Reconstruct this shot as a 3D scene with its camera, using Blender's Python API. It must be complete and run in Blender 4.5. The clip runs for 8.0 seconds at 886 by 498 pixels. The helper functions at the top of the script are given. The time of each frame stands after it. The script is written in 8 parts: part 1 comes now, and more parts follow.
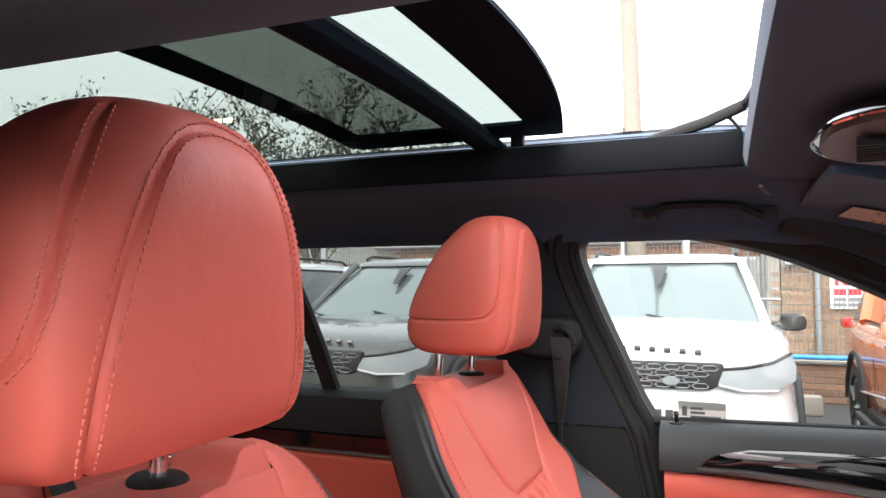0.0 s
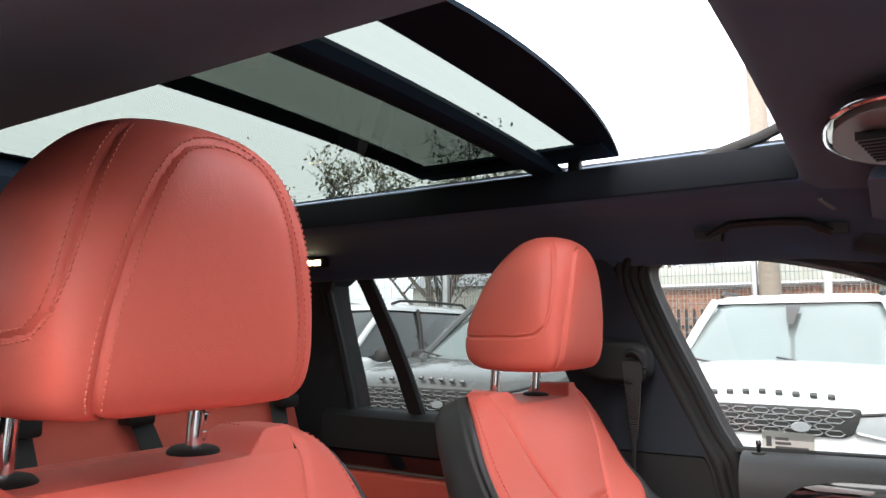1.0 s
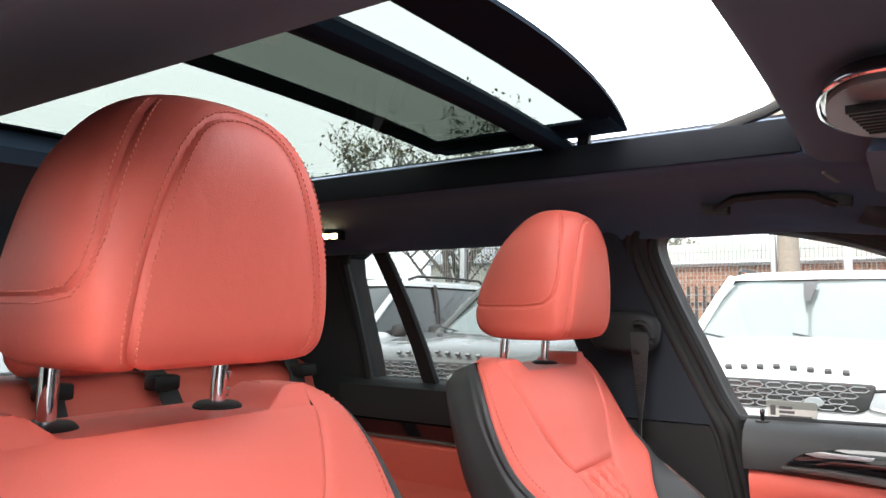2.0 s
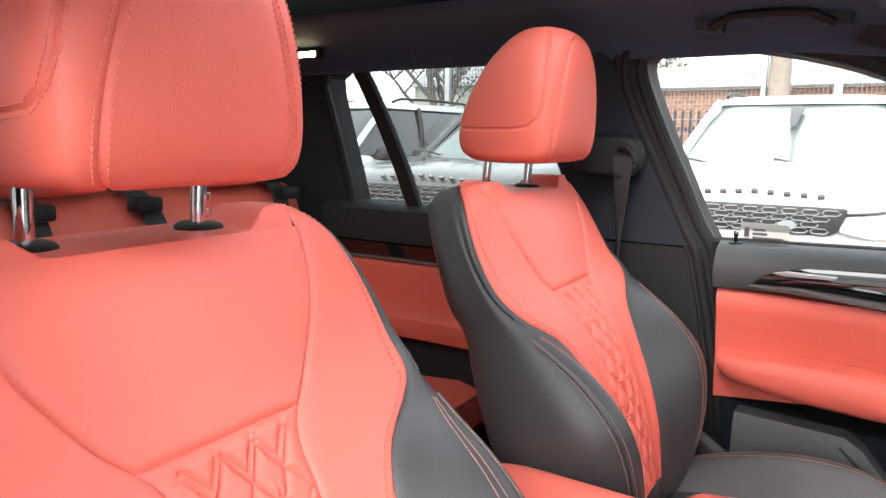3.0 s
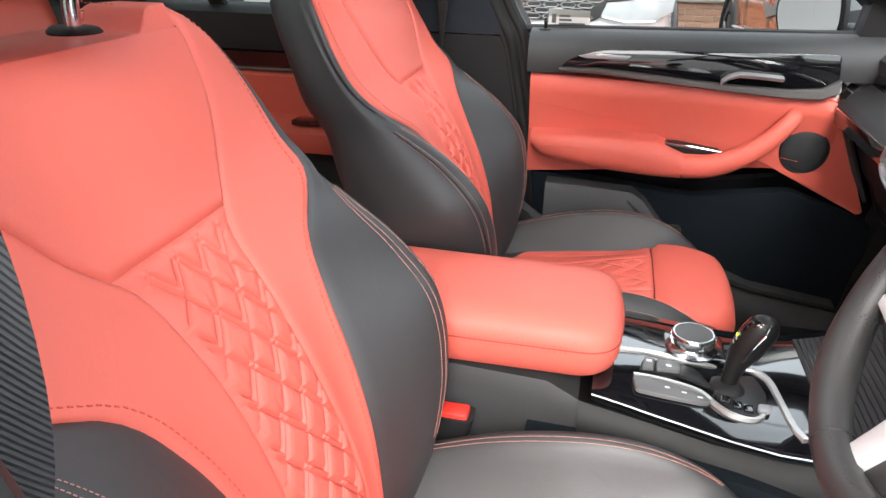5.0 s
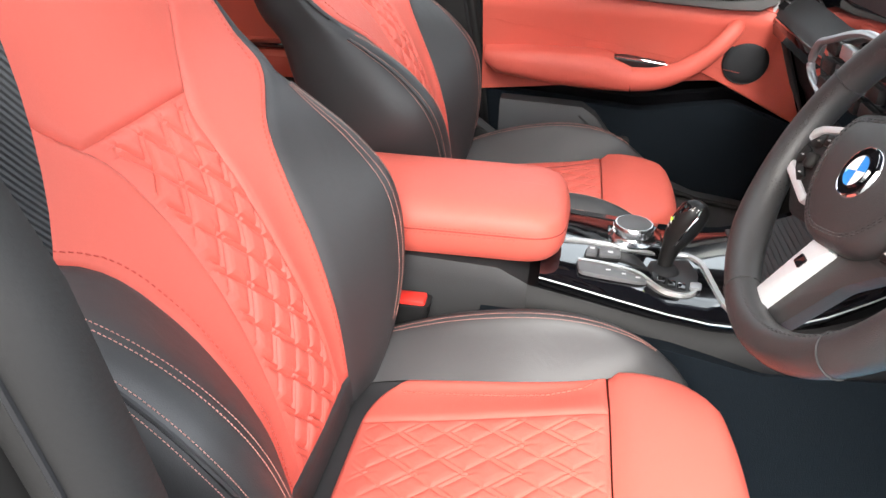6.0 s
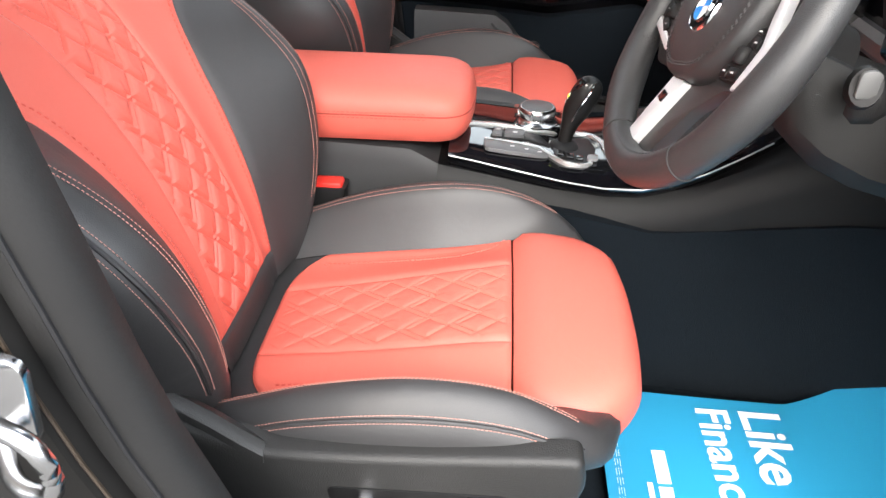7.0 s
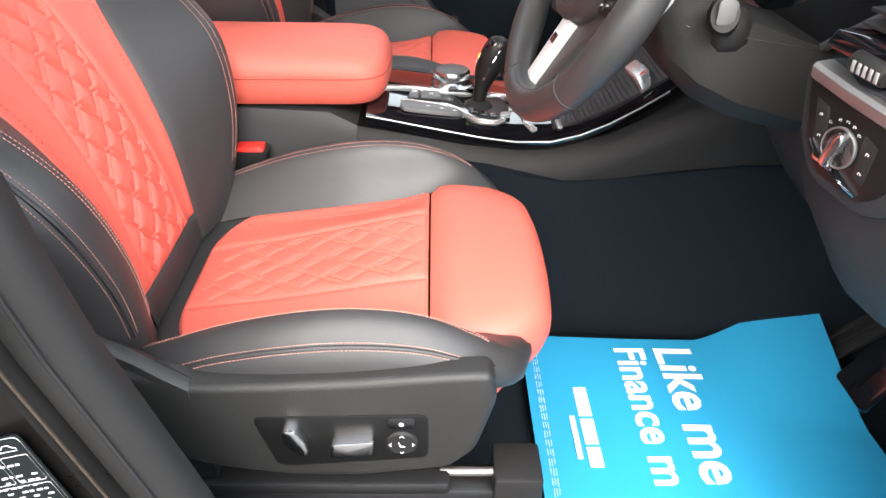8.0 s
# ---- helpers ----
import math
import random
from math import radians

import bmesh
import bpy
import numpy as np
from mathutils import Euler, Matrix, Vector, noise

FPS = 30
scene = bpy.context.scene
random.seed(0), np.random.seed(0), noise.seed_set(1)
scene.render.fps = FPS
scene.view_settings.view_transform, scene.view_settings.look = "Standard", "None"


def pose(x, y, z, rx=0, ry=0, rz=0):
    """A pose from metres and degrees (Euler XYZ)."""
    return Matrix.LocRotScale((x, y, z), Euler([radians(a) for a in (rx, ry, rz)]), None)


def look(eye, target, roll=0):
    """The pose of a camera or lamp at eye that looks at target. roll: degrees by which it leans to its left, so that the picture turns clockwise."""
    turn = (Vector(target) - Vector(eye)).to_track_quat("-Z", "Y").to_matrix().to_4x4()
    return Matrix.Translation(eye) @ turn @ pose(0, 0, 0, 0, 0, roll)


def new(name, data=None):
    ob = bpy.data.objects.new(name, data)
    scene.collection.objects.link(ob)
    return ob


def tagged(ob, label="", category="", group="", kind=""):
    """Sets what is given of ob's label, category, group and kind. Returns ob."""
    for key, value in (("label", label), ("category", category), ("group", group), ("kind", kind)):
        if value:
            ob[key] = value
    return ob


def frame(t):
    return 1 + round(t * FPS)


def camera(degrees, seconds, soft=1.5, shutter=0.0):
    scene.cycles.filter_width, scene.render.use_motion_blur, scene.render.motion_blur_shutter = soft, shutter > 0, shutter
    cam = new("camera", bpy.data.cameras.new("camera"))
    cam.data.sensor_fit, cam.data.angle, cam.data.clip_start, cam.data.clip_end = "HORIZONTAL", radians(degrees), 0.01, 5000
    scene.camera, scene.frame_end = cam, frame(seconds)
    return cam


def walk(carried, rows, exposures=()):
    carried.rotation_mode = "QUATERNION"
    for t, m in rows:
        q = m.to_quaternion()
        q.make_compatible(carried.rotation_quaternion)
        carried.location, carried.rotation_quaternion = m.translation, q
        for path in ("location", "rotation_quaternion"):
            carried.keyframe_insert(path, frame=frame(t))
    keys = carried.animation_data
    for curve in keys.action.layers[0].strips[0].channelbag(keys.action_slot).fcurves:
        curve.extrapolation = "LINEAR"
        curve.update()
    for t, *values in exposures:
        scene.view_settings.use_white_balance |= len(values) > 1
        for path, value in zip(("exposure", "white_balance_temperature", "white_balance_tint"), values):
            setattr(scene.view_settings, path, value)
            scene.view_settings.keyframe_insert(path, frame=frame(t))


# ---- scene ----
import itertools

cam = camera(64.4, 8.0)
METRES, EYE, TILT, LEAN, TURN = 0.773, 1.36, 3.2, 0.0, 21.7
ROWS = [
    (0.0, 0.0, 0.0, 0.0, 0.0, 0.0, 0.0),
    (0.5, 0.114, -0.0205, -0.0492, 7.25, 3.5, 0.24),
    (1.0, 0.1652, -0.0649, -0.0588, 10.41, 3.8, 0.4),
    (1.2, 0.1762, -0.0846, -0.0594, 11.27, 3.88, 0.50),
    (2.3, 0.1890, -0.1161, -0.0775, 12.58, -1.07, 0.03),
    (2.5, 0.186, -0.117, -0.0785, 12.64, -6.33, 0.11),
    (3.0, 0.1914, -0.0992, -0.0776, 10.63, -12.32, -0.1),
    (3.5, 0.1406, -0.0706, -0.0757, 3.27, -13.19, -0.7),
    (4.0, 0.067, -0.0515, -0.0759, -4.56, -13.27, -1.32),
    (4.5, 0.029, -0.1035, -0.0697, -7.8, -23.62, -1.24),
    (4.7, 0.0199, -0.1435, -0.0668, -7.79, -26.58, -1.26),
    (5.8, 0.0129, -0.2886, -0.1091, -10.47, -29.66, -1.12),
    (6.0, 0.0146, -0.3106, -0.1153, -11.28, -32.36, -1.34),
    (6.5, 0.0224, -0.3783, -0.1478, -14.37, -35.85, -1.46),
    (7.0, 0.029, -0.4677, -0.1834, -16.96, -36.23, -1.66),
    (7.5, 0.0429, -0.5458, -0.2001, -20.06, -36.28, -1.79),
    (8.0, 0.0444, -0.5717, -0.2179, -22.21, -36.35, -1.9),
]
EXPOSURES = [(0.0, 2.65), (0.4, 2.47), (1.2, 2.6), (2.3, 2.98), (3.2, 3.16), (4.0, 3.0), (4.6, 2.9), (6.0, 2.88), (7.0, 2.78), (8.0, 2.86)]
walk(cam, [(t, pose(0, -0.71, EYE, TILT, LEAN, TURN) @ pose(METRES * x, METRES * y, METRES * z, 90 + pitch, roll, yaw)) for t, x, y, z, yaw, pitch, roll in ROWS], EXPOSURES)

# ---- sky and sun: a bright overcast day ----
world = bpy.data.worlds.new("overcast_sky")
scene.world = world
world.use_nodes = True
wn, wl = world.node_tree.nodes, world.node_tree.links
SUN_UP, SUN_TURN = radians(40), radians(200)
sky = wn.new("ShaderNodeTexSky")
sky.sky_type, sky.sun_disc = "NISHITA", False
sky.sun_elevation, sky.sun_rotation = SUN_UP, SUN_TURN
sky.air_density, sky.dust_density, sky.ozone_density = 1.0, 6.0, 1.0
cloud = wn.new("ShaderNodeMixRGB")
cloud.inputs["Fac"].default_value = 0.8
cloud.inputs["Color2"].default_value = (6.6, 6.9, 7.3, 1)
wl.new(sky.outputs[0], cloud.inputs["Color1"])
wl.new(cloud.outputs[0], wn["Background"].inputs["Color"])
wn["Background"].inputs["Strength"].default_value = 0.15
sun = new("sun", bpy.data.lights.new("sun", "SUN"))
sun.data.energy, sun.data.angle, sun.data.color = 0.75, radians(25), (1.0, 0.97, 0.92)
sun.matrix_world = look((4, -20, 17), (0, 0, 0))


# ---- materials ----
def mat(name, color, rough=0.5, metal=0.0, grain=0.0, grain_size=900.0, bump=0.0, bump_size=900.0, spots=0.0,
        spot_size=6.0, coat=0.0, rand=0.0, island=0.0, spec=0.5, voronoi=False, sheen=0.0, wrinkle=0.0):
    """A surface with fine grain, large patches, relief and, for pieces, a shade of its own."""
    m = bpy.data.materials.new(name)
    m.use_nodes = True
    n, l = m.node_tree.nodes, m.node_tree.links
    b = n["Principled BSDF"]
    b.inputs["Roughness"].default_value, b.inputs["Metallic"].default_value = rough, metal
    b.inputs["Coat Weight"].default_value, b.inputs["Specular IOR Level"].default_value = coat, spec
    b.inputs["Sheen Weight"].default_value = sheen
    at = n.new("ShaderNodeTexCoord").outputs["Object"]
    last = None
    value = n.new("ShaderNodeHueSaturation")
    value.inputs["Color"].default_value = (*color, 1)
    amount = None

    def add(sock, k):
        nonlocal amount
        mul = n.new("ShaderNodeMath")
        mul.operation = "MULTIPLY_ADD"
        l.new(sock, mul.inputs[0])
        mul.inputs[1].default_value = k
        mul.inputs[2].default_value = 1 - 0.5 * k
        if amount is None:
            amount = mul.outputs[0]
        else:
            both = n.new("ShaderNodeMath")
            both.operation = "MULTIPLY"
            l.new(amount, both.inputs[0])
            l.new(mul.outputs[0], both.inputs[1])
            amount = both.outputs[0]

    if grain:
        t = n.new("ShaderNodeTexNoise")
        t.inputs["Scale"].default_value, t.inputs["Detail"].default_value = grain_size, 2
        l.new(at, t.inputs["Vector"])
        add(t.outputs[0], grain)
    if spots:
        t = n.new("ShaderNodeTexNoise")
        t.inputs["Scale"].default_value, t.inputs["Detail"].default_value = spot_size, 5
        l.new(at, t.inputs["Vector"])
        add(t.outputs[0], spots)
        r = n.new("ShaderNodeMath")
        r.operation = "MULTIPLY_ADD"
        l.new(t.outputs[0], r.inputs[0])
        r.inputs[1].default_value, r.inputs[2].default_value = 0.18, rough - 0.09
        l.new(r.outputs[0], b.inputs["Roughness"])
    if rand:
        add(n.new("ShaderNodeObjectInfo").outputs["Random"], rand)
    if island:
        add(n.new("ShaderNodeNewGeometry").outputs["Random Per Island"], island)
    if amount is not None:
        l.new(amount, value.inputs["Value"])
    l.new(value.outputs[0], b.inputs["Base Color"])
    if bump:
        if voronoi:
            t = n.new("ShaderNodeTexVoronoi")
            t.inputs["Scale"].default_value = bump_size
            out = t.outputs["Distance"]
        else:
            t = n.new("ShaderNodeTexNoise")
            t.inputs["Scale"].default_value, t.inputs["Detail"].default_value = bump_size, 3
            out = t.outputs[0]
        l.new(at, t.inputs["Vector"])
        k = n.new("ShaderNodeBump")
        k.inputs["Strength"].default_value, k.inputs["Distance"].default_value = bump, 0.6 / bump_size
        l.new(out, k.inputs["Height"])
        l.new(k.outputs[0], b.inputs["Normal"])
        if wrinkle:
            t = n.new("ShaderNodeTexNoise")
            t.inputs["Scale"].default_value, t.inputs["Detail"].default_value, t.inputs["Distortion"].default_value = 16, 4, 1.2
            l.new(at, t.inputs["Vector"])
            w = n.new("ShaderNodeBump")
            w.inputs["Strength"].default_value, w.inputs["Distance"].default_value = wrinkle, 0.012
            l.new(t.outputs[0], w.inputs["Height"])
            l.new(w.outputs[0], k.inputs["Normal"])
    return m


def glass(name, tint, rough=0.0, amount=0.92):
    """A thin pane: mostly clear, its tint and its gloss."""
    m = bpy.data.materials.new(name)
    m.use_nodes = True
    n, l = m.node_tree.nodes, m.node_tree.links
    clear, gloss, mix = n.new("ShaderNodeBsdfTransparent"), n.new("ShaderNodeBsdfGlossy"), n.new("ShaderNodeMixShader")
    clear.inputs[0].default_value = (*tint, 1)
    gloss.inputs["Roughness"].default_value = rough
    f, p, k = n.new("ShaderNodeLayerWeight"), n.new("ShaderNodeMath"), n.new("ShaderNodeMath")
    p.operation, k.operation = "POWER", "MULTIPLY_ADD"
    l.new(f.outputs["Facing"], p.inputs[0])
    p.inputs[1].default_value = 5.0
    l.new(p.outputs[0], k.inputs[0])
    k.inputs[1].default_value, k.inputs[2].default_value = 0.5, 0.03
    l.new(k.outputs[0], mix.inputs[0])
    l.new(clear.outputs[0], mix.inputs[1])
    l.new(gloss.outputs[0], mix.inputs[2])
    l.new(mix.outputs[0], n["Material Output"].inputs[0])
    return m


def glow(name, color, strength):
    m = bpy.data.materials.new(name)
    m.use_nodes = True
    b = m.node_tree.nodes["Principled BSDF"]
    b.inputs["Base Color"].default_value = (*color, 1)
    b.inputs["Emission Color"].default_value = (*color, 1)
    b.inputs["Emission Strength"].default_value = strength
    return m


RED = mat("red_leather", (0.60, 0.113, 0.082), 0.48, wrinkle=0.09, bump=0.24, bump_size=1100, voronoi=True, grain=0.06, grain_size=500, spots=0.07, spot_size=7, spec=0.34)
BLACK = mat("black_leather", (0.026, 0.025, 0.0255), 0.48, wrinkle=0.08, bump=0.22, bump_size=1100, voronoi=True, grain=0.15, grain_size=500, spots=0.2, spot_size=7, spec=0.5)
REDSTITCH = mat("red_thread", (0.56, 0.085, 0.06), 0.7)
PALESTITCH = mat("pale_red_thread", (0.50, 0.235, 0.185), 0.7)
HEADSTITCH = mat("coral_thread", (0.66, 0.16, 0.11), 0.7)
QUILTSTITCH = mat("quilt_thread", (0.70, 0.13, 0.09), 0.7)
PLASTIC = mat("black_grained_plastic", (0.013, 0.0125, 0.0125), 0.52, spec=0.2, bump=0.3, bump_size=900, voronoi=True, grain=0.2, grain_size=300, spots=0.15)
SOFT = mat("soft_black_dash_skin", (0.020, 0.021, 0.023), 0.6, spec=0.2, bump=0.3, bump_size=800, voronoi=True, spots=0.15)
RUBBER = mat("black_rubber", (0.011, 0.011, 0.012), 0.6, spec=0.25, bump=0.1, bump_size=400, spots=0.3, spot_size=20)
FABRIC = mat("anthracite_roof_fabric", (0.040, 0.064, 0.106), 0.95, bump=0.5, bump_size=1400, grain=0.5, grain_size=1200, sheen=0.15, spec=0.1)
CARPET = mat("black_carpet", (0.0062, 0.0088, 0.0118), 1.0, bump=0.9, bump_size=700, grain=0.8, grain_size=700, spots=0.3, spec=0.1)
GLOSSBLACK = mat("piano_black", (0.004, 0.004, 0.005), 0.06, coat=1.0)
CHROME = mat("chrome", (0.86, 0.86, 0.87), 0.07, metal=1.0)
SATIN = mat("satin_chrome", (0.36, 0.36, 0.37), 0.36, metal=0.55, grain=0.05, grain_size=200)
ALU = mat("brushed_aluminium", (0.26, 0.255, 0.255), 0.55, metal=1.0, grain=0.12, grain_size=300)
DARKMETAL = mat("dark_painted_steel", (0.009, 0.009, 0.0095), 0.4, spots=0.3)
PAINT = mat("black_car_paint", (0.006, 0.006, 0.007), 0.12, coat=1.0, spots=0.2)
RAILBLACK = mat("black_rail_coating", (0.0032, 0.0040, 0.0062), 0.7, spec=0.1, spots=0.3, spot_size=14)
PILLARSKIN = mat("anthracite_pillar_skin", (0.019, 0.0215, 0.027), 0.85, bump=0.3, bump_size=1200, grain=0.3, grain_size=1000, spec=0.1)
FRIT = mat("black_glass_border", (0.003, 0.008, 0.014), 0.8, spec=0.08)
REARROOF = glass("dark_green_tinted_glass", (0.15, 0.165, 0.145))
ROOFGLASS = glass("green_tinted_glass", (0.165, 0.18, 0.16))
SIDEGLASS = glass("clear_window_glass", (0.54, 0.565, 0.555))
REARGLASS = glass("privacy_glass", (0.27, 0.29, 0.28))
SEALRUBBER = mat("grey_seal_rubber", (0.010, 0.0097, 0.0096), 0.62, spec=0.3, bump=0.15, bump_size=300, spots=0.3, spot_size=14)
TURNED_METAL = mat("turned_metal", (0.55, 0.55, 0.56), 0.22, metal=1.0, grain=0.1, grain_size=200)
# dash skin with the windscreen's light put into a lighter base colour
DASHTOP = mat("lightened_dash_skin", (0.035, 0.036, 0.038), 0.6, spec=0.3, bump=0.3, bump_size=800, voronoi=True, spots=0.15)
DOORGREY = mat("grey_door_plastic", (0.042, 0.042, 0.044), 0.55, spec=0.3, bump=0.2, bump_size=700, spots=0.2)
FRAMEBLACK = mat("scuffed_black_paint", (0.0035, 0.0032, 0.003), 0.3, spec=0.3, spots=0.5, spot_size=30)
SIDETRIM = mat("grained_seat_plastic", (0.018, 0.0175, 0.017), 0.5, spec=0.35, bump=0.35, bump_size=800, voronoi=True, grain=0.2, grain_size=300, spots=0.15)
PANELBLACK = mat("satin_black_panel", (0.006, 0.006, 0.006), 0.4, spec=0.25, spots=0.1)
DULLALU = mat("dull_aluminium", (0.13, 0.128, 0.126), 0.55, metal=0.5, grain=0.1, grain_size=300)
MIRROR = mat("mirror", (0.9, 0.9, 0.9), 0.01, metal=1.0)
WHITEMARK = mat("white_print", (0.55, 0.55, 0.55), 0.5)


# ---- building helpers ----
# the car is drawn a little under its true size and set up at 1.12 times that, about the point by the driver's door
CAR = pose(0, -0.71, EYE) @ Matrix.Scale(1.12, 4) @ pose(0, 0.71, -EYE)
YARD = Matrix.Identity(4)
base = YARD


def finish(bm, angle=40):
    """Smooth faces, with edges sharper than the angle kept crisp."""
    bm.normal_update()
    for f in bm.faces:
        f.smooth = True
    for e in bm.edges:
        e.smooth = not (len(e.link_faces) == 2 and e.calc_face_angle(0) > radians(angle))


def mesh_of(name, bm, material, angle=40):
    finish(bm, angle)
    me = bpy.data.meshes.new(name)
    bm.to_mesh(me)
    bm.free()
    for m in material if isinstance(material, (list, tuple)) else (material,):
        me.materials.append(m)
    return me


def part(name, bm, material, parent, label="", angle=40):
    """One mesh object under a thing or a part."""
    ob = new(name, mesh_of(name, bm, material, angle))
    if parent is not None:
        ob.parent = parent
        ob.matrix_parent_inverse = Matrix.Identity(4)
    if label:
        ob["label"] = label
    return ob


def thing(name, label, category, at=(0, 0, 0), group="", kind="", turn=0.0):
    ob = new(name)
    ob.empty_display_size = 0.1
    ob.matrix_basis = base @ pose(*at, 0, 0, turn)
    return tagged(ob, label, category, group, kind)


def solid(name, bm, material, label, category="", kind="structure", angle=40):
    """A single-mesh thing or piece of the setting."""
    ob = part(name, bm, material, None, "", angle)
    ob.matrix_basis = base.copy()
    return tagged(ob, label, category, "", kind)


def spline(pts, n):
    """A smooth line through points (Catmull-Rom), n steps a span."""
    pts = [Vector(p) for p in pts]
    ext = [2 * pts[0] - pts[1], *pts, 2 * pts[-1] - pts[-2]]
    out = []
    for i in range(1, len(ext) - 2):
        a, b, c, d = ext[i - 1:i + 3]
        for k in range(n):
            t = k / n
            out.append(0.5 * (2 * b + (c - a) * t + (2 * a - 5 * b + 4 * c - d) * t * t + (3 * b - 3 * c + d - a) * t ** 3))
    return out + [pts[-1]]


def table(rows, v):
    """Smooth interpolation between rows of (v, values...)."""
    if v <= rows[0][0]:
        return list(rows[0][1:])
    for i in range(len(rows) - 1):
        a, b = rows[i], rows[i + 1]
        if v <= b[0]:
            p, q = rows[max(i - 1, 0)], rows[min(i + 2, len(rows) - 1)]
            h = b[0] - a[0]
            t = (v - a[0]) / h
            out = []
            for k in range(1, len(a)):
                m0 = (b[k] - p[k]) / max(b[0] - p[0], 1e-6) * h
                m1 = (q[k] - a[k]) / max(q[0] - a[0], 1e-6) * h
                out.append((2 * t ** 3 - 3 * t * t + 1) * a[k] + (t ** 3 - 2 * t * t + t) * m0 + (3 * t * t - 2 * t ** 3) * b[k] + (t ** 3 - t * t) * m1)
            return out
    return list(rows[-1][1:])


def skin(bm, rows, close=False):
    """Quads between rows of equally many points."""
    vs = [[bm.verts.new(p) for p in r] for r in rows]
    for a, b in zip(vs, vs[1:]):
        n = len(a)
        for i in range(n if close else n - 1):
            try:
                bm.faces.new((a[i], a[(i + 1) % n], b[(i + 1) % n], b[i]))
            except ValueError:
                pass
    return vs


def loft(rows, caps=True):
    """A closed body through rings."""
    bm = bmesh.new()
    vs = skin(bm, rows, True)
    if caps:
        bm.faces.new(list(reversed(vs[0])))
        bm.faces.new(vs[-1])
    bmesh.ops.recalc_face_normals(bm, faces=bm.faces)
    return bm


def box(bm, x0, x1, y0, y1, z0, z1, bevel=0.0, seg=2):
    """A box with rounded edges, added to bm."""
    r = bmesh.ops.create_cube(bm, size=1, matrix=Matrix.Translation(((x0 + x1) / 2, (y0 + y1) / 2, (z0 + z1) / 2)) @ Matrix.Diagonal((x1 - x0, y1 - y0, z1 - z0, 1)))
    if bevel:
        es = list({e for v in r["verts"] for e in v.link_edges})
        bmesh.ops.bevel(bm, geom=es, offset=bevel, segments=seg, profile=0.5, affect="EDGES", clamp_overlap=True)
    return bm


def boxed(*a, **k):
    return box(bmesh.new(), *a, **k)


def tube(bm, pts, r, sides=10, flat=1.0, up=(0, 0, 1), caps=True):
    """A round (or flattened) bar along a line; r may vary along it."""
    pts = [Vector(p) for p in pts]
    rows = []
    for i, p in enumerate(pts):
        d = (pts[min(i + 1, len(pts) - 1)] - pts[max(i - 1, 0)]).normalized()
        a = d.cross(Vector(up))
        a = a.normalized() if a.length > 1e-4 else d.orthogonal().normalized()
        b = d.cross(a).normalized()
        rr = r[i] if isinstance(r, (list, tuple)) else r
        rows.append([p + a * rr * math.cos(k * math.tau / sides) + b * rr * flat * math.sin(k * math.tau / sides) for k in range(sides)])
    vs = skin(bm, rows, True)
    if caps:
        bm.faces.new(list(reversed(vs[0])))
        bm.faces.new(vs[-1])
    return bm


def tubed(*a, **k):
    return tube(bmesh.new(), *a, **k)


def lathe(bm, profile, m=Matrix.Identity(4), sides=32):
    """Turns (radius, height) points round the z axis of m."""
    rows = [[m @ Vector((r * math.cos(k * math.tau / sides), r * math.sin(k * math.tau / sides), h)) for k in range(sides)] for r, h in profile]
    vs = skin(bm, rows, True)
    if profile[0][0] > 1e-5:
        bm.faces.new(list(reversed(vs[0])))
    if profile[-1][0] > 1e-5:
        bm.faces.new(vs[-1])
    bmesh.ops.remove_doubles(bm, verts=bm.verts, dist=1e-6)
    return bm


def lathed(*a, **k):
    return lathe(bmesh.new(), *a, **k)


def plate(outline, m, thick, bevel=0.0, seg=2):
    """A flat outline in the xy plane of m, raised by thick along its z."""
    bm = bmesh.new()
    f = bm.faces.new([bm.verts.new((x, y, 0)) for x, y in outline])
    top = bmesh.ops.extrude_face_region(bm, geom=[f])
    moved = [g for g in top["geom"] if isinstance(g, bmesh.types.BMVert)]
    bmesh.ops.translate(bm, verts=moved, vec=(0, 0, thick))
    bmesh.ops.recalc_face_normals(bm, faces=bm.faces)
    if bevel:
        rim = [e for e in bm.edges if all(v in set(moved) for v in e.verts)]
        bmesh.ops.bevel(bm, geom=rim, offset=bevel, segments=seg, profile=0.5, affect="EDGES", clamp_overlap=True)
    bmesh.ops.transform(bm, matrix=m, verts=bm.verts)
    return bm


def rounded(points, r, n=5):
    """An outline with rounded corners."""
    out = []
    k = len(points)
    for i in range(k):
        p, a, b = Vector(points[i]), Vector(points[i - 1]), Vector(points[(i + 1) % k])
        da, db = (a - p), (b - p)
        c = min(r, da.length * 0.45, db.length * 0.45)
        s, e = p + da.normalized() * c, p + db.normalized() * c
        for j in range(n + 1):
            t = j / n
            out.append(tuple((1 - t) ** 2 * s + 2 * t * (1 - t) * p + t * t * e))
    return out


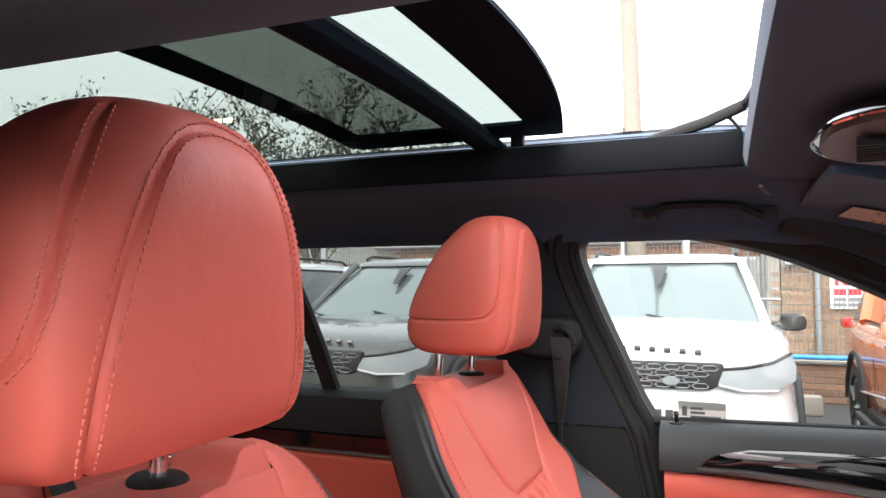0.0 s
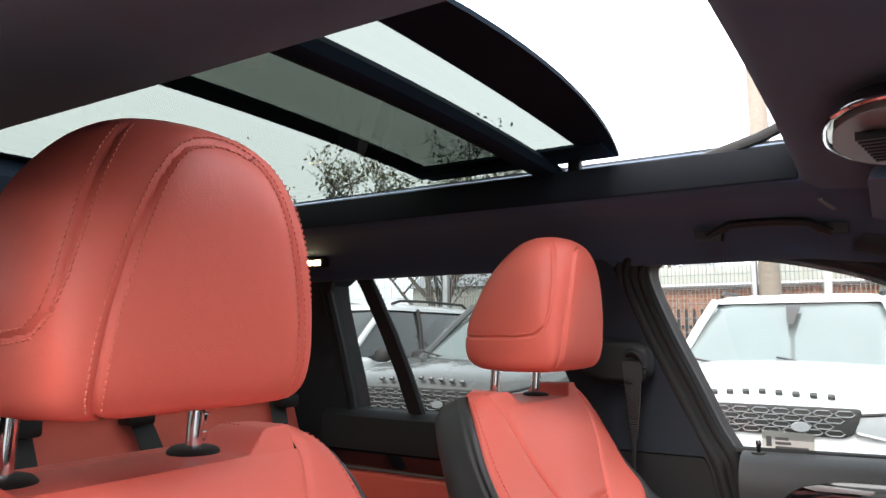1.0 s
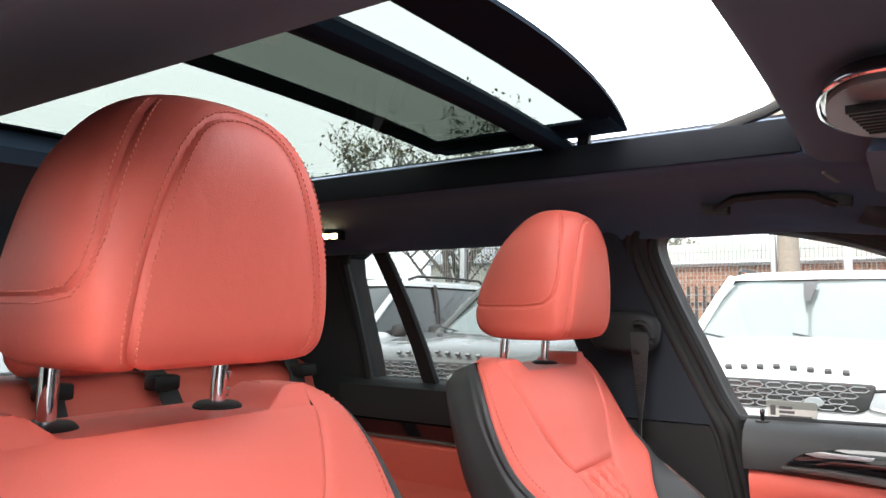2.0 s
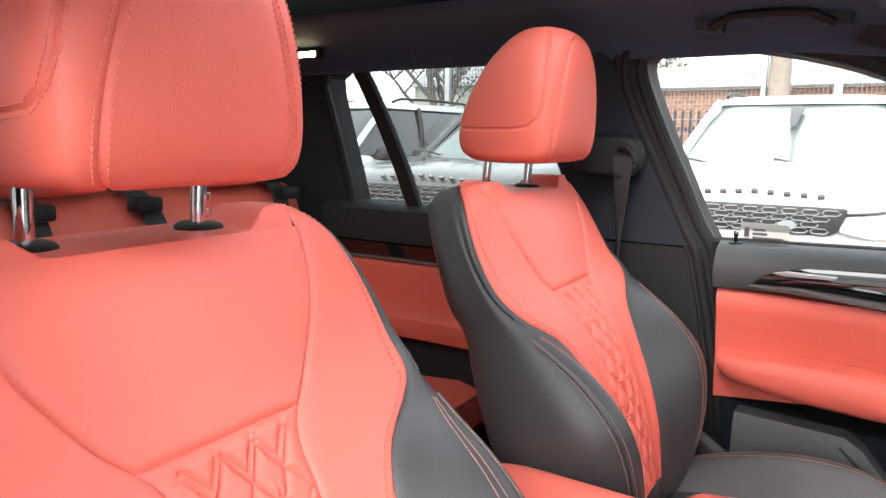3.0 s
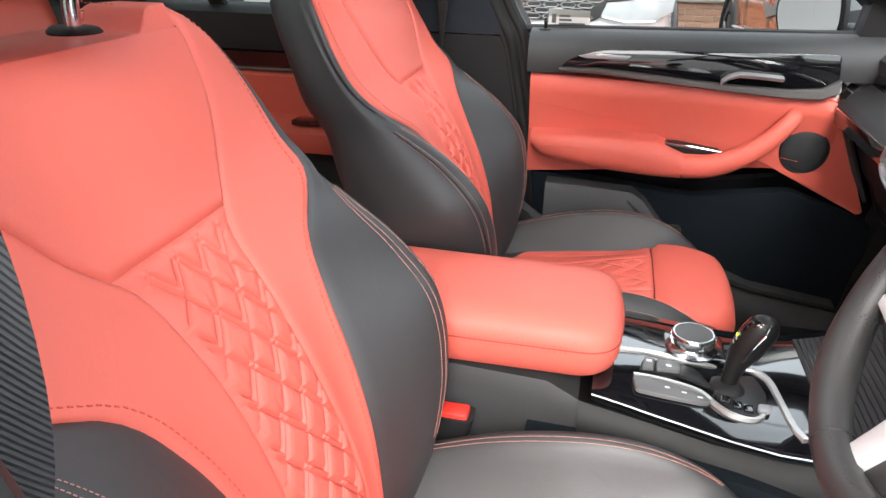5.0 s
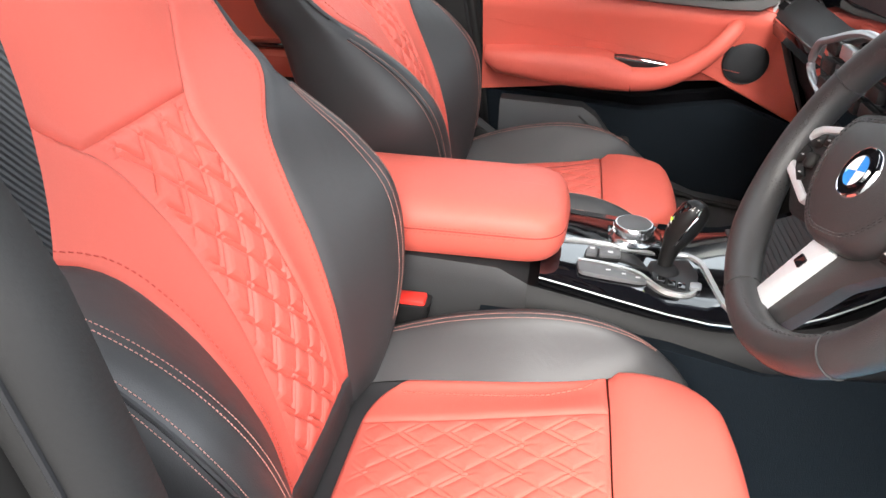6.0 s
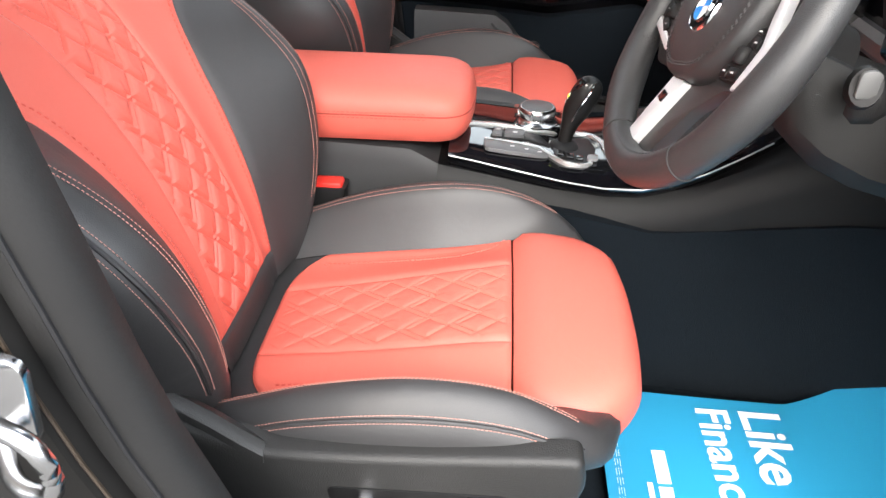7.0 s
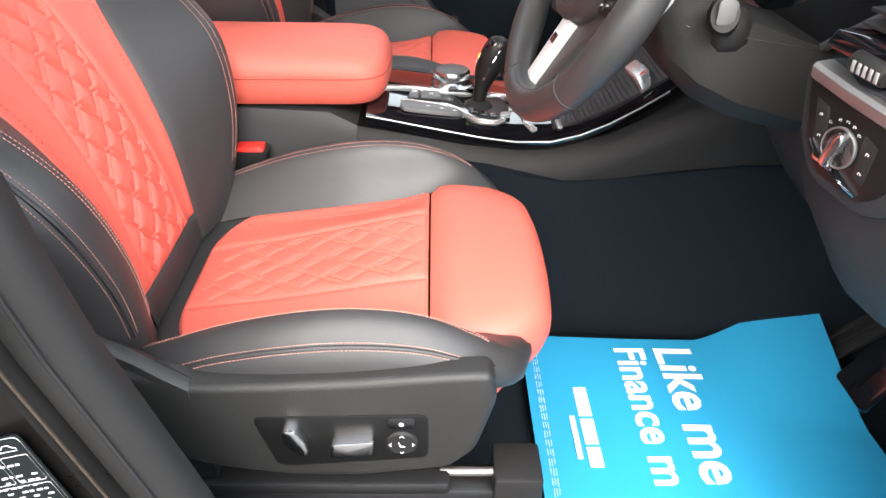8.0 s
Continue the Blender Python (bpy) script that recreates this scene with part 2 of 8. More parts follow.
def stitches(bm, pts, out, pitch=0.0065, size=0.0014, lift=0.0):
    """A row of thread stitches along a line, each a small raised bar."""
    pts = [Vector(p) for p in pts]
    left = pitch
    for i in range(len(pts) - 1):
        a, b = pts[i], pts[i + 1]
        d = b - a
        n = d.length
        if n < 1e-7:
            continue
        d = d / n
        o = (out[i] if isinstance(out, list) else Vector(out)).normalized()
        s = d.cross(o).normalized()
        while left <= n:
            c = a + d * left + o * lift
            h, w = pitch * 0.34, size * 0.5
            lo = [c - d * h - s * w, c - d * h + s * w, c + d * h + s * w, c + d * h - s * w]
            hi = [c - d * h * 0.6 - s * w * 0.5 + o * size * 0.8, c - d * h * 0.6 + s * w * 0.5 + o * size * 0.8, c + d * h * 0.6 + s * w * 0.5 + o * size * 0.8, c + d * h * 0.6 - s * w * 0.5 + o * size * 0.8]
            v = [bm.verts.new(p) for p in lo + hi]
            bm.faces.new(v[4:])
            for k in range(4):
                bm.faces.new((v[k], v[(k + 1) % 4], v[4 + (k + 1) % 4], v[4 + k]))
            left += pitch
        left -= n
    return bm


class Cover:
    """A padded surface: at each v a row of knots; u runs from knot to knot, minus u is the mirrored side (y to -y)."""

    def __init__(self, rows, place, relief=None, flip=1.0):
        self.rows, self.place, self.relief, self.flip = rows, place, relief, flip
        self.kept = {}

    def knots(self, v):
        key = round(v, 5)
        if key not in self.kept:
            f = table(self.rows, v)
            self.kept[key] = [(f[i], f[i + 1]) for i in range(0, len(f), 2)]
        return self.kept[key]

    def raw(self, u, v):
        k = self.knots(v)
        a = min(abs(u), len(k) - 1)
        i = min(int(a), len(k) - 2)
        t = a - i
        p1, p2 = k[i], k[i + 1]
        p0 = k[i - 1] if i > 0 else (-k[1][0], k[1][1])
        p3 = k[i + 2] if i + 2 < len(k) else (2 * p2[0] - p1[0], 2 * p2[1] - p1[1])
        q = []
        for c in (0, 1):
            a0, b0, c0, d0 = p0[c], p1[c], p2[c], p3[c]
            q.append(0.5 * (2 * b0 + (c0 - a0) * t + (2 * a0 - 5 * b0 + 4 * c0 - d0) * t * t + (3 * b0 - 3 * c0 + d0 - a0) * t ** 3))
        return self.place(q[0] if u >= 0 else -q[0], q[1], v)

    def normal(self, u, v):
        e = 0.004
        a = self.raw(u + 0.02, v) - self.raw(u - 0.02, v)
        b = self.raw(u, v + e) - self.raw(u, v - e)
        n = a.cross(b) * self.flip
        return n.normalized() if n.length > 1e-9 else Vector((0, 0, 1))

    def at(self, u, v, lift=0.0):
        if self.relief:
            lift += self.relief(u, v)
        p = self.raw(u, v)
        return p + self.normal(u, v) * lift if lift else p

    def panel(self, bm, u0, u1, v0, v1, nu, nv, dip=0.004, edges="lrbt", seam=0.006):
        """A patch whose named edges roll down into their seams."""
        wide = max((self.raw(u1, 0.5 * (v0 + v1)) - self.raw(u0, 0.5 * (v0 + v1))).length, 0.01)
        tall = max((self.raw(0.5 * (u0 + u1), v1) - self.raw(0.5 * (u0 + u1), v0)).length, 0.01)

        def steps(a, b, n, size, low, high):
            e = min(seam / size, 0.2)
            t = []
            if low:
                t += [0, e * 0.35, e]
            else:
                t += [0]
            inner = [i / n for i in range(1, n)]
            t += [x for x in inner if (x > e * 1.3 or not low) and (x < 1 - e * 1.3 or not high)]
            t += [1 - e, 1 - e * 0.35, 1] if high else [1]
            return [a + (b - a) * x for x in t], t, e

        us, tu, eu = steps(u0, u1, nu, wide, "l" in edges, "r" in edges)
        vs, tv, ev = steps(v0, v1, nv, tall, "b" in edges, "t" in edges)

        def fall(t, e, low, high):
            d = 1.0
            if low:
                d = min(d, t / e)
            if high:
                d = min(d, (1 - t) / e)
            d = max(0.0, min(1.0, d))
            return (1 - d) ** 2
        rows = []
        for v, b in zip(vs, tv):
            rows.append([self.at(u, v, -dip * max(fall(a, eu, "l" in edges, "r" in edges), fall(b, ev, "b" in edges, "t" in edges))) for u, a in zip(us, tu)])
        skin(bm, rows)
        return bm

    def seamline(self, bm, uvs, pitch=0.0065, size=0.0014, lift=0.0002, n=10):
        """Stitches along a line of (u, v) points."""
        line = []
        for (a, b), (c, d) in zip(uvs, uvs[1:]):
            line += [(a + (c - a) * i / n, b + (d - b) * i / n) for i in range(n)]
        line.append(uvs[-1])
        pts = [self.at(u, v, lift) for u, v in line]
        nor = [self.normal(u, v) for u, v in line]
        return stitches(bm, pts, nor, pitch, size)


# ---- ground ----
ASPHALT = mat("damp_asphalt", (0.075, 0.073, 0.068), 0.7, grain=0.6, grain_size=120, bump=0.5, bump_size=90, spots=0.7, spot_size=0.5)
bm = bmesh.new()
bmesh.ops.create_grid(bm, x_segments=8, y_segments=8, size=400)
solid("ground", bm, ASPHALT, "wide grey asphalt yard, damp in patches", "ground")


# ---- cabin shell; x forward, y to the car's left, z up ----
base = CAR
SIDE = [(0.40, 0.715), (0.70, 0.71), (1.10, 0.69), (1.29, 0.645), (1.46, 0.585), (1.56, 0.53)]


def side_y(z):
    """Half width of the pillars at a height."""
    return table(SIDE, z)[0]


def upright(levels, side, depth=0.05, inset=0.0, sides_round=0.012):
    """A pillar: at each height z its rear and front x, set on the car's side and depth thick outward."""
    rows = []
    for z, xr, xf in levels:
        y = side_y(z) - inset
        r = sides_round
        ring = [(xr, y + depth), (xr, y + r), (xr + r * 0.3, y + r * 0.3), (xr + r, y), (xf - r, y), (xf - r * 0.3, y + r * 0.3), (xf, y + r), (xf, y + depth)]
        rows.append([Vector((x, yy * side, z)) for x, yy in ring])
    return loft(rows)


bm = bmesh.new()
box(bm, -2.1, 0.98, -0.74, 0.74, 0.34, 0.43, 0.02)
solid("floor", bm, CARPET, "black carpeted car floor", "floor")

# roof lining: four strips round the glass opening
EDGE_Y, OPEN_X0, OPEN_X1 = 0.36, -1.08, 0.03


def lining_side(side):
    prof = [(0.372, 1.585), (0.360, 1.545), (0.362, 1.533), (0.372, 1.527), (0.42, 1.521), (0.47, 1.511), (0.52, 1.494), (0.56, 1.474), (0.582, 1.458), (0.592, 1.447), (0.606, 1.445), (0.63, 1.47), (0.61, 1.55), (0.53, 1.60), (0.43, 1.605)]
    rows = []
    for x, dy, dz in ((-1.95, -0.03, -0.05), (-1.6, -0.01, -0.02), (-1.2, 0, 0.0), (-0.7, 0.0, 0.002), (-0.3, 0.0, 0.0), (0.0, 0.0, 0.0), (0.15, -0.004, -0.015), (0.30, -0.01, -0.05), (0.42, -0.015, -0.10)):
        rows.append([Vector((x, (y + (dy if y > 0.4 else dy * 0.3)) * side, z + dz * (1 if y > 0.40 else 0.7) - (0.014 if side < 0 and z < 1.55 else 0))) for y, z in prof])
    return loft(rows)


for s, n in ((1, "left"), (-1, "right")):
    solid("ceiling_side_" + n, lining_side(s), FABRIC, "black fabric roof lining beside the glass roof", "ceiling")


def cross_strip(stations):
    """A strip of lining across the car through (x, low z, high z) stations."""
    rows = []
    for i in range(17):
        y = -0.375 + 0.75 * i / 16
        crown = 0.012 * (1 - (y / 0.375) ** 2)
        rows.append([Vector((x, y, z + crown)) for x, z in stations])
    return loft(rows)


solid("ceiling_front", cross_strip([(0.066, 1.590), (0.046, 1.580), (0.033, 1.563), (0.029, 1.546), (0.034, 1.530), (0.056, 1.518), (0.12, 1.512), (0.22, 1.492), (0.34, 1.455), (0.44, 1.42), (0.46, 1.44), (0.36, 1.52), (0.2, 1.57)]), FABRIC, "black fabric roof lining above the windscreen", "ceiling")
solid("ceiling_rear", cross_strip([(-1.085, 1.59), (-1.075, 1.56), (-1.085, 1.535), (-1.12, 1.525), (-1.4, 1.515), (-1.75, 1.47), (-1.95, 1.42), (-1.95, 1.50), (-1.5, 1.585)]), FABRIC, "black fabric roof lining behind the glass roof", "ceiling")
# outer roof skin round the opening
bm = bmesh.new()
for s in (1, -1):
    rows = []
    for x in (-1.98, -1.5, -1.0, -0.4, 0.0, 0.25, 0.46):
        d = 0.0 if x < 0 else -0.22 * x * x * 2
        d = d if x > -1.2 else -0.06 * (-1.2 - x)
        rows.append([Vector((x, s * y, z + d)) for y, z in ((0.44, 1.612), (0.52, 1.606), (0.60, 1.57), (0.645, 1.50), (0.655, 1.46))])
    skin(bm, rows)
skin(bm, [[Vector((x, y, z)) for y in (-0.44, -0.2, 0, 0.2, 0.44)] for x, z in ((0.04, 1.600), (0.2, 1.585), (0.34, 1.545), (0.47, 1.49))])
skin(bm, [[Vector((x, y, z)) for y in (-0.44, -0.2, 0, 0.2, 0.44)] for x, z in ((-1.98, 1.56), (-1.5, 1.60), (-1.1, 1.612))])
bmesh.ops.solidify(bm, geom=bm.faces[:], thickness=0.004)
solid("roof_skin", bm, PAINT, "glossy black car roof panel", "roof")

# guide rails in the opening
for s, n in ((1, "left"), (-1, "right")):
    bm = bmesh.new()
    # the first bar is no rail: a dark strip added to shade the lining's lip
    for y, z, w, h in ((0.3585, 1.558, 0.005, 0.050), (0.366, 1.556, 0.010, 0.010), (0.376, 1.572, 0.012, 0.012), (0.392, 1.585, 0.014, 0.014)):
        box(bm, -1.05, 0.03, s * y - w / 2, s * y + w / 2, z - h / 2, z + h / 2, 0.003)
    solid("trim_roof_rail_" + n, bm, RAILBLACK, "black ribbed sunroof guide rail, with a darkening strip over the lining lip", "trim")

# glass roof: fixed rear pane, cross beam, and the front panel slid back above the rear pane
roof = thing("glass_roof", "panoramic glass roof, tinted green, with its front panel slid open", "glass roof", (0, 0, 1.6))


def pane(x0, x1, y, z, bulge, front=0.0, n=12):
    """A slightly domed pane; front: how far the middle of its front edge bows forward."""
    rows = []
    for i in range(n + 1):
        t = i / n
        row = []
        for j in range(17):
            w = -1 + j / 8
            x = x0 + (x1 - x0) * t + front * t * (1 - w * w)
            row.append(Vector((x, w * y, z + bulge * (1 - w * w))) - Vector((0, 0, 1.6)))
        rows.append(row)
    bm = bmesh.new()
    skin(bm, rows)
    return bm


def thicken(bm, t):
    bmesh.ops.recalc_face_normals(bm, faces=bm.faces)
    bmesh.ops.solidify(bm, geom=bm.faces[:], thickness=t)
    return bm


part("rear_pane", pane(-1.09, -0.36, 0.40, 1.597, 0.012), REARROOF, roof, "green-tinted fixed rear pane")
part("rear_pane_border", thicken(pane(-1.11, -1.06, 0.41, 1.594, 0.012), 0.003), FRIT, roof)
part("cross_beam", loft([[Vector((x, y, z - 1.6 + 0.012 * (1 - (y / 0.42) ** 2))) for x, z in ((-0.375, 1.585), (-0.36, 1.575), (-0.345, 1.574), (-0.332, 1.580), (-0.328, 1.592), (-0.335, 1.602), (-0.37, 1.602))] for y in [-0.42 + 0.84 * i / 14 for i in range(15)]]), FRIT, roof, "black roof cross beam")
part("sliding_pane", pane(-0.605, -0.275, 0.36, 1.617, 0.012, 0.004), ROOFGLASS, roof, "green-tinted sliding panel")
part("sliding_front_border", thicken(pane(-0.278, -0.235, 0.405, 1.615, 0.012, 0.046), 0.006), FRIT, roof, "black front edge of the sliding panel")
part("sliding_rear_border", thicken(pane(-0.622, -0.572, 0.40, 1.617, 0.012), 0.004), FRIT, roof)
for s in (1, -1):
    part("sliding_side_border", thicken(pane(-0.6, -0.235, 0.046, 1.614, 0.0), 0.005), FRIT, roof).location.y = 0.358 * s
    part("lifting_arm", boxed(-0.318, -0.296, s * 0.392 - 0.008, s * 0.392 + 0.008, -0.03, 0.016, 0.003), PLASTIC, roof)
# wind deflector lifted at the front of the opening
defl = thing("wind_deflector", "black folding wind deflector raised at the roof opening", "wind deflector", (0, 0, 1.59))
for s in (1, -1):
    part("deflector_arm", tubed([(-0.10, 0.385 * s, -0.008), (-0.02, 0.385 * s, 0.014), (0.035, 0.378 * s, 0.034)], 0.007, 8, 1.3), PLASTIC, defl)
    part("deflector_spring", tubed([(0.01, 0.383 * s, 0.022), (0.028, 0.385 * s, 0.0)], 0.003, 6), DARKMETAL, defl)
part("deflector_bar", tubed([(0.035, 0.378, 0.034), (0.048, 0.3, 0.040), (0.055, 0, 0.046), (0.048, -0.3, 0.040), (0.035, -0.378, 0.034)], 0.007, 8), PLASTIC, defl)

# pillars
B_LEVELS = [(0.43, -0.40, -0.020), (0.66, -0.40, -0.062), (0.79, -0.40, -0.097), (0.93, -0.40, -0.130), (1.09, -0.41, -0.165), (1.20, -0.43, -0.212), (1.32, -0.47, -0.262), (1.42, -0.50, -0.300), (1.50, -0.53, -0.34)]
# the front edge of the left window opening, from the sill up and forward to the windscreen pillar
WINDOW = [(-0.008, 0.45), (-0.044, 0.647), (-0.079, 0.863), (-0.112, 1.036), (-0.126, 1.096), (-0.154, 1.15), (-0.186, 1.23), (-0.222, 1.318), (-0.247, 1.392), (-0.254, 1.428), (-0.248, 1.450), (-0.226, 1.4625), (-0.165, 1.4655), (-0.066, 1.457), (0.028, 1.438), (0.115, 1.411), (0.252, 1.350), (0.36, 1.285), (0.46, 1.215), (0.56, 1.14)]
for s, n in ((1, "left"), (-1, "right")):
    lower = [q for q in B_LEVELS if q[0] <= 1.09]
    upper = [(1.094, -0.41, -0.166)] + [q for q in B_LEVELS if q[0] > 1.09]
    pil = thing("pillar_" + n, "black trimmed door pillar with rubber door seals", "pillar", (0, 0, 0), kind="structure")
    part("lower_trim", upright(lower, s), PLASTIC, pil, "grained black lower pillar trim")
    part("upper_trim", upright(upper, s, 0.05, 0.004), PILLARSKIN, pil, "anthracite upper pillar trim")
    if s > 0:
        line = spline([(x, 0.0, z) for x, z in WINDOW], 5)

        def along(off, dy):
            """The edge of the window opening, moved off into the frame and dy outward."""
            out = []
            for q, p in enumerate(line):
                d = (line[min(q + 1, len(line) - 1)] - line[max(q - 1, 0)]).normalized()
                z = p.z + d.x * off
                out.append(Vector((p.x - d.z * off, s * (side_y(z) + dy), z)))
            return out
        bm = bmesh.new()
        skin(bm, [along(o, d) for o, d in ((-0.004, 0.070), (0.0, 0.045), (0.0, 0.020), (0.005, 0.014), (0.020, 0.012), (0.034, 0.004), (0.050, 0.001), (0.062, 0.010))])
        part("jamb", thicken(bm, 0.003), RUBBER, pil, "black rubber-lined jamb")
        part("door_seal", tubed(along(0.011, 0.014), 0.0065, 10, 1.3), SEALRUBBER, pil, "black rubber door seal")
        part("door_seal", tubed(along(0.036, 0.004), 0.0085, 10, 1.3), SEALRUBBER, pil, "black rubber door seal")
    else:
        LIP = [(0.44, 0.075), (0.60, 0.040), (0.744, 0.002), (0.825, -0.022), (0.895, -0.043), (0.95, -0.055), (1.0, -0.063), (1.13, -0.086), (1.25, -0.13), (1.40, -0.20)]
        part("inner_trim", loft([[Vector((x, -y, z)) for x, y in ((-0.20, 0.69), (l - 0.025, 0.692), (l - 0.012, 0.70), (l - 0.012, 0.73), (-0.20, 0.73))] for z, l in LIP]), PLASTIC, pil, "black inner frame trim")
        part("door_seal", loft([[Vector((x, -y, z)) for x, y in ((l - 0.012, 0.700), (l - 0.002, 0.708), (l, 0.72), (l - 0.006, 0.732), (l - 0.022, 0.739), (l - 0.038, 0.736), (l - 0.046, 0.726), (l - 0.03, 0.705))] for z, l in LIP]), SEALRUBBER, pil, "thick grey-black rubber door seal")
        part("painted_frame", loft([[Vector((x, -y, z)) for x, y in ((l - 0.036, 0.722), (l - 0.039, 0.742), (l - 0.047, 0.750), (l - 0.10, 0.753), (l - 0.14, 0.765), (-0.30, 0.86), (-0.40, 0.86), (-0.40, 0.72))] for z, l in LIP]), FRAMEBLACK, pil, "glossy black painted door frame")
        part("frame_edge", tubed([(l - 0.0415, -0.7475, z) for z, l in LIP], 0.0014, 6), mat("brown_edge_line", (0.032, 0.023, 0.016), 0.4, spots=0.4, spot_size=40), pil, "thin brownish line along the frame")
        part("seal_groove", tubed([(l - 0.0195, -0.7385, z) for z, l in LIP], 0.0018, 6), RUBBER, pil)

# seat belts
BELT = mat("black_belt_webbing", (0.024, 0.024, 0.025), 0.7, grain=0.3, grain_size=900)
bn, bl = BELT.node_tree.nodes, BELT.node_tree.links
weave, relief_ = bn.new("ShaderNodeTexWave"), bn.new("ShaderNodeBump")
weave.bands_direction = "DIAGONAL"
weave.inputs["Scale"].default_value = 150
relief_.inputs["Strength"].default_value, relief_.inputs["Distance"].default_value = 0.9, 0.0012
bl.new(bn.new("ShaderNodeTexCoord").outputs["Object"], weave.inputs["Vector"])
bl.new(weave.outputs[1], relief_.inputs["Height"])
bl.new(relief_.outputs[0], bn["Principled BSDF"].inputs["Normal"])
for s, n in ((1, "passenger"), (-1, "driver")):
    belt = thing("seat_belt", f"black webbing seat belt hanging on the {n} side pillar", "seat belt", (0, 0, 0))
    y = s * 0.63
    rows = []
    for k in range(11):
        a = math.pi * k / 10
        rows.append([Vector((-0.322 + 0.072 * math.copysign(abs(math.cos(b)) ** 0.7, math.cos(b)) * (0.62 + 0.38 * math.sin(a)), s * (0.662 - 0.052 * math.sin(a / 2)), 1.268 + 0.046 * math.copysign(abs(math.sin(b)) ** 0.7, math.sin(b)) * (1 - 0.35 * (k / 10) ** 2))) for b in [i * math.tau / 24 for i in range(24)]])
    part("belt_guide", loft(rows), RUBBER, belt, "black plastic belt guide")
    part("guide_slot", tubed([(-0.285 + 0.024 * math.cos(a), s * (0.603 - 0.006 * math.cos(a)), 1.258 + 0.028 * math.sin(a)) for a in [radians(-120 + 20 * i) for i in range(13)]], 0.006, 8), RUBBER, belt)
    web = bmesh.new()
    pts = [(-0.285, 0.603, 1.268), (-0.283, 0.598, 1.235), (-0.287, 0.612, 1.15), (-0.295, 0.625, 1.0), (-0.305, 0.64, 0.8), (-0.31, 0.645, 0.55)]
    if s < 0:
        pts = [(-0.285, 0.603, 1.268), (-0.20, 0.64, 1.262), (-0.155, 0.662, 1.20), (-0.146, 0.672, 1.11), (-0.155, 0.69, 1.05)]
    rows = []
    for x, yy, z in spline(pts, 5):
        k = min(1.0, max(0.0, (1.27 - z) * 6))
        a = radians(20 + 50 * k)
        d = Vector((math.cos(a), -s * math.sin(a) * 0.8, 0)) * 0.022
        rows.append([Vector((x, s * yy, z)) - d, Vector((x, s * yy, z)), Vector((x, s * yy, z)) + d])
    skin(web, rows)
    part("webbing", thicken(web, 0.0014), BELT, belt)

# ---- rear side: doors with windows, quarter panels, tail ----


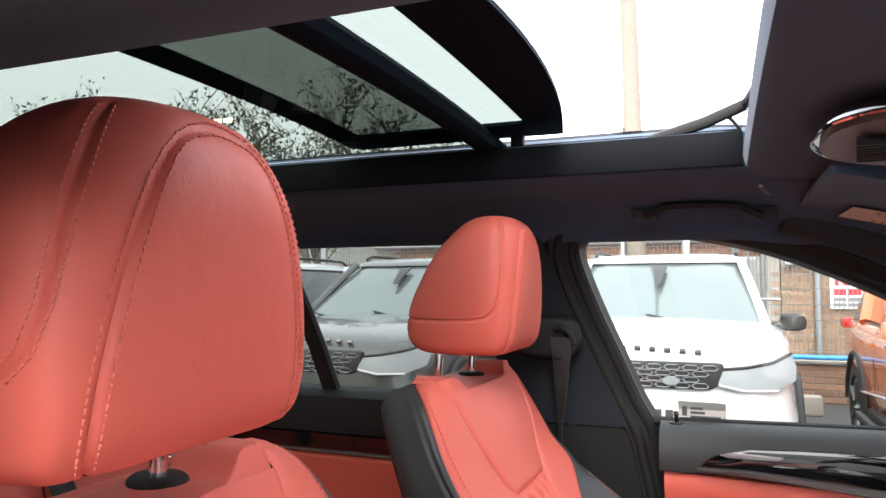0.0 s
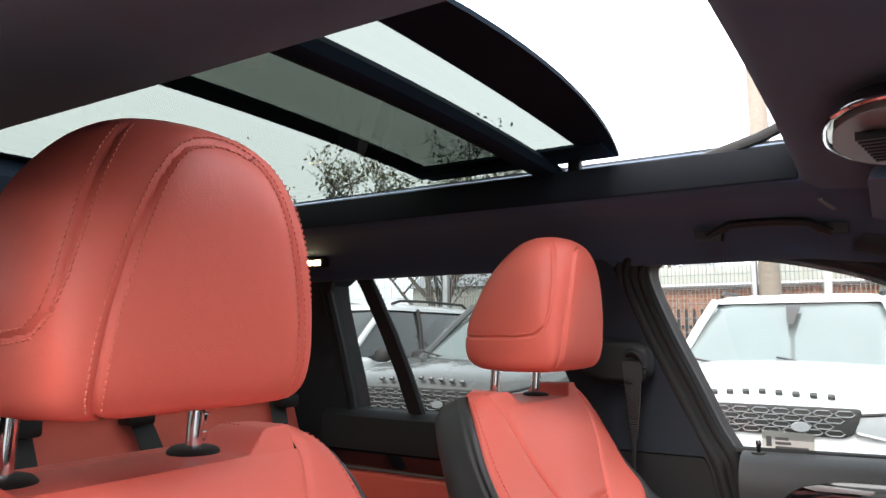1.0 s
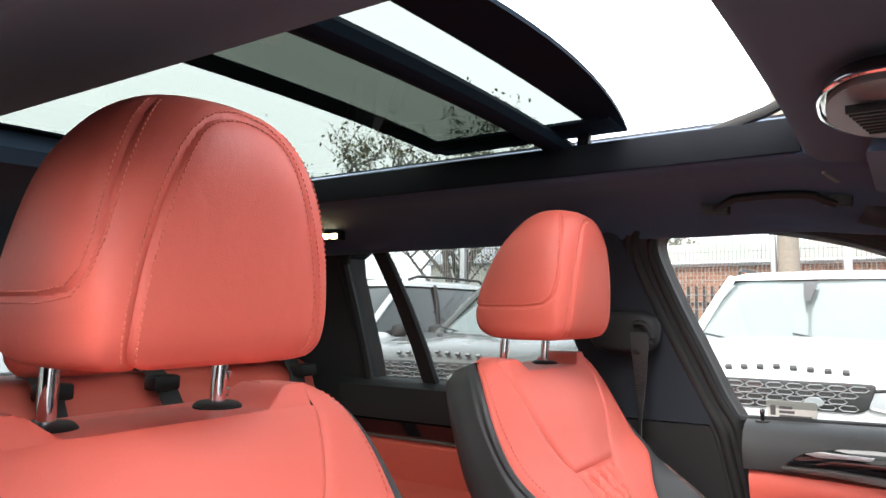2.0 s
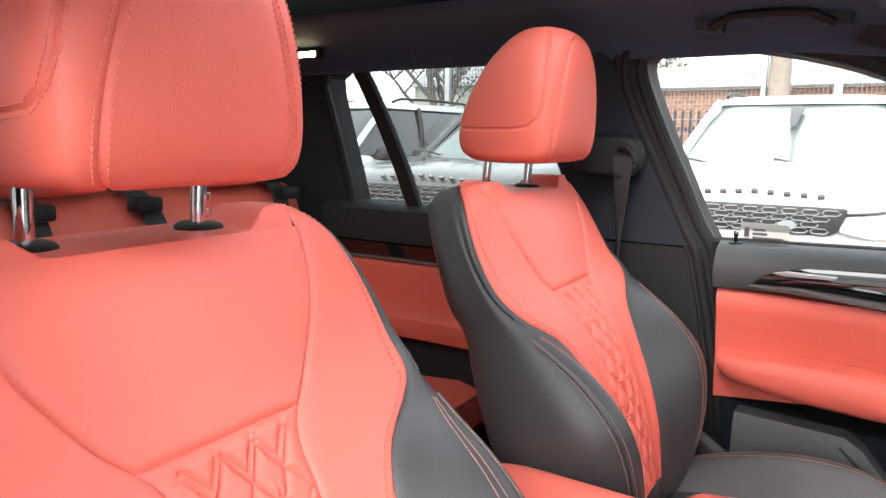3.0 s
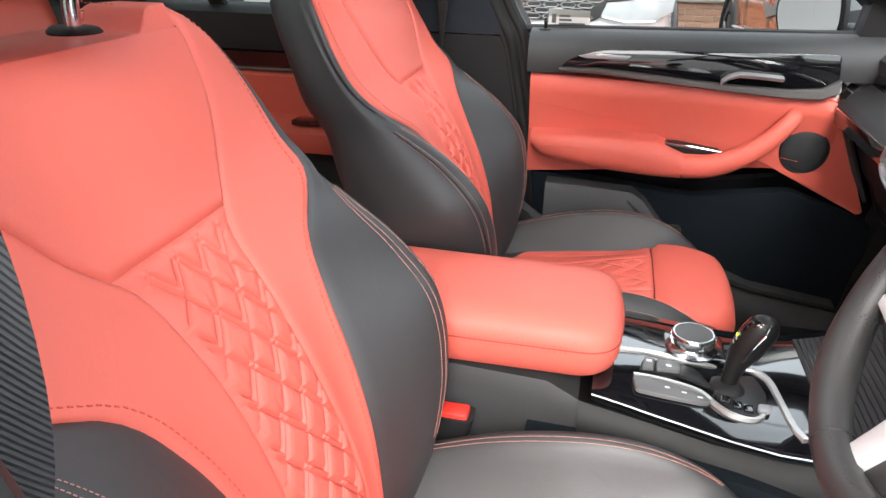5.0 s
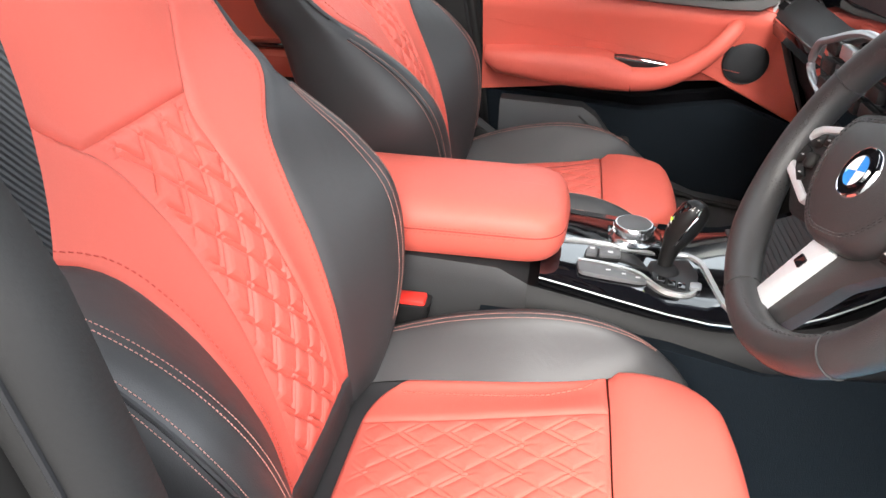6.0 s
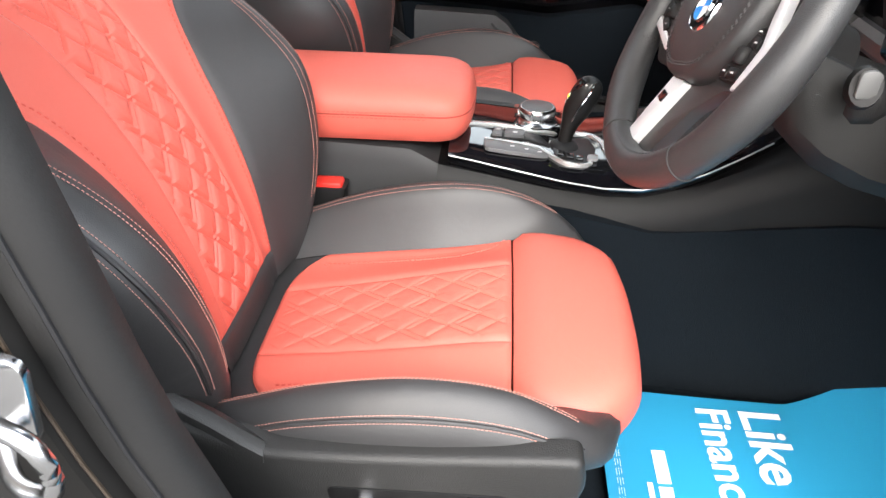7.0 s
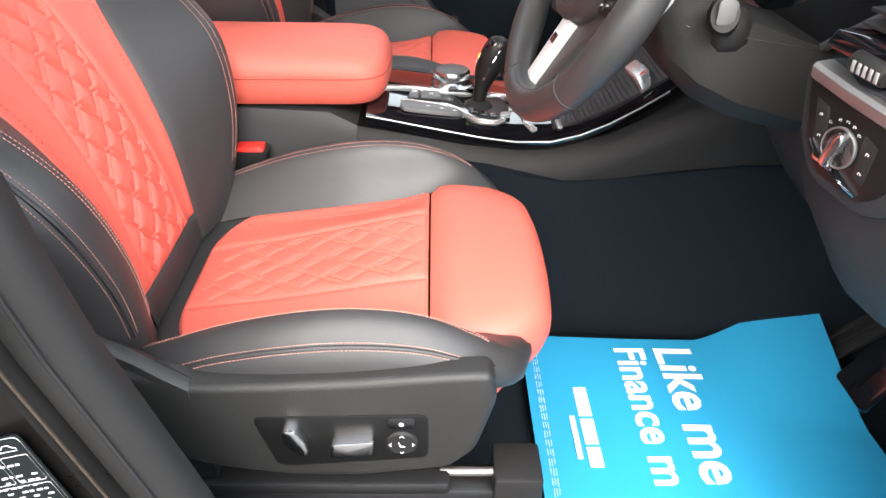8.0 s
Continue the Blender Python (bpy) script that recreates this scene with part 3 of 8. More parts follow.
def rear_side(s, n):
    y0 = 0.735
    door = thing("door_rear_" + n, "black and red rear car door with privacy glass", "door", (0, 0, 0), kind="structure")

    def yy(z):
        return side_y(z) + 0.035

    def frame_bar(line, r, name, flat=1.0):
        part(name, tubed([(x, s * yy(z), z) for x, z in line], r, 8, flat), FABRIC if name == "roof_side" else RUBBER, door)
    top = [(-1.06, 1.43), (-1.04, 1.458), (-0.98, 1.466), (-0.8, 1.474), (-0.6, 1.478), (-0.47, 1.475)]
    frame_bar(top, 0.014, "window_frame")
    frame_bar([(-1.065, 1.435), (-1.06, 1.3), (-1.05, 1.17), (-1.045, 1.12)], 0.014, "window_frame")
    part("mullion", loft([[Vector((x + d, s * (yy(z) - 0.012 + e), z)) for d, e in ((-0.019, 0), (0.019, 0), (0.023, 0.01), (0.019, 0.02), (-0.019, 0.02), (-0.023, 0.01))] for x, z in ((-0.838, 1.11), (-0.848, 1.14), (-0.868, 1.22), (-0.895, 1.32), (-0.925, 1.42), (-0.945, 1.48))]), RUBBER, door, "slim black window bar")
    bm = bmesh.new()
    skin(bm, [[Vector((x, s * (yy(z) + 0.008), z)) for x in (-1.06, -0.8, -0.45)] for z in (1.11, 1.2, 1.3, 1.4, 1.48)])
    part("pane", bm, REARGLASS, door, "dark tinted rear side window")
    prof = [(1.135, 0.735), (1.128, 0.705), (1.115, 0.69), (1.07, 0.686), (1.035, 0.692), (1.035, 0.76)]
    part("upper_card", loft([[Vector((x, s * y, z)) for z, y in prof] for x in (-1.12, -0.8, -0.36)]), SOFT, door, "black soft upper door card")
    part("gloss_trim", loft([[Vector((x, s * y, z)) for z, y in ((1.034, 0.70), (1.030, 0.694), (0.998, 0.697), (0.994, 0.703), (1.0, 0.74))] for x in (-1.1, -0.36)]), GLOSSBLACK, door)
    part("trim_line", loft([[Vector((x, s * y, z)) for z, y in ((0.994, 0.70), (0.99, 0.695), (0.986, 0.70))] for x in (-1.1, -0.36)]), ALU, door)
    red = [(0.986, 0.71), (0.975, 0.702), (0.93, 0.706), (0.885, 0.712), (0.872, 0.69), (0.868, 0.668), (0.855, 0.655), (0.83, 0.653), (0.806, 0.662), (0.795, 0.70), (0.80, 0.76)]
    part("red_card", loft([[Vector((x, s * y, z)) for z, y in red] for x in (-1.08, -0.36)]), RED, door, "red leather door card with armrest")
    part("pull_recess", boxed(-0.66, -0.53, min(s * 0.66, s * 0.71), max(s * 0.66, s * 0.71), 0.872, 0.884, 0.003), GLOSSBLACK, door)
    part("lower_card", loft([[Vector((x, s * y, z)) for z, y in ((0.80, 0.715), (0.78, 0.70), (0.6, 0.69), (0.5, 0.66), (0.44, 0.67), (0.44, 0.76), (0.8, 0.76))] for x in (-1.1, -0.36)]), PLASTIC, door, "black plastic lower door card")
    part("outer_skin", loft([[Vector((x, s * y, z)) for z, y in ((1.12, 0.765), (1.1, 0.80), (0.9, 0.86), (0.6, 0.87), (0.34, 0.83), (0.34, 0.77))] for x in (-1.12, -0.32)]), PAINT, door)
    # quarter panel behind the door, with the roof side above the window
    quarter = bmesh.new()
    rows = []
    for z, xf in ((0.43, -1.10), (0.9, -1.10), (1.12, -1.052), (1.2, -1.058), (1.3, -1.066), (1.4, -1.068), (1.44, -1.06), (1.47, -1.0), (1.53, -0.9)):
        y = side_y(z) + 0.03
        rows.append([Vector((-2.0, s * (y - 0.08), z)), Vector((-1.5, s * (y - 0.03), z)), Vector((-1.2, s * (y - 0.012), z)), Vector((xf, s * y, z)), Vector((xf, s * (y + 0.09), z)), Vector((-2.0, s * (y + 0.09), z))])
    solid("wall_quarter_" + n, loft(rows), SOFT, "black trimmed rear quarter panel", "wall")


for s, n in ((1, "left"), (-1, "right")):
    rear_side(s, n)
# reading lamp, lit warm, in the rear roof corner
lamp = thing("reading_lamp", "small lit warm-white reading lamp in the rear roof side", "lamp", (-0.995, 0.522, 1.484))
part("lamp_frame", boxed(-0.035, 0.03, -0.014, 0.006, -0.013, 0.010, 0.004), PLASTIC, lamp)
WARM = glow("warm_lamp", (1.0, 0.72, 0.35), 5.0)
for x in (-0.02, 0.008):
    part("diffuser", boxed(x - 0.009, x + 0.012, -0.017, -0.012, -0.009, 0.003, 0.002), WARM, lamp, "glowing warm diffuser")

# tail: hatch with its window
bm = bmesh.new()
box(bm, -2.06, -1.96, -0.70, 0.70, 0.40, 1.12, 0.02)
box(bm, -2.02, -1.92, -0.66, 0.66, 1.44, 1.56, 0.02)
for s in (1, -1):
    box(bm, -2.02, -1.92, s * 0.60 - 0.06, s * 0.60 + 0.06, 1.10, 1.46, 0.02)
solid("wall_tail", bm, SOFT, "black trimmed tailgate round the rear window", "wall")
bm = bmesh.new()
skin(bm, [[Vector((-2.0, -0.6, 1.1)), Vector((-2.0, 0.6, 1.1))], [Vector((-1.95, -0.58, 1.46)), Vector((-1.95, 0.58, 1.46))]])
solid("window_rear", bm, REARGLASS, "tinted rear window", "window")
bm = bmesh.new()
box(bm, -1.96, -1.28, -0.66, 0.66, 0.98, 1.0, 0.006)
solid("trim_load_cover", bm, FABRIC, "black roller load cover", "cover")
# bulkhead, firewall and sills
bm = bmesh.new()
box(bm, 0.93, 1.0, -0.76, 0.76, 0.36, 1.06, 0.02)
solid("wall_front", bm, CARPET, "black carpeted footwell bulkhead", "wall")
for s, n in ((1, "left"), (-1, "right")):
    bm = bmesh.new()
    box(bm, -1.1, 0.95, min(s * 0.69, s * 0.84), max(s * 0.69, s * 0.84), 0.34, 0.47, 0.02)
    solid("trim_sill_" + n, bm, PLASTIC, "black plastic door sill", "sill")
    bm = bmesh.new()
    rows = []
    for z, x0, x1 in ((0.44, 0.58, 0.98), (0.7, 0.62, 0.98), (0.9, 0.66, 0.98), (1.02, 0.7, 0.98)):
        rows.append([Vector((x0, s * 0.69, z)), Vector((x1, s * 0.66, z)), Vector((x1, s * 0.80, z)), Vector((x0, s * 0.80, z))])
    solid("wall_kick_" + n, loft(rows), PLASTIC, "black footwell side trim", "wall")
    # windscreen pillar
    line = spline([(0.10, 0.565, 1.475), (0.24, 0.575, 1.43), (0.40, 0.61, 1.335), (0.58, 0.655, 1.205), (0.80, 0.70, 1.06)], 5)
    bm = bmesh.new()
    rows = []
    for i, pt in enumerate(line):
        k = i / (len(line) - 1)
        w = 0.030 + 0.012 * k
        up = Vector((0.55, 0, 0.83))
        rows.append([Vector((pt.x, s * pt.y, pt.z)) + up * (w * math.sin(a)) + Vector((0, s, 0)) * (0.028 * math.cos(a)) for a in [j * math.tau / 14 for j in range(14)]])
    solid("pillar_windscreen_" + n, loft(rows), SOFT, "anthracite windscreen pillar trim", "pillar")
bm = bmesh.new()
skin(bm, [[Vector((0.47, y * 0.60, 1.46 + 0.02 * (1 - y * y))) for y in (-1, -0.5, 0, 0.5, 1)], [Vector((1.15 - 0.12 * y * y, y * 0.72, 1.0)) for y in (-1, -0.5, 0, 0.5, 1)]])
p = solid("window_windscreen", bm, SIDEGLASS, "clear windscreen", "window")
p.visible_shadow = False
bm = bmesh.new()
rows = [[Vector((x, y, z - 0.09 * (y / 0.86) ** 2)) for y in (-0.86, -0.6, -0.3, 0, 0.3, 0.6, 0.86)] for x, z in ((0.98, 1.04), (1.2, 1.05), (1.6, 1.02), (2.0, 0.94), (2.15, 0.82), (2.2, 0.5))]
skin(bm, rows)
solid("bonnet", thicken(bm, 0.01), PAINT, "glossy black car bonnet", "bonnet")


# ---- front seats ----
RAKE = radians(22)
BACK0 = Vector((-0.288, 0, 1.075))
BACKN = Vector((math.cos(RAKE), 0, math.sin(RAKE)))
BACKUP = Vector((-math.sin(RAKE), 0, math.cos(RAKE)))


def back_place(w, off, v):
    return BACK0 + BACKN * off + BACKUP * v + Vector((0, w, 0))


# v, then knots (width, depth): middle, insert edge, red edge, crest, side front, side back, back corner, back middle
BACK_ROWS = [
    (-0.42, 0, 0.000, 0.060, 0.000, 0.090, 0.000, 0.150, 0.020, 0.190, 0.000, 0.205, -0.05, 0.18, -0.09, 0, -0.10),
    (-0.36, 0, 0.016, 0.062, 0.014, 0.096, 0.018, 0.172, 0.062, 0.212, 0.028, 0.222, -0.05, 0.20, -0.09, 0, -0.105),
    (-0.29, 0, 0.030, 0.060, 0.028, 0.100, 0.036, 0.194, 0.096, 0.236, 0.052, 0.244, -0.055, 0.21, -0.09, 0, -0.11),
    (-0.21, 0, 0.036, 0.056, 0.034, 0.112, 0.042, 0.212, 0.110, 0.262, 0.062, 0.265, -0.06, 0.22, -0.09, 0, -0.11),
    (-0.14, 0, 0.034, 0.056, 0.032, 0.128, 0.038, 0.218, 0.088, 0.262, 0.045, 0.263, -0.06, 0.22, -0.09, 0, -0.105),
    (-0.08, 0, 0.026, 0.060, 0.024, 0.158, 0.030, 0.228, 0.050, 0.258, 0.018, 0.258, -0.06, 0.21, -0.09, 0, -0.10),
    (-0.03, 0, 0.014, 0.068, 0.012, 0.226, 0.018, 0.248, 0.012, 0.258, -0.006, 0.250, -0.062, 0.20, -0.088, 0, -0.095),
    (0.015, 0, 0.008, 0.104, 0.003, 0.24, -0.002, 0.252, -0.012, 0.256, -0.024, 0.25, -0.076, 0.19, -0.104, 0, -0.108),
    (0.07, 0, 0.01, 0.138, 0.002, 0.24, -0.012, 0.25, -0.024, 0.252, -0.034, 0.246, -0.08, 0.18, -0.104, 0, -0.108),
    (0.12, 0, 0.006, 0.155, -0.002, 0.228, -0.018, 0.238, -0.03, 0.24, -0.042, 0.232, -0.084, 0.17, -0.106, 0, -0.108),
    (0.155, 0, -0.002, 0.16, -0.008, 0.21, -0.026, 0.22, -0.038, 0.22, -0.048, 0.212, -0.09, 0.155, -0.108, 0, -0.108),
    (0.178, 0, -0.018, 0.15, -0.022, 0.186, -0.04, 0.196, -0.05, 0.197, -0.06, 0.19, -0.094, 0.14, -0.108, 0, -0.108),
    (0.186, 0, -0.04, 0.135, -0.04, 0.162, -0.052, 0.17, -0.06, 0.17, -0.068, 0.164, -0.094, 0.12, -0.104, 0, -0.106),
]


def zig(a, b, c):
    """Depth of a quilting line at distance a from it."""
    return math.exp(-(a / b) ** 2) * c


QX, QY = 0.040, 0.054


def quilt(x, y, w, fade):
    """Diamond quilting: crossing zigzags, one family of them doubled; x across (metres), y along."""
    a, b = x / QX, y / QY
    t = abs(a - round(a))
    k = QX * QY / math.hypot(QX, QY)
    up, down = (b - t) - math.floor(b - t), (b + t) - math.floor(b + t)
    d = min(min(up, 1 - up), min(down, 1 - down), abs(up - 0.20)) * k
    line = math.exp(-(d / 0.0017) ** 2)
    return (0.0034 * min(1.0, d / 0.008) ** 0.6 - 0.0024 * line) * fade


def quilt_thread(cover, v0, v1, half, shift, parent):
    """Stitches along the quilting lines."""
    bm = bmesh.new()
    h = half(0.5 * (v0 + v1))
    for sign, off in ((1, 0.0), (-1, 0.0), (1, 0.20)):
        for m in range(-9, 10):
            run = []
            for i in range(-40, 41):
                x = h * 0.86 * i / 40
                a = x / QX
                v = QY * (m + off + sign * abs(a - round(a))) - shift
                if v0 < v < v1:
                    run.append((x / half(v), v))
                else:
                    if len(run) > 2:
                        stitches(bm, [cover.at(p, q, 0.0004) for p, q in run], [cover.normal(p, q) for p, q in run], 0.0044, 0.0007)
                    run = []
            if len(run) > 2:
                stitches(bm, [cover.at(p, q, 0.0004) for p, q in run], [cover.normal(p, q) for p, q in run], 0.0044, 0.0007)
    tagged(part("quilt_thread", bm, QUILTSTITCH, parent), kind="stuff")


def back_relief(u, v):
    if abs(u) <= 1 and v < -0.012:
        k = table(BACK_ROWS, v)
        w = u * k[2]
        fade = min(1.0, (1 - abs(u)) * 5) * min(1.0, (-0.012 - v) / 0.012) * max(0.0, min(1.0, (v + 0.380) / 0.014))
        return quilt(w, v, k[2], fade)
    return 0.0


def cush_place(w, z, x):
    return Vector((x, w, z))


# x, then knots (width, height): middle, quilt edge, insert edge, crest, outer seam, side, bottom
CUSH_ROWS = [
    (-0.2, 0, 0.67, 0.055, 0.67, 0.1, 0.672, 0.165, 0.7, 0.195, 0.69, 0.201, 0.665, 0.186, 0.62),
    (-0.14, 0, 0.684, 0.058, 0.684, 0.124, 0.687, 0.176, 0.722, 0.202, 0.708, 0.208, 0.68, 0.191, 0.63),
    (-0.09, 0, 0.694, 0.06, 0.694, 0.131, 0.697, 0.18, 0.742, 0.208, 0.722, 0.212, 0.69, 0.194, 0.64),
    (-0.02, 0, 0.706, 0.063, 0.706, 0.133, 0.706, 0.18, 0.766, 0.211, 0.744, 0.215, 0.705, 0.196, 0.65),
    (0.06, 0, 0.722, 0.066, 0.722, 0.134, 0.716, 0.18, 0.782, 0.213, 0.758, 0.218, 0.716, 0.198, 0.66),
    (0.12, 0, 0.735, 0.068, 0.735, 0.14, 0.722, 0.181, 0.784, 0.213, 0.76, 0.218, 0.722, 0.198, 0.67),
    (0.168, 0, 0.743, 0.07, 0.743, 0.146, 0.73, 0.182, 0.776, 0.212, 0.754, 0.217, 0.724, 0.198, 0.68),
    (0.21, 0, 0.745, 0.07, 0.745, 0.152, 0.738, 0.184, 0.758, 0.21, 0.74, 0.213, 0.716, 0.194, 0.685),
    (0.245, 0, 0.742, 0.07, 0.742, 0.15, 0.732, 0.18, 0.734, 0.196, 0.722, 0.196, 0.704, 0.178, 0.685),
    (0.262, 0, 0.738, 0.07, 0.738, 0.146, 0.726, 0.168, 0.72, 0.178, 0.712, 0.18, 0.7, 0.172, 0.688),
    (0.274, 0, 0.715, 0.07, 0.712, 0.13, 0.706, 0.14, 0.704, 0.145, 0.702, 0.146, 0.7, 0.14, 0.696),
]


def cush_relief(u, x):
    if abs(u) <= 1 and x < 0.168:
        k = table(CUSH_ROWS, x)
        fade = min(1.0, (1 - abs(u)) * 5) * max(0.0, min(1.0, (0.165 - x) / 0.012)) * max(0.0, min(1.0, (x + 0.104) / 0.02))
        return 0.45 * quilt(u * k[2], x + 0.01, k[2], fade)
    return 0.0


# height, then knots (width, x): front middle, front seam, side seam, rear edge, rear middle
HEAD_ROWS = [
    (1.262, 0, -0.312, 0.066, -0.312, 0.084, -0.330, 0.084, -0.384, 0, -0.397),
    (1.266, 0, -0.298, 0.080, -0.299, 0.101, -0.322, 0.097, -0.414, 0, -0.424),
    (1.284, 0, -0.286, 0.087, -0.288, 0.111, -0.318, 0.105, -0.434, 0, -0.446),
    (1.327, 0, -0.278, 0.084, -0.282, 0.115, -0.316, 0.105, -0.434, 0, -0.448),
    (1.375, 0, -0.274, 0.073, -0.279, 0.112, -0.314, 0.101, -0.416, 0, -0.430),
    (1.413, 0, -0.274, 0.060, -0.279, 0.104, -0.314, 0.094, -0.396, 0, -0.408),
    (1.441, 0, -0.279, 0.047, -0.284, 0.089, -0.316, 0.080, -0.376, 0, -0.386),
    (1.460, 0, -0.290, 0.036, -0.295, 0.069, -0.320, 0.061, -0.360, 0, -0.366),
    (1.470, 0, -0.308, 0.028, -0.314, 0.042, -0.326, 0.037, -0.345, 0, -0.350),
    (1.473, 0, -0.326, 0.007, -0.328, 0.011, -0.330, 0.009, -0.334, 0, -0.335),
]


# the seam of the headrest's side piece: down beside the front strip, then round and back along its lower edge
FRONT_SEAM = [(1.0, 1.262), (1.0, 1.32), (1.0, 1.37), (0.99, 1.40), (0.965, 1.420), (0.90, 1.435), (0.78, 1.445), (0.60, 1.4505), (0.3, 1.4545), (0.0, 1.456)]
SIDE_SEAM = [(3.7, 1.322), (3.2, 1.316), (2.7, 1.313), (2.3, 1.313), (2.0, 1.317), (1.78, 1.330), (1.66, 1.352), (1.62, 1.385), (1.62, 1.42), (1.64, 1.445), (1.66, 1.460)]


def head_relief(u, z):
    """Grooves along the headrest's seams, padding between them."""
    px, d = abs(u) * 0.045, 9.0
    for seam in (FRONT_SEAM, SIDE_SEAM):
        for (u0, z0), (u1, z1) in zip(seam, seam[1:]):
            ax_, az_, bx, bz = u0 * 0.045, z0, u1 * 0.045, z1
            t = max(0.0, min(1.0, ((px - ax_) * (bx - ax_) + (z - az_) * (bz - az_)) / ((bx - ax_) ** 2 + (bz - az_) ** 2)))
            d = min(d, math.hypot(px - ax_ - t * (bx - ax_), z - az_ - t * (bz - az_)))
    return 0.0009 * min(1.0, d / 0.012) - 0.0022 * math.exp(-(d / 0.0016) ** 2)


def head_place(w, x, z):
    return Vector((x, w, z))


class RoundedCover(Cover):
    """The cushion cover with its rear corners drawn forward."""

    def at(self, u, v, lift=0.0):
        k = max(0.0, 1 - (v + 0.114) / 0.28)
        return Cover.at(self, u, v + 0.042 * k * k * (min(abs(u), 2.0) / 2) ** 6, lift)


def lowered(bm, d):
    bmesh.ops.translate(bm, verts=bm.verts, vec=(0, 0, -d))
    return bm


def make_seat(name, label, side):
    """A sport seat about y = 0; side is the y sign of its outer side, which has the switches."""
    seat = thing(name, label, "car seat", (0, 0, 0))
    back = Cover(BACK_ROWS, back_place, back_relief)
    # backrest
    body = part("backrest", back.panel(bmesh.new(), 2.0, 7.0, -0.42, 0.186, 30, 40, edges="l"), BLACK, seat, "black leather backrest side")
    part("backrest_side", back.panel(bmesh.new(), -7.0, -2.0, -0.42, 0.186, 30, 40, edges="r"), BLACK, seat)
    part("shoulder_panel", back.panel(bmesh.new(), -1, 1, -0.012, 0.150, 40, 36, 0.0045, "lrb", 0.008), RED, seat, "smooth red leather shoulder panel")
    part("quilted_insert", back.panel(bmesh.new(), -1, 1, -0.384, -0.012, 110, 310, edges="lrtb"), RED, seat, "diamond-quilted red leather insert")
    for s in (1, -1):
        part("wing", back.panel(bmesh.new(), 1 * s if s > 0 else -2, 2 if s > 0 else -1, -0.384, 0.186, 12, 46), RED, seat, "red leather side strip")
    part("backrest_foot", back.panel(bmesh.new(), -2, 2, -0.42, -0.384, 24, 6, edges="t"), BLACK, seat, "black leather foot of the backrest")
    for s in (1, -1):
        part("seam_thread", back.seamline(bmesh.new(), [(1.82 * s, v) for v in (-0.02, 0.06, 0.12, 0.17)]), REDSTITCH, seat)
        part("seam_thread", back.seamline(bmesh.new(), [(1.86 * s, v) for v in (-0.38, -0.25, -0.14, -0.02)]), REDSTITCH, seat)
        for d in (2.86, 2.96, 3.36, 3.52):
            part("bolster_thread", back.seamline(bmesh.new(), [(d * s, v) for v in (-0.36, -0.28, -0.2, -0.12, -0.06)], 0.0036, 0.0007), PALESTITCH, seat)
        part("bolster_piping", tubed([back.at(3.44 * s, v, 0.0005) for v in [-0.36 + 0.02 * i for i in range(16)]], 0.0022, 6), BLACK, seat)
    quilt_thread(back, -0.368, -0.02, lambda v: back.knots(v)[1][0], 0.0, seat)
    # sculpted shelf under the headrest: a hollow between two padded humps, with a raised collar behind it
    def ease(x, lo, hi):
        t = max(0.0, min(1.0, (x - lo) / (hi - lo)))
        return t * t * (3 - 2 * t)
    rows = []
    for i in range(57):
        row = []
        for k in range(-48, 49):
            w = 0.172 * k / 48
            end = -0.452 + 0.026 * ease(abs(w), 0.08, 0.158)
            x = -0.338 + (end + 0.338) * i / 56
            hump = ease(abs(w), 0.090, 0.126)
            z = 1.2135 + 0.020 * hump
            z += 0.004 * ease(-x, 0.424, 0.436) * (1 - 0.8 * hump)
            z -= 0.045 * ease(end + 0.020 - x, 0.0, 0.020)
            deep = -0.001 - 0.005 * (min(abs(w), 0.15) / 0.15) ** 2 - 1.2 * max(0.0, abs(w) - 0.152)
            v = (-0.288 - x + 0.927 * deep) / 0.375
            z = min(z, 1.0742 + 0.927 * v + 0.375 * deep)
            z -= 0.006 * ease(abs(w), 0.148, 0.172)
            row.append(Vector((x, w, z)))
        rows.append(row)
    bm = bmesh.new()
    skin(bm, rows)
    bm.normal_update()
    bm.faces.ensure_lookup_table()
    if bm.faces[200].normal.z < 0:
        bmesh.ops.reverse_faces(bm, faces=bm.faces[:])
    part("headrest_shelf", bm, RED, seat, "red leather shelf below the headrest")
    for s in (1, -1):
        part("shelf_thread", stitches(bmesh.new(), [Vector((-0.386 - 0.036 * k / 6, s * 0.120, 1.2338)) for k in range(7)], Vector((0, 0, 1)), 0.0055, 0.0010), REDSTITCH, seat)
    # cushion
    cu = Cover(CUSH_ROWS, cush_place, cush_relief, -1.0)
    cr = RoundedCover(CUSH_ROWS, cush_place, cush_relief, -1.0)
    part("cushion_insert", cr.panel(bmesh.new(), -1, 1, -0.114, 0.166, 116, 210), RED, seat, "diamond-quilted red leather seat centre")
    for s in (1, -1):
        part("cushion_strip", cr.panel(bmesh.new(), 1 if s > 0 else -2, 2 if s > 0 else -1, -0.114, 0.166, 12, 30), RED, seat)
        part("cushion_bolster", cu.panel(bmesh.new(), 2 if s > 0 else -6, 6 if s > 0 else -2, -0.2, 0.274, 26, 42, edges="l" if s > 0 else "r"), BLACK, seat, "black leather cushion bolster")
    part("cushion_rear", lowered(cu.panel(bmesh.new(), -2, 2, -0.2, -0.035, 24, 14, edges=""), 0.0045), BLACK, seat)
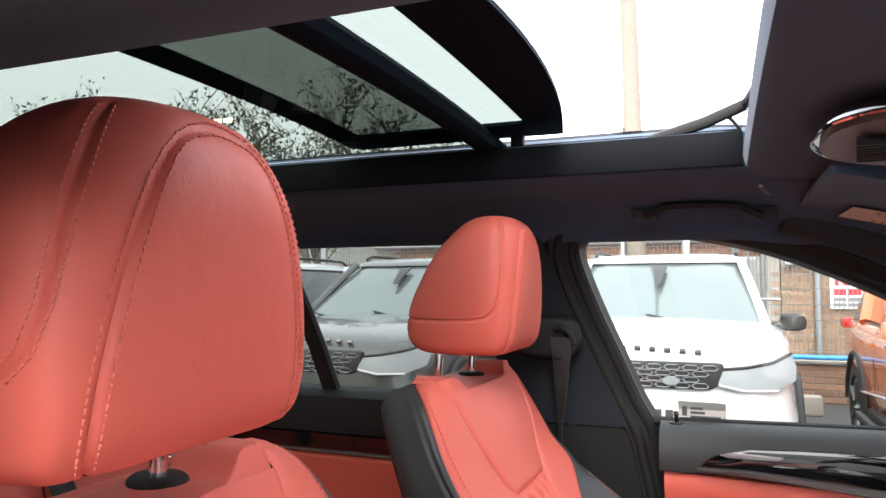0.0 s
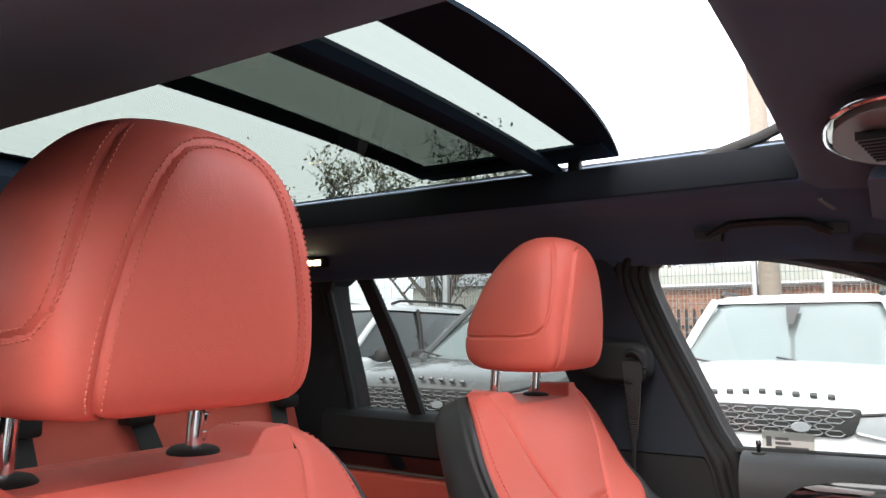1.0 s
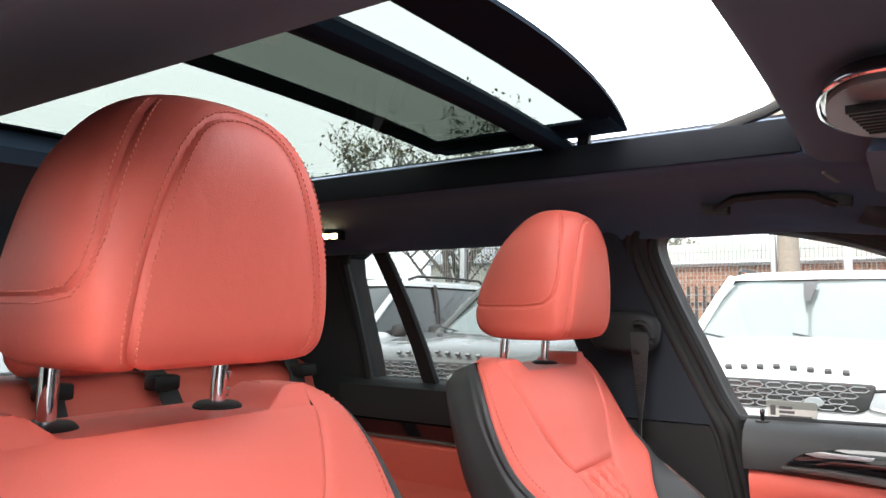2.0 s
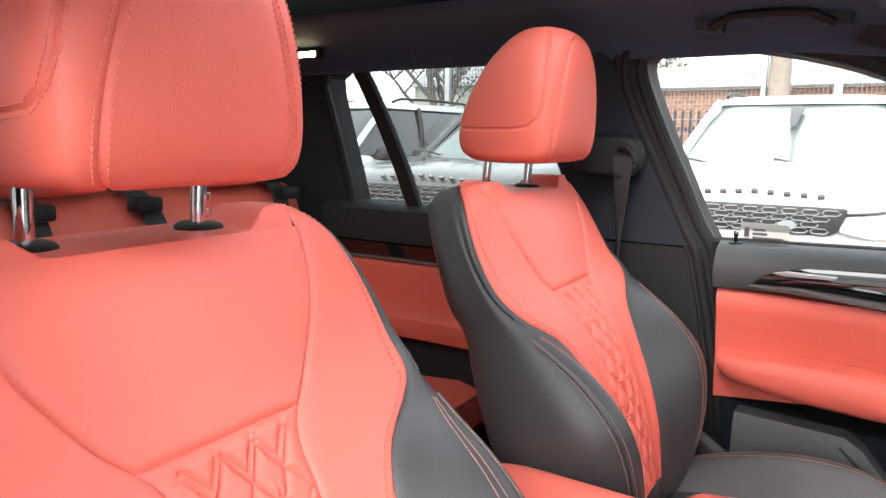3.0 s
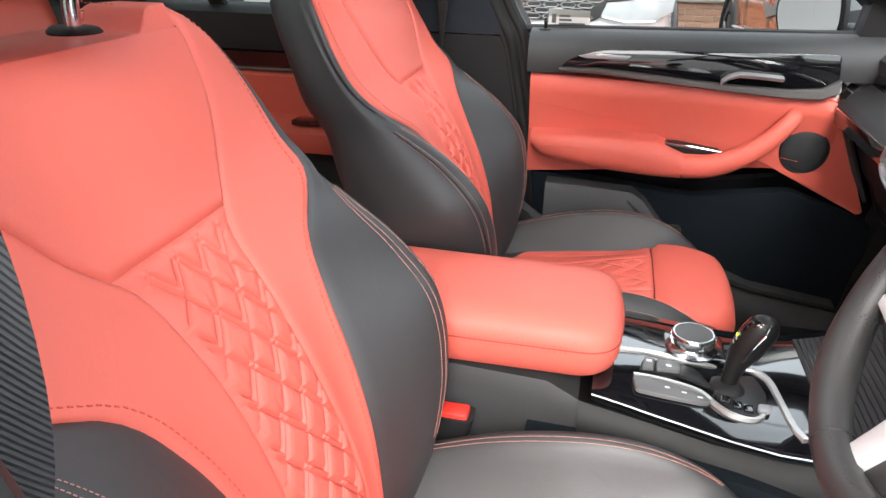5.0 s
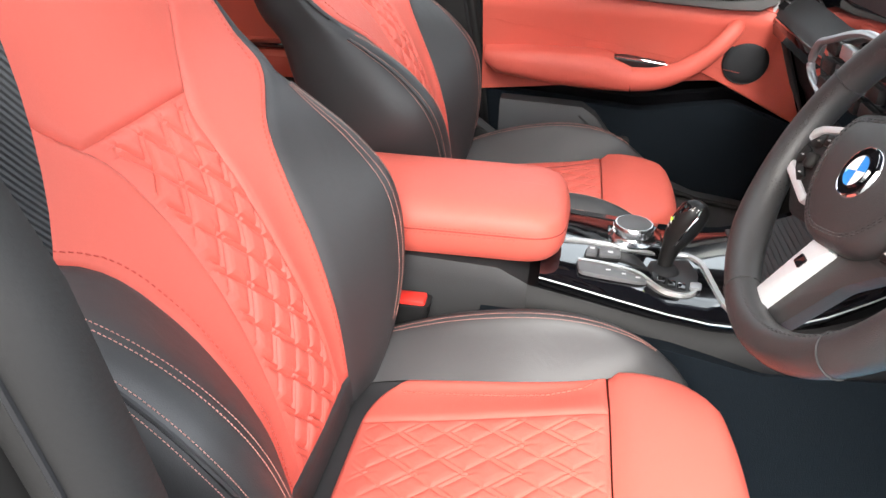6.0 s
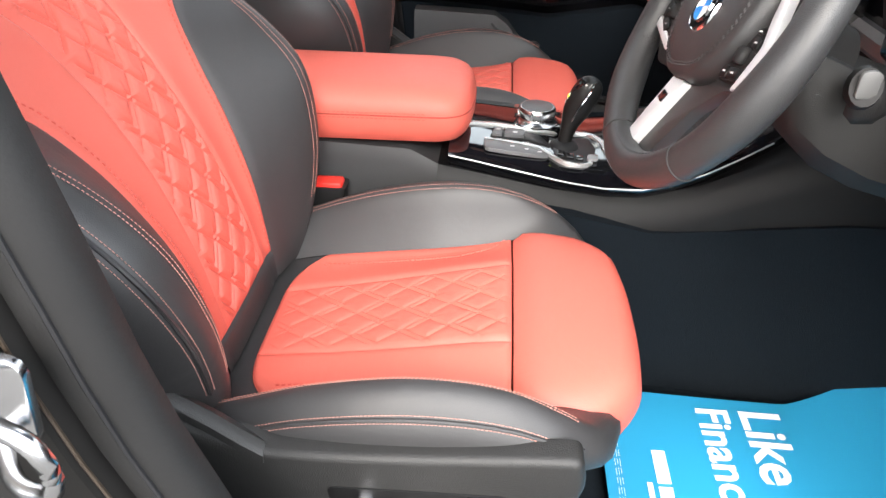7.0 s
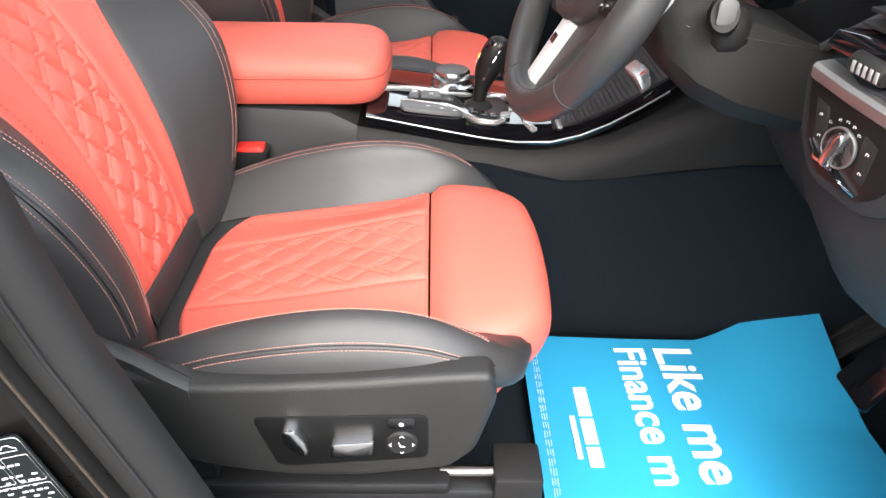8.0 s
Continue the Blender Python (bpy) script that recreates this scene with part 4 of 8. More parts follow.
    for s in (1, -1):
        for d in (2.92, 3.04, 3.80, 3.96):
            part("cushion_thread", cu.seamline(bmesh.new(), [(d * s, x) for x in (-0.13, -0.05, 0.03, 0.11, 0.18, 0.225)], 0.0036, 0.0007), PALESTITCH, seat)
        part("cushion_thread", cu.seamline(bmesh.new(), [(1.7 * s, -0.08), (1.62 * s, 0.05), (1.6 * s, 0.1), (1.75 * s, 0.14), (1.95 * s, 0.158)]), REDSTITCH, seat)
        part("cushion_piping", tubed([cu.at(3.88 * s, -0.13 + 0.02 * i, 0.0005) for i in range(19)], 0.002, 6), BLACK, seat)
    quilt_thread(cu, -0.085, 0.155, lambda v: cu.knots(v)[1][0], 0.01, seat)
    # thigh support: a separate padded block
    rows = []
    for j in range(15):
        t = j / 14
        a = math.pi * (t - 0.5)
        row = []
        for i in range(29):
            w = -1 + 2 * i / 28
            wide = 0.166 - 0.006 * abs(math.sin(a))
            front = 0.306 - 0.018 * abs(w) ** 2.4 - 0.052 * max(0, abs(w) - 0.62) ** 1.6 * 4.0
            if t < 0.34:                      # top, from the gap forward
                k = t / 0.34
                x = 0.169 + (front - 0.03 - 0.169) * k
                z = 0.746 + 0.004 * math.sin(k * 3.1) - 0.012 * abs(w) ** 3 - (0.010 * (1 - min(1, k * 7)) ** 2)
            else:                             # nose, rolled under
                k = (t - 0.34) / 0.66
                b = k * math.pi
                x = front - 0.03 + 0.03 * math.sin(b)
                z = 0.746 - 0.012 * abs(w) ** 3 - 0.043 * (1 - math.cos(b)) + (0.0)
            row.append(Vector((x, w * wide, z - 0.02 * max(0, abs(w) - 0.9) * 10 * 0.5)))
        rows.append(row)
    bm = bmesh.new()
    skin(bm, rows)
    vs = [Vector(p) for p in rows[0]]
    skin(bm, [[p + Vector((0, 0, -0.05)) for p in vs], vs])
    for e in (0, 28):
        skin(bm, [[r[e] for r in rows], [Vector((min(r[e].x, 0.23), r[e].y * 0.97, 0.68)) for r in rows]])
    bmesh.ops.recalc_face_normals(bm, faces=bm.faces)
    part("thigh_support", bm, RED, seat, "smooth red leather thigh support")
    th = bmesh.new()
    stitches(th, [Vector((0.295 - 0.055 * abs(i / 10) ** 3, -0.155 * i / 10, 0.678)) for i in range(-10, 11)], Vector((1, 0, -0.3)))
    part("thigh_thread", th, PALESTITCH, seat)
    # headrest
    head = new("headrest")
    head.parent = seat
    hc = Cover(HEAD_ROWS, head_place, head_relief)
    part("headrest_front", hc.panel(bmesh.new(), -1, 1, 1.262, 1.473, 64, 110, edges=""), RED, head)
    for s in (1, -1):
        part("headrest_side", hc.panel(bmesh.new(), 1 if s > 0 else -4, 4 if s > 0 else -1, 1.262, 1.473, 96, 110, edges=""), RED, head)
    bm = bmesh.new()
    ring = [hc.raw(u * 0.25, 1.262) for u in range(-16, 16)]
    bm.faces.new([bm.verts.new(p) for p in ring])
    part("headrest_base", bm, RED, head)
    # double stitching on both sides of each seam
    for s in (1, -1):
        for seam, off in itertools.product((FRONT_SEAM, SIDE_SEAM), (-0.0040, 0.0040)):
            line = []
            for i, (u, z) in enumerate(seam):
                (u0, z0), (u1, z1) = seam[max(i - 1, 0)], seam[min(i + 1, len(seam) - 1)]
                n = Vector(((z1 - z0), -(u1 - u0) * 0.045)).normalized()
                line.append((s * (u + n.x * off / 0.045), z + n.y * off))
            part("headrest_thread", hc.seamline(bmesh.new(), line, 0.0050, 0.0012, 0.0004, 8), HEADSTITCH, head)
    for s in (1, -1):
        post = part("post", tubed([(-0.404, 0.08 * s, 1.19), (-0.402, 0.08 * s, 1.235), (-0.396, 0.08 * s, 1.30)], 0.0074, 16), CHROME, head, "polished chrome headrest post")
        if s > 0:
            rows = bmesh.new()
            for k in range(4):
                lathe(rows, [(0.0, 0), (0.004, 0.001), (0.0052, 0.009), (0.0, 0.010)], pose(-0.4025 + 0.0015 * k, 0.0880, 1.222 + 0.0155 * k, 0, 4, 0), 8)
            part("post_notch", rows, CHROME, post)
        part("post_ring", lathed([(0.023, 0), (0.023, 0.002), (0.020, 0.005), (0.009, 0.0065), (0.006, 0.0065)], pose(-0.402, 0.08 * s, 1.213, 0, 4, 0), 28), PLASTIC, seat, "black plastic post ring")
    # base, side trim and rails
    base = bmesh.new()
    box(base, -0.16, 0.19, -0.185, 0.185, 0.56, 0.68, 0.02)
    part("seat_base", base, PLASTIC, seat)
    yo = 0.230 * side
    m = Matrix(((1, 0, 0, 0), (0, 0, -1 if side < 0 else 1, yo - 0.022 * side), (0, 1, 0, 0), (0, 0, 0, 1)))
    trim = plate(rounded([(-0.046, 0.735), (0.02, 0.737), (0.10, 0.742), (0.19, 0.750), (0.226, 0.752), (0.232, 0.72), (0.214, 0.652), (0.188, 0.626), (0.10, 0.614), (0.03, 0.615), (-0.04, 0.628), (-0.12, 0.660), (-0.16, 0.72), (-0.13, 0.772), (-0.09, 0.750)], 0.010, 4), m, 0.026, 0.013, 4)
    trim = part("side_trim", trim, SIDETRIM, seat, "grained black plastic side trim")
    m2 = Matrix(((1, 0, 0, 0), (0, 0, -1 if side < 0 else 1, yo + 0.0035 * side), (0, 1, 0, 0.0135), (0, 0, 0, 1)))
    part("switch_panel", plate(rounded([(0.004, 0.686), (0.168, 0.690), (0.168, 0.632), (0.030, 0.620), (0.022, 0.624)], 0.01, 4), m2, 0.002, 0.001), PANELBLACK, trim)
    part("seat_switch", plate(rounded([(0.033, 0.683), (0.047, 0.682), (0.053, 0.667), (0.058, 0.656), (0.053, 0.646), (0.044, 0.653), (0.035, 0.662)], 0.005, 3), m2, 0.016, 0.004), TURNED_METAL, trim, "satin chrome seat switch")
    part("seat_switch", plate(rounded([(0.078, 0.664), (0.118, 0.667), (0.116, 0.648), (0.076, 0.645)], 0.004, 3), m2, 0.015, 0.004), TURNED_METAL, trim, "satin chrome seat switch")
    part("memory_button", plate(rounded([(0.130, 0.688), (0.156, 0.688), (0.156, 0.675), (0.130, 0.675)], 0.003, 3), m2, 0.005, 0.001), GLOSSBLACK, trim)
    part("lumbar_pad", lathed([(0.0155, 0), (0.0155, 0.004), (0.013, 0.006), (0.0, 0.0055)], m2 @ pose(0.143, 0.655, 0), 28), PLASTIC, trim)
    mk = bmesh.new()
    for a in range(4):
        c, s_ = math.cos(a * math.pi / 2), math.sin(a * math.pi / 2)
        for k in (1, -1):
            tube(mk, [m2 @ Vector((0.143 + 0.0118 * c, 0.655 + 0.0118 * s_, 0.0064)), m2 @ Vector((0.143 + 0.0098 * c - 0.002 * k * s_, 0.655 + 0.0098 * s_ + 0.002 * k * c, 0.0064))], 0.0004, 4)
    lathe(mk, [(0.0024, 0), (0.0024, 0.0004)], m2 @ pose(0.143, 0.681, 0.005), 12)
    tube(mk, [m2 @ Vector((0.140, 0.658, 0.0064)), m2 @ Vector((0.1415, 0.653, 0.0064)), m2 @ Vector((0.146, 0.6525, 0.0064))], 0.0007, 4)
    part("symbol", mk, WHITEMARK, trim)
    rows = []
    for x, yy, z, h in ((-0.200, 0.226, 0.826, 0.014), (-0.160, 0.229, 0.808, 0.013), (-0.130, 0.231, 0.793, 0.013), (-0.090, 0.233, 0.769, 0.014), (-0.066, 0.234, 0.751, 0.014), (-0.047, 0.2345, 0.738, 0.013)):
        ring = ((yy - 0.024, z - 0.012), (yy - 0.012, z - 0.001), (yy - 0.004, z - 0.002), (yy, z - 0.006), (yy + 0.001, z - h), (yy - 0.006, z - h - 0.006), (yy - 0.024, z - h - 0.004))
        rows.append([Vector((x, side * a, b)) for a, b in ring])
    part("hinge_cover", loft(rows), SIDETRIM, seat, "grey-black plastic hinge cover")
    part("side_shield", loft([[Vector((x, side * yy, z)) for yy, z in ((0.15, zt), (0.222, zt), (0.228, zt - 0.02), (0.222, 0.60), (0.15, 0.60))] for x, zt in ((-0.235, 0.775), (-0.17, 0.74), (-0.11, 0.71), (-0.045, 0.695))]), DARKMETAL, seat)
    for s in (1, -1):
        rail = bmesh.new()
        box(rail, -0.16, 0.27, s * 0.205 - 0.02, s * 0.205 + 0.02, 0.545, 0.580, 0.006)
        box(rail, -0.10, 0.19, s * 0.205 - 0.024, s * 0.205 + 0.024, 0.580, 0.596, 0.004)
        rail = part("seat_rail", rail, DARKMETAL, seat, "black steel seat rail")
        part("spindle", tubed([(0.18, s * 0.208, 0.592), (0.255, s * 0.208, 0.592)], 0.005, 10), ALU, rail)
        part("rail_cap", boxed(0.235, 0.285, s * 0.205 - 0.026, s * 0.205 + 0.026, 0.545, 0.604, 0.004), PLASTIC, rail)
    for s in (1, -1):
        for x in (-0.13, 0.24):
            part("seat_foot", boxed(x - 0.03, x + 0.03, s * 0.205 - 0.018, s * 0.205 + 0.018, 0.43, 0.548, 0.004), DARKMETAL, seat)
    return seat


driver_seat = make_seat("driver_seat", "red and black leather driver seat with quilted centre", -1)
driver_seat.matrix_basis = CAR @ pose(0, -0.365, 0)
passenger_seat = make_seat("passenger_seat", "red and black leather passenger seat beside the closed door", 1)
passenger_seat.matrix_basis = CAR @ pose(0, 0.355, 0) @ Matrix.Diagonal((1, 0.955, 1, 1))


# ---- left front door ----
def xz(y, s=1):
    """Lays an outline of (x, z) on the plane y, its thickness towards the cabin of side s."""
    return Matrix(((1, 0, 0, 0), (0, 0, -s, y), (0, 1, 0, 0), (0, 0, 0, 1)))


def belt(x):
    return 1.096 + 0.02 * x


door = thing("door_front_left", "closed front car door with red leather card and black gloss trim", "door", (0, 0, 0), kind="structure")
XS = [-0.115 + 0.0725 * i for i in range(11)]
UPPERCARD = mat("dark_grey_door_skin", (0.040, 0.042, 0.044), 0.6, spec=0.3, bump=0.3, bump_size=800, voronoi=True, spots=0.15)
prof = [(0.012, 0.725), (0.016, 0.70), (0.012, 0.675), (0.0, 0.655), (-0.02, 0.644), (-0.045, 0.642), (-0.066, 0.65), (-0.07, 0.74)]
upper = part("upper_card", loft([[Vector((x, y, belt(x) + z)) for z, y in prof] for x in XS]), UPPERCARD, door, "soft dark grey upper door card")
th = bmesh.new()
stitches(th, [Vector((x, 0.690, belt(x) + 0.0155)) for x in XS], Vector((0, 0, 1)), 0.006, 0.001)
part("seam_thread", th, BLACK, upper)
# black gloss trim, pointed at the rear and widening forward
ol = [(-0.046, 1.044), (-0.030, 1.058), (-0.012, 1.068), (0.039, 1.080), (0.128, 1.084), (0.30, 1.087), (0.468, 1.092), (0.474, 1.046), (0.449, 1.030), (0.393, 1.024), (0.30, 1.026), (0.20, 1.032), (0.10, 1.040), (0.03, 1.044)]
trim = part("gloss_trim", plate(rounded(ol, 0.006, 3), xz(0.652), 0.012, 0.004), GLOSSBLACK, door, "black gloss door trim")
part("trim_insert", plate(rounded([(-0.014, 1.0665), (0.010, 1.0725), (0.091, 1.071), (0.084, 1.0645), (0.004, 1.0625)], 0.003, 3), xz(0.640), 0.002, 0.0008), SATIN, trim, "satin silver trim insert")
band = bmesh.new()
skin(band, [[Vector((x, y, z + dz)) for dz, y in ((0.0, 0.648), (0.0, 0.639), (-0.002, 0.636), (-0.002 - h, 0.637), (-0.005 - h, 0.641), (-0.004 - h, 0.66))] for x, z, h in ((-0.050, 1.041, 0.001), (0.03, 1.043, 0.007), (0.10, 1.039, 0.008), (0.20, 1.031, 0.009), (0.30, 1.025, 0.010), (0.393, 1.0225, 0.013), (0.449, 1.0285, 0.018), (0.478, 1.046, 0.022))])
part("trim_strip", thicken(band, 0.001), DULLALU, trim, "brushed aluminium trim strip")
part("door_handle", loft([[Vector((x, y, z + dz)) for dz, y in ((-0.006, 0.64), (-0.004, 0.624), (0.002, 0.619), (0.005, 0.624), (0.005, 0.64))] for x, z in ((0.264, 1.030), (0.276, 1.041), (0.294, 1.047), (0.33, 1.046), (0.374, 1.043))]), SATIN, trim, "satin chrome inside door handle")
# red card with sculpted lower armrest
rows = []
for i in range(15):
    t = i / 14
    x = -0.108 + 0.61 * t
    zt = 1.028 - 0.02 * t - (0.012 if i == 14 else 0)
    row = [(zt, 0.70), (zt - 0.004, 0.664), (zt - 0.02, 0.657), (0.985 - 0.02 * t, 0.662), (0.95, 0.672), (0.90, 0.684), (0.85, 0.69), (0.80 + 0.06 * t, 0.695), (0.80 + 0.06 * t, 0.74)]
    rows.append([Vector((x, y, z)) for z, y in row])
red = part("red_card", loft(rows), RED, door, "red leather door card")
th = bmesh.new()
stitches(th, [Vector((-0.10 + 0.06 * i, 0.6685, 0.965 - 0.010 * i)) for i in range(10)], Vector((0, -1, 0)), 0.006, 0.0012)
part("card_thread", th, REDSTITCH, red)
part("front_corner", plate(rounded([(0.345, 0.875), (0.45, 0.99), (0.495, 1.01), (0.535, 0.90), (0.590, 0.772), (0.58, 0.766), (0.40, 0.852)], 0.01, 3), xz(0.70), 0.018, 0.006), RED, red)
# armrest body, then the grip that rises from it
rows = []
for x, zl, zh, yo in ((-0.100, 0.868, 0.900, 0.655), (-0.075, 0.850, 0.901, 0.638), (0.0, 0.840, 0.904, 0.630), (0.08, 0.832, 0.906, 0.626), (0.16, 0.828, 0.904, 0.624), (0.218, 0.828, 0.880, 0.624)):
    c, h = (zl + zh) / 2, (zh - zl) / 2
    rows.append([Vector((x, 0.69, zh + 0.004))] + [Vector((x, yo + 0.016 * (1 - math.cos(a)) * 1.2, c + h * math.sin(a))) for a in [radians(80 - 20 * k) for k in range(9)]] + [Vector((x, 0.70, zl + 0.004))])
arm = part("armrest", loft(rows), RED, door, "padded red leather armrest")
grip = spline([(0.220, 0.645, 0.854), (0.272, 0.638, 0.861), (0.322, 0.634, 0.883), (0.368, 0.636, 0.917), (0.402, 0.642, 0.955), (0.416, 0.662, 0.970), (0.420, 0.69, 0.974)], 5)
part("grip", tubed(grip, [0.0265 - 0.009 * min(1.0, 1.5 * i / (len(grip) - 1)) for i in range(len(grip))], 14, 0.85, (0, 1, 0)), RED, arm, "red leather pull grip")
th = bmesh.new()
stitches(th, [Vector((-0.08 + 0.029 * i, 0.633 - 0.0008 * i, 0.880)) for i in range(11)], Vector((0, -1, 0.3)), 0.006, 0.0012)
part("arm_thread", th, REDSTITCH, arm)
part("grip_cup", plate(rounded([(0.176, 0.898), (0.20, 0.900), (0.29, 0.888), (0.28, 0.880), (0.24, 0.876), (0.20, 0.882)], 0.005, 3), xz(0.676), 0.03, 0.003), DARKMETAL, arm, "dark grip recess")
part("cup_line", tubed([(0.180, 0.644, 0.902), (0.235, 0.645, 0.896), (0.290, 0.648, 0.888)], 0.0016, 6), CHROME, arm)
spk = part("speaker", lathed([(0.044, 0), (0.044, 0.006), (0.040, 0.009), (0.03, 0.011), (0, 0.012)], Matrix(((1, 0, 0, 0.452), (0, 0, -1, 0.684), (0, 1, 0, 0.895), (0, 0, 0, 1))), 36), SOFT, door, "round black speaker cover")
part("speaker_ring", lathed([(0.0455, 0), (0.0475, 0.003), (0.046, 0.007), (0.0435, 0.006)], Matrix(((1, 0, 0, 0.452), (0, 0, -1, 0.684), (0, 1, 0, 0.895), (0, 0, 0, 1))), 36), PLASTIC, spk)
# lower card and pocket
part("lower_card", plate(rounded([(-0.10, 0.80), (0.12, 0.782), (0.25, 0.77), (0.45, 0.80), (0.62, 0.74), (0.62, 0.45), (-0.06, 0.45)], 0.01, 3), xz(0.735), 0.035, 0.006), CARPET, door, "black lower door card")
part("pocket", loft([[Vector((x, y, z)) for z, y in ((zt, 0.70), (zt, 0.655), (zt - 0.015, 0.645), (0.52, 0.625), (0.47, 0.64), (0.46, 0.71))] for x, zt in ((-0.06, 0.790), (0.05, 0.786), (0.125, 0.782), (0.155, 0.762), (0.205, 0.70), (0.27, 0.635), (0.40, 0.585), (0.58, 0.56))]), DOORGREY, door, "grained grey plastic map pocket")
part("pocket_lip", tubed([(0.118, 0.65, 0.766), (0.15, 0.648, 0.735), (0.19, 0.646, 0.684), (0.26, 0.644, 0.629), (0.40, 0.642, 0.589), (0.58, 0.64, 0.564)], 0.006, 8), PLASTIC, door)
part("outer_skin", loft([[Vector((x, y, z)) for z, y in ((1.085, 0.765), (1.07, 0.80), (0.9, 0.86), (0.6, 0.87), (0.34, 0.83), (0.34, 0.77))] for x in (-0.12, 0.3, 0.75)]), PAINT, door)
pin = part("lock_pin", lathed([(0.0035, -0.01), (0.0035, 0.012), (0.0048, 0.014), (0.0048, 0.02), (0.003, 0.023), (0, 0.023)], pose(-0.087, 0.69, 1.108), 12), GLOSSBLACK, door, "black lock pin")
part("pin_collar", lathed([(0.013, 0), (0.012, 0.003), (0.006, 0.003)], pose(-0.087, 0.69, 1.107), 20), PLASTIC, pin)
part("window_seal", tubed([(x, 0.715, belt(x) + 0.012) for x in (-0.13, 0.0, 0.2, 0.4, 0.56)], 0.009, 8), RUBBER, door)
bm = bmesh.new()
skin(bm, [[Vector((x, side_y(z) + 0.038, z)) for x in (-0.32, 0.0, 0.3, 0.62)] for z in (1.08, 1.2, 1.3, 1.4, 1.48)])
p = part("pane", bm, SIDEGLASS, door, "clear front side window")
p.visible_shadow = False
# sail panel ahead of the window and the door mirror outside it
part("sail", plate(rounded([(0.50, 1.11), (0.515, 1.215), (0.60, 1.17), (0.68, 1.11)], 0.006, 3), xz(0.735), 0.05, 0.006), PLASTIC, door, "black mirror triangle")
mir = thing("door_mirror", "black door mirror reflecting the yard", "mirror", (0.455, 0.90, 1.135))
oval = rounded([(-0.092, 0.056), (0.055, 0.070), (0.080, 0.01), (0.055, -0.066), (-0.068, -0.060), (-0.095, -0.02)], 0.045, 6)
MM = look((0, 0, 0), (-0.95, -0.62, -0.08))
part("mirror_shell", plate([(x * 1.1, y * 1.12) for x, y in oval], MM @ pose(0, 0, 0.0), 0.075, 0.035, 4), GLOSSBLACK, mir)
part("mirror_rim", plate([(x * 1.1, y * 1.12) for x, y in oval], MM @ pose(0, 0, -0.012), 0.014, 0.003), PLASTIC, mir)
part("mirror_glass", plate(oval, MM @ pose(0, 0, -0.0145), 0.0022), MIRROR, mir, "mirror glass")
part("mirror_foot", tubed([(0.05, -0.02, -0.05), (0.06, -0.10, -0.055), (0.07, -0.17, -0.05)], 0.024, 10), PLASTIC, mir)


# ---- roof fittings ----
visor = thing("sun_visor", "black fabric sun visor folded up with a paper warning label", "sun visor", (0.21, 0.36, 1.478))
part("visor_body", plate(rounded([(-0.10, -0.19), (0.09, -0.19), (0.09, 0.16), (0.03, 0.19), (-0.06, 0.19), (-0.10, 0.15)], 0.04, 5), pose(0, 0, -0.012, 0, 14, 0), 0.018, 0.008), FABRIC, visor)
LABEL = mat("cream_label", (0.62, 0.5, 0.36), 0.6, spots=0.25, spot_size=30)
lab = part("warning_label", plate([(-0.035, 0.02), (0.035, 0.02), (0.035, 0.15), (-0.035, 0.15)], pose(-0.01, 0, -0.0165, 0, 14, 0), 0.001), LABEL, visor, "cream paper warning label")
LABELINK = mat("label_ink", (0.3, 0.2, 0.15), 0.7)
for x, y, l in ((0.02, 0.03, 0.02), (0.01, 0.03, 0.025), (0.0, 0.03, 0.02), (0.02, 0.12, 0.02), (0.008, 0.12, 0.02)):
    bar = boxed(x - 0.002, x + 0.002, y, y + l, -0.0006, 0.0)
    bmesh.ops.transform(bar, matrix=pose(-0.01, 0, -0.0165, 0, 14, 0), verts=bar.verts)
    part("label_bar", bar, LABELINK, lab)
clip = thing("coat_clip", "grey plastic clip on the roof lining", "clip", (0.055, 0.405, 1.508))
part("clip_body", tubed([(-0.002, -0.006, 0.0), (0.004, 0.014, -0.004), (0.012, 0.036, -0.008)], 0.0035, 8, 0.6), mat("grey_plastic", (0.12, 0.12, 0.12), 0.5), clip)
grab = thing("grab_handle", "black plastic grab handle above the passenger door", "grab handle", (-0.02, 0.51, 1.487))
for x in (-0.10, 0.08):
    part("handle_foot", loft([[Vector((x + d, y, z)) for d, z in ((-0.022, 0.004), (0.022, 0.0), (0.020, -0.016), (-0.02, -0.012))] for y in (-0.012, 0.012)]), PLASTIC, grab)
part("handle_bar", tubed(spline([(-0.10, -0.006, -0.008), (-0.075, -0.010, 0.004), (-0.06, -0.012, 0.008), (0.0, -0.014, 0.008), (0.045, -0.012, 0.004), (0.058, -0.010, -0.002), (0.08, -0.006, -0.012)], 5), 0.0085, 10, 0.8), PLASTIC, grab)
over = thing("overhead_console", "grey and black roof console with vents and chrome rim", "roof console", (0.17, 0.02, 1.498))
GREY = mat("grey_satin_plastic", (0.14, 0.14, 0.14), 0.45, spots=0.1)
ol = rounded([(-0.085, -0.05), (-0.09, 0.05), (-0.06, 0.12), (0.10, 0.13), (0.14, 0.08), (0.14, -0.10), (0.10, -0.15), (-0.05, -0.12)], 0.04, 5)
part("console_rim", plate(ol, pose(0, 0, -0.006, 0, 7, 0), 0.012, 0.003), GLOSSBLACK, over)
face = part("console_face", plate([(x * 0.93, y * 0.93) for x, y in ol], pose(0, 0, -0.012, 0, 7, 0), 0.01, 0.003), GREY, over)
part("chrome_rim", tubed([pose(0, 0, -0.007, 0, 7, 0) @ Vector((x, y, 0)) for x, y in ol + ol[:1]], 0.0022, 6), CHROME, over)
